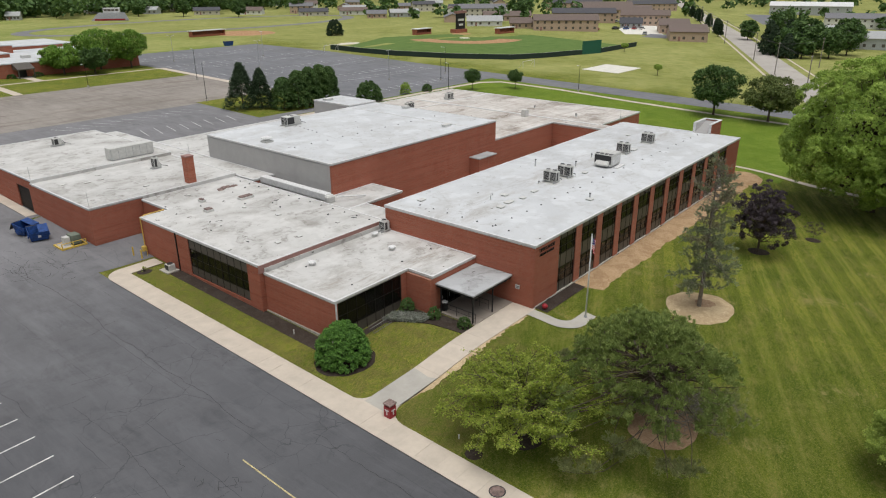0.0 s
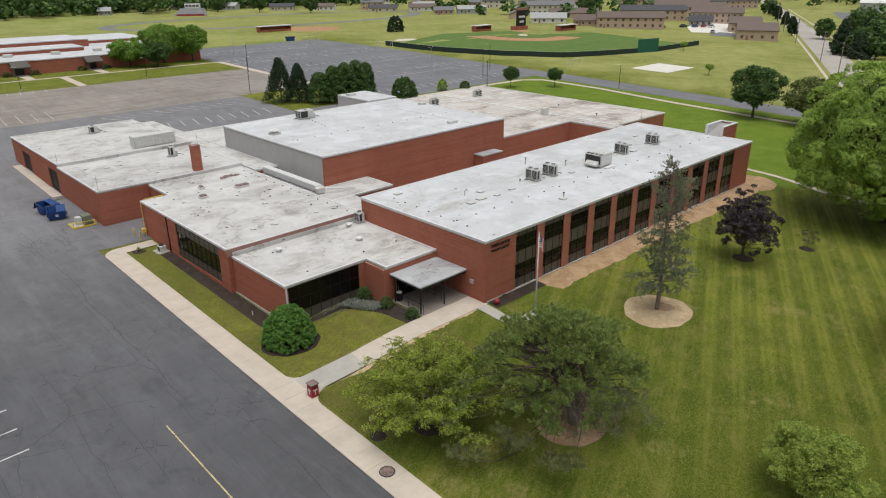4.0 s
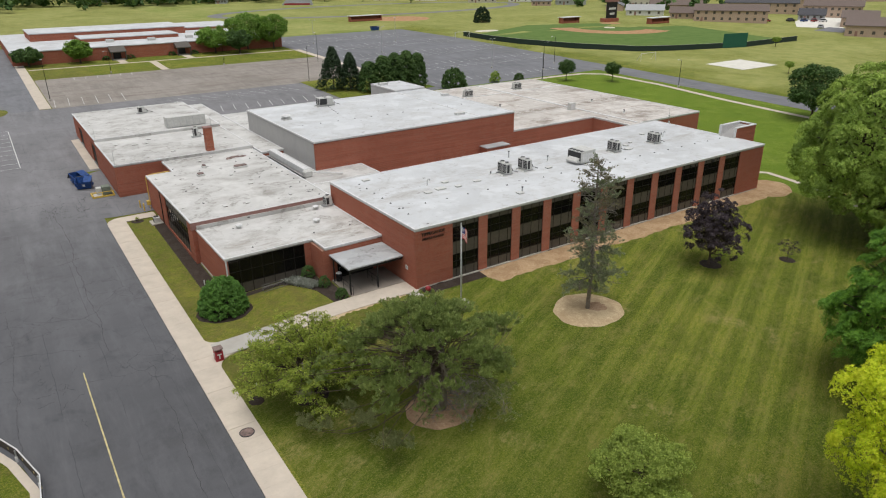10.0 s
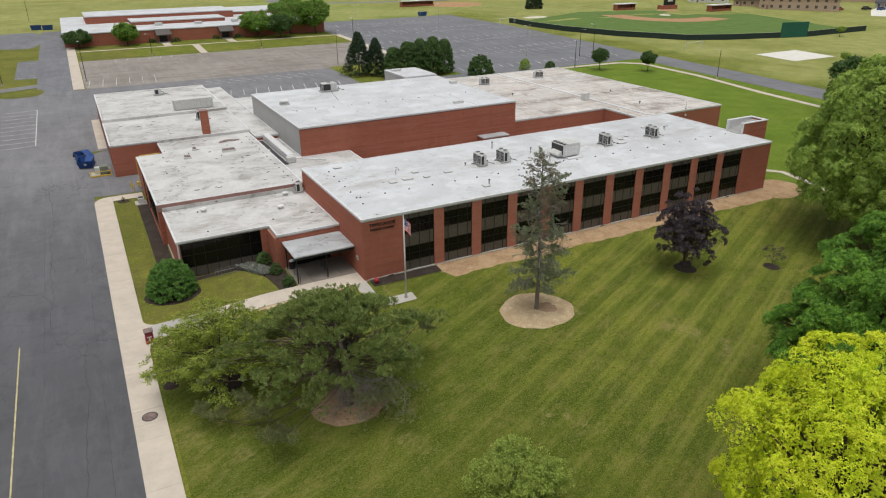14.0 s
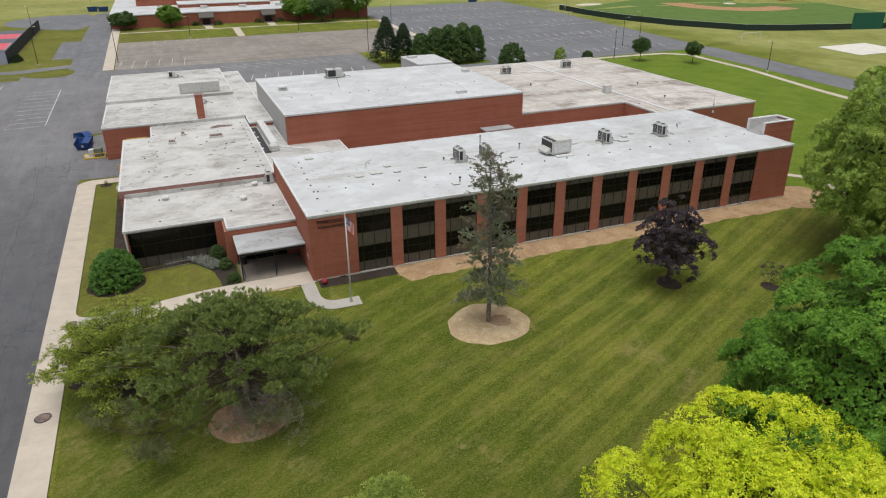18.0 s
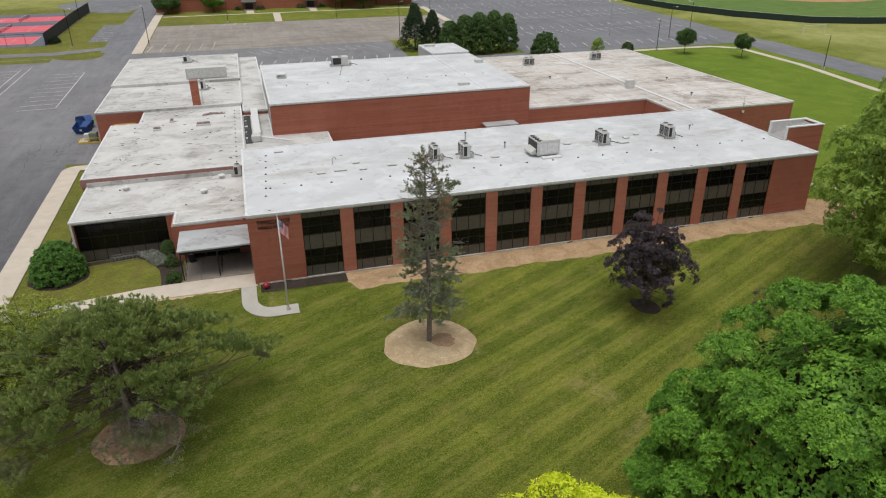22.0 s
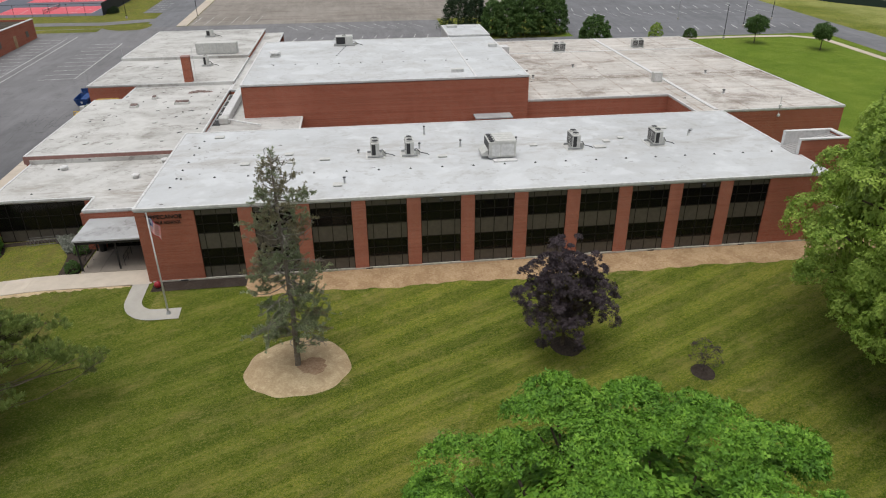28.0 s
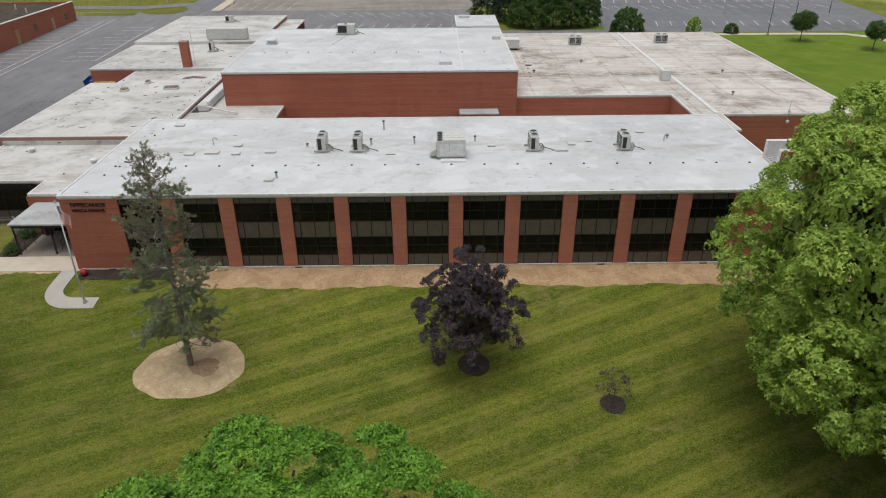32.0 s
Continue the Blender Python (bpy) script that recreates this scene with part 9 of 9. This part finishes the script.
PANEL_DARK = plain("dark_brown_guard_panel", (0.035, 0.028, 0.028), 0.6)
for a, b in zip(gp_pts, gp_pts[1:]):
    za, zb2 = gz(*a), gz(*b)
    part("top_pipe", Shape().tube([(*a, za + 1.0), (*b, zb2 + 1.0)], 0.05, 7), FASCIA, gr)
    part("panel", Shape().add([(*a, za + 0.25), (*b, zb2 + 0.25), (*b, zb2 + 0.92), (*a, za + 0.92), (a[0] - 0.03, a[1] - 0.02, za + 0.25), (b[0] - 0.03, b[1] - 0.02, zb2 + 0.25), (b[0] - 0.03, b[1] - 0.02, zb2 + 0.92), (a[0] - 0.03, a[1] - 0.02, za + 0.92)],
                              [(0, 1, 2, 3), (7, 6, 5, 4), (0, 3, 7, 4), (3, 2, 6, 7), (2, 1, 5, 6), (1, 0, 4, 5)]), PANEL_DARK, gr)
    part("post", Shape().tube([(a[0] - 0.12, a[1] - 0.09, za - 0.2), (a[0] - 0.12, a[1] - 0.09, za + 1.0)], 0.055, 8), GALV, gr)
    part("post_sleeve", Shape().tube([(a[0] - 0.14, a[1] - 0.1, za), (a[0] - 0.14, a[1] - 0.1, za + 0.45)], 0.09, 8), FASCIA, gr)
    for u in (0.25, 0.75):
        x, y = a[0] + (b[0] - a[0]) * u, a[1] + (b[1] - a[1]) * u
        z = gz(x, y) + 0.62
        for off in (0.02, -0.06):
            part("reflector", Shape().box(x + off - 0.01, x + off + 0.03, y - 0.07, y + 0.07, z - 0.08, z + 0.08), LINE_YELLOW, gr, "yellow reflector")


# dark strip for the shade between the middle roof and the duct, scraps in it, and torn membrane on the middle roof
part("gravel_channel", Shape().box(0.34, 1.35, 31.0, 45.6, 4.28, 4.32), UNIT_DARK, school, "dark strip laid for the shade in the roof channel")
rnd = random.Random(91)
for k in range(9):
    y = 31.8 + 1.5 * k
    sc = thing("roof_scrap", 0.85, y, 4.32, "pale scrap of roofing in the dark channel", "scrap", "roof scraps")
    w = rnd.uniform(0.15, 0.4)
    part("flap", Shape().prism([(0.5, y), (0.5 + w, y - 0.1), (0.55 + w, y + 0.4), (0.5, y + 0.5)], 4.31, lambda x, yy: 4.36 + 0.2 * (x - 0.5)), FASCIA if k % 2 else UNIT_WORN, sc)
for k, (x, y, r) in enumerate(((-4.6, 45.9, 0.7), (-3.6, 46.3, 0.9), (-2.6, 46.0, 0.6))):
    tm = thing("torn_membrane", x, y, HM, "crumpled reddish patch of torn roof membrane", "roof patch", "torn roof patches")
    s = blob(x, y, r, r * 0.7, 0.0, n=14, wob=0.16, seed=70 + k, rings=4)
    s.v = [(vx, vy, HM + 0.003 + (0.16 * rnd.random() if i < len(s.v) - 14 else 0.0)) for i, (vx, vy, vz) in enumerate(s.v)]
    part("patch", s, RUST, tm)
for k in range(13):
    x, y = rnd.uniform(-16, -1), rnd.uniform(22, 48)
    sc = thing("roof_debris", x, y, HM, "small dark scrap lying on the stained roof", "scrap", "roof debris")
    w, a = rnd.uniform(0.12, 0.4), rnd.uniform(0, 3.14)
    dx, dy = math.cos(a) * w, math.sin(a) * w
    part("scrap", Shape().prism([(x - dx, y - dy), (x + dy * 0.35, y - dx * 0.35), (x + dx, y + dy), (x - dy * 0.35, y + dx * 0.35)], HM - 0.01, HM + 0.03), UNIT_DARK if k % 3 else UNIT_WORN, sc)
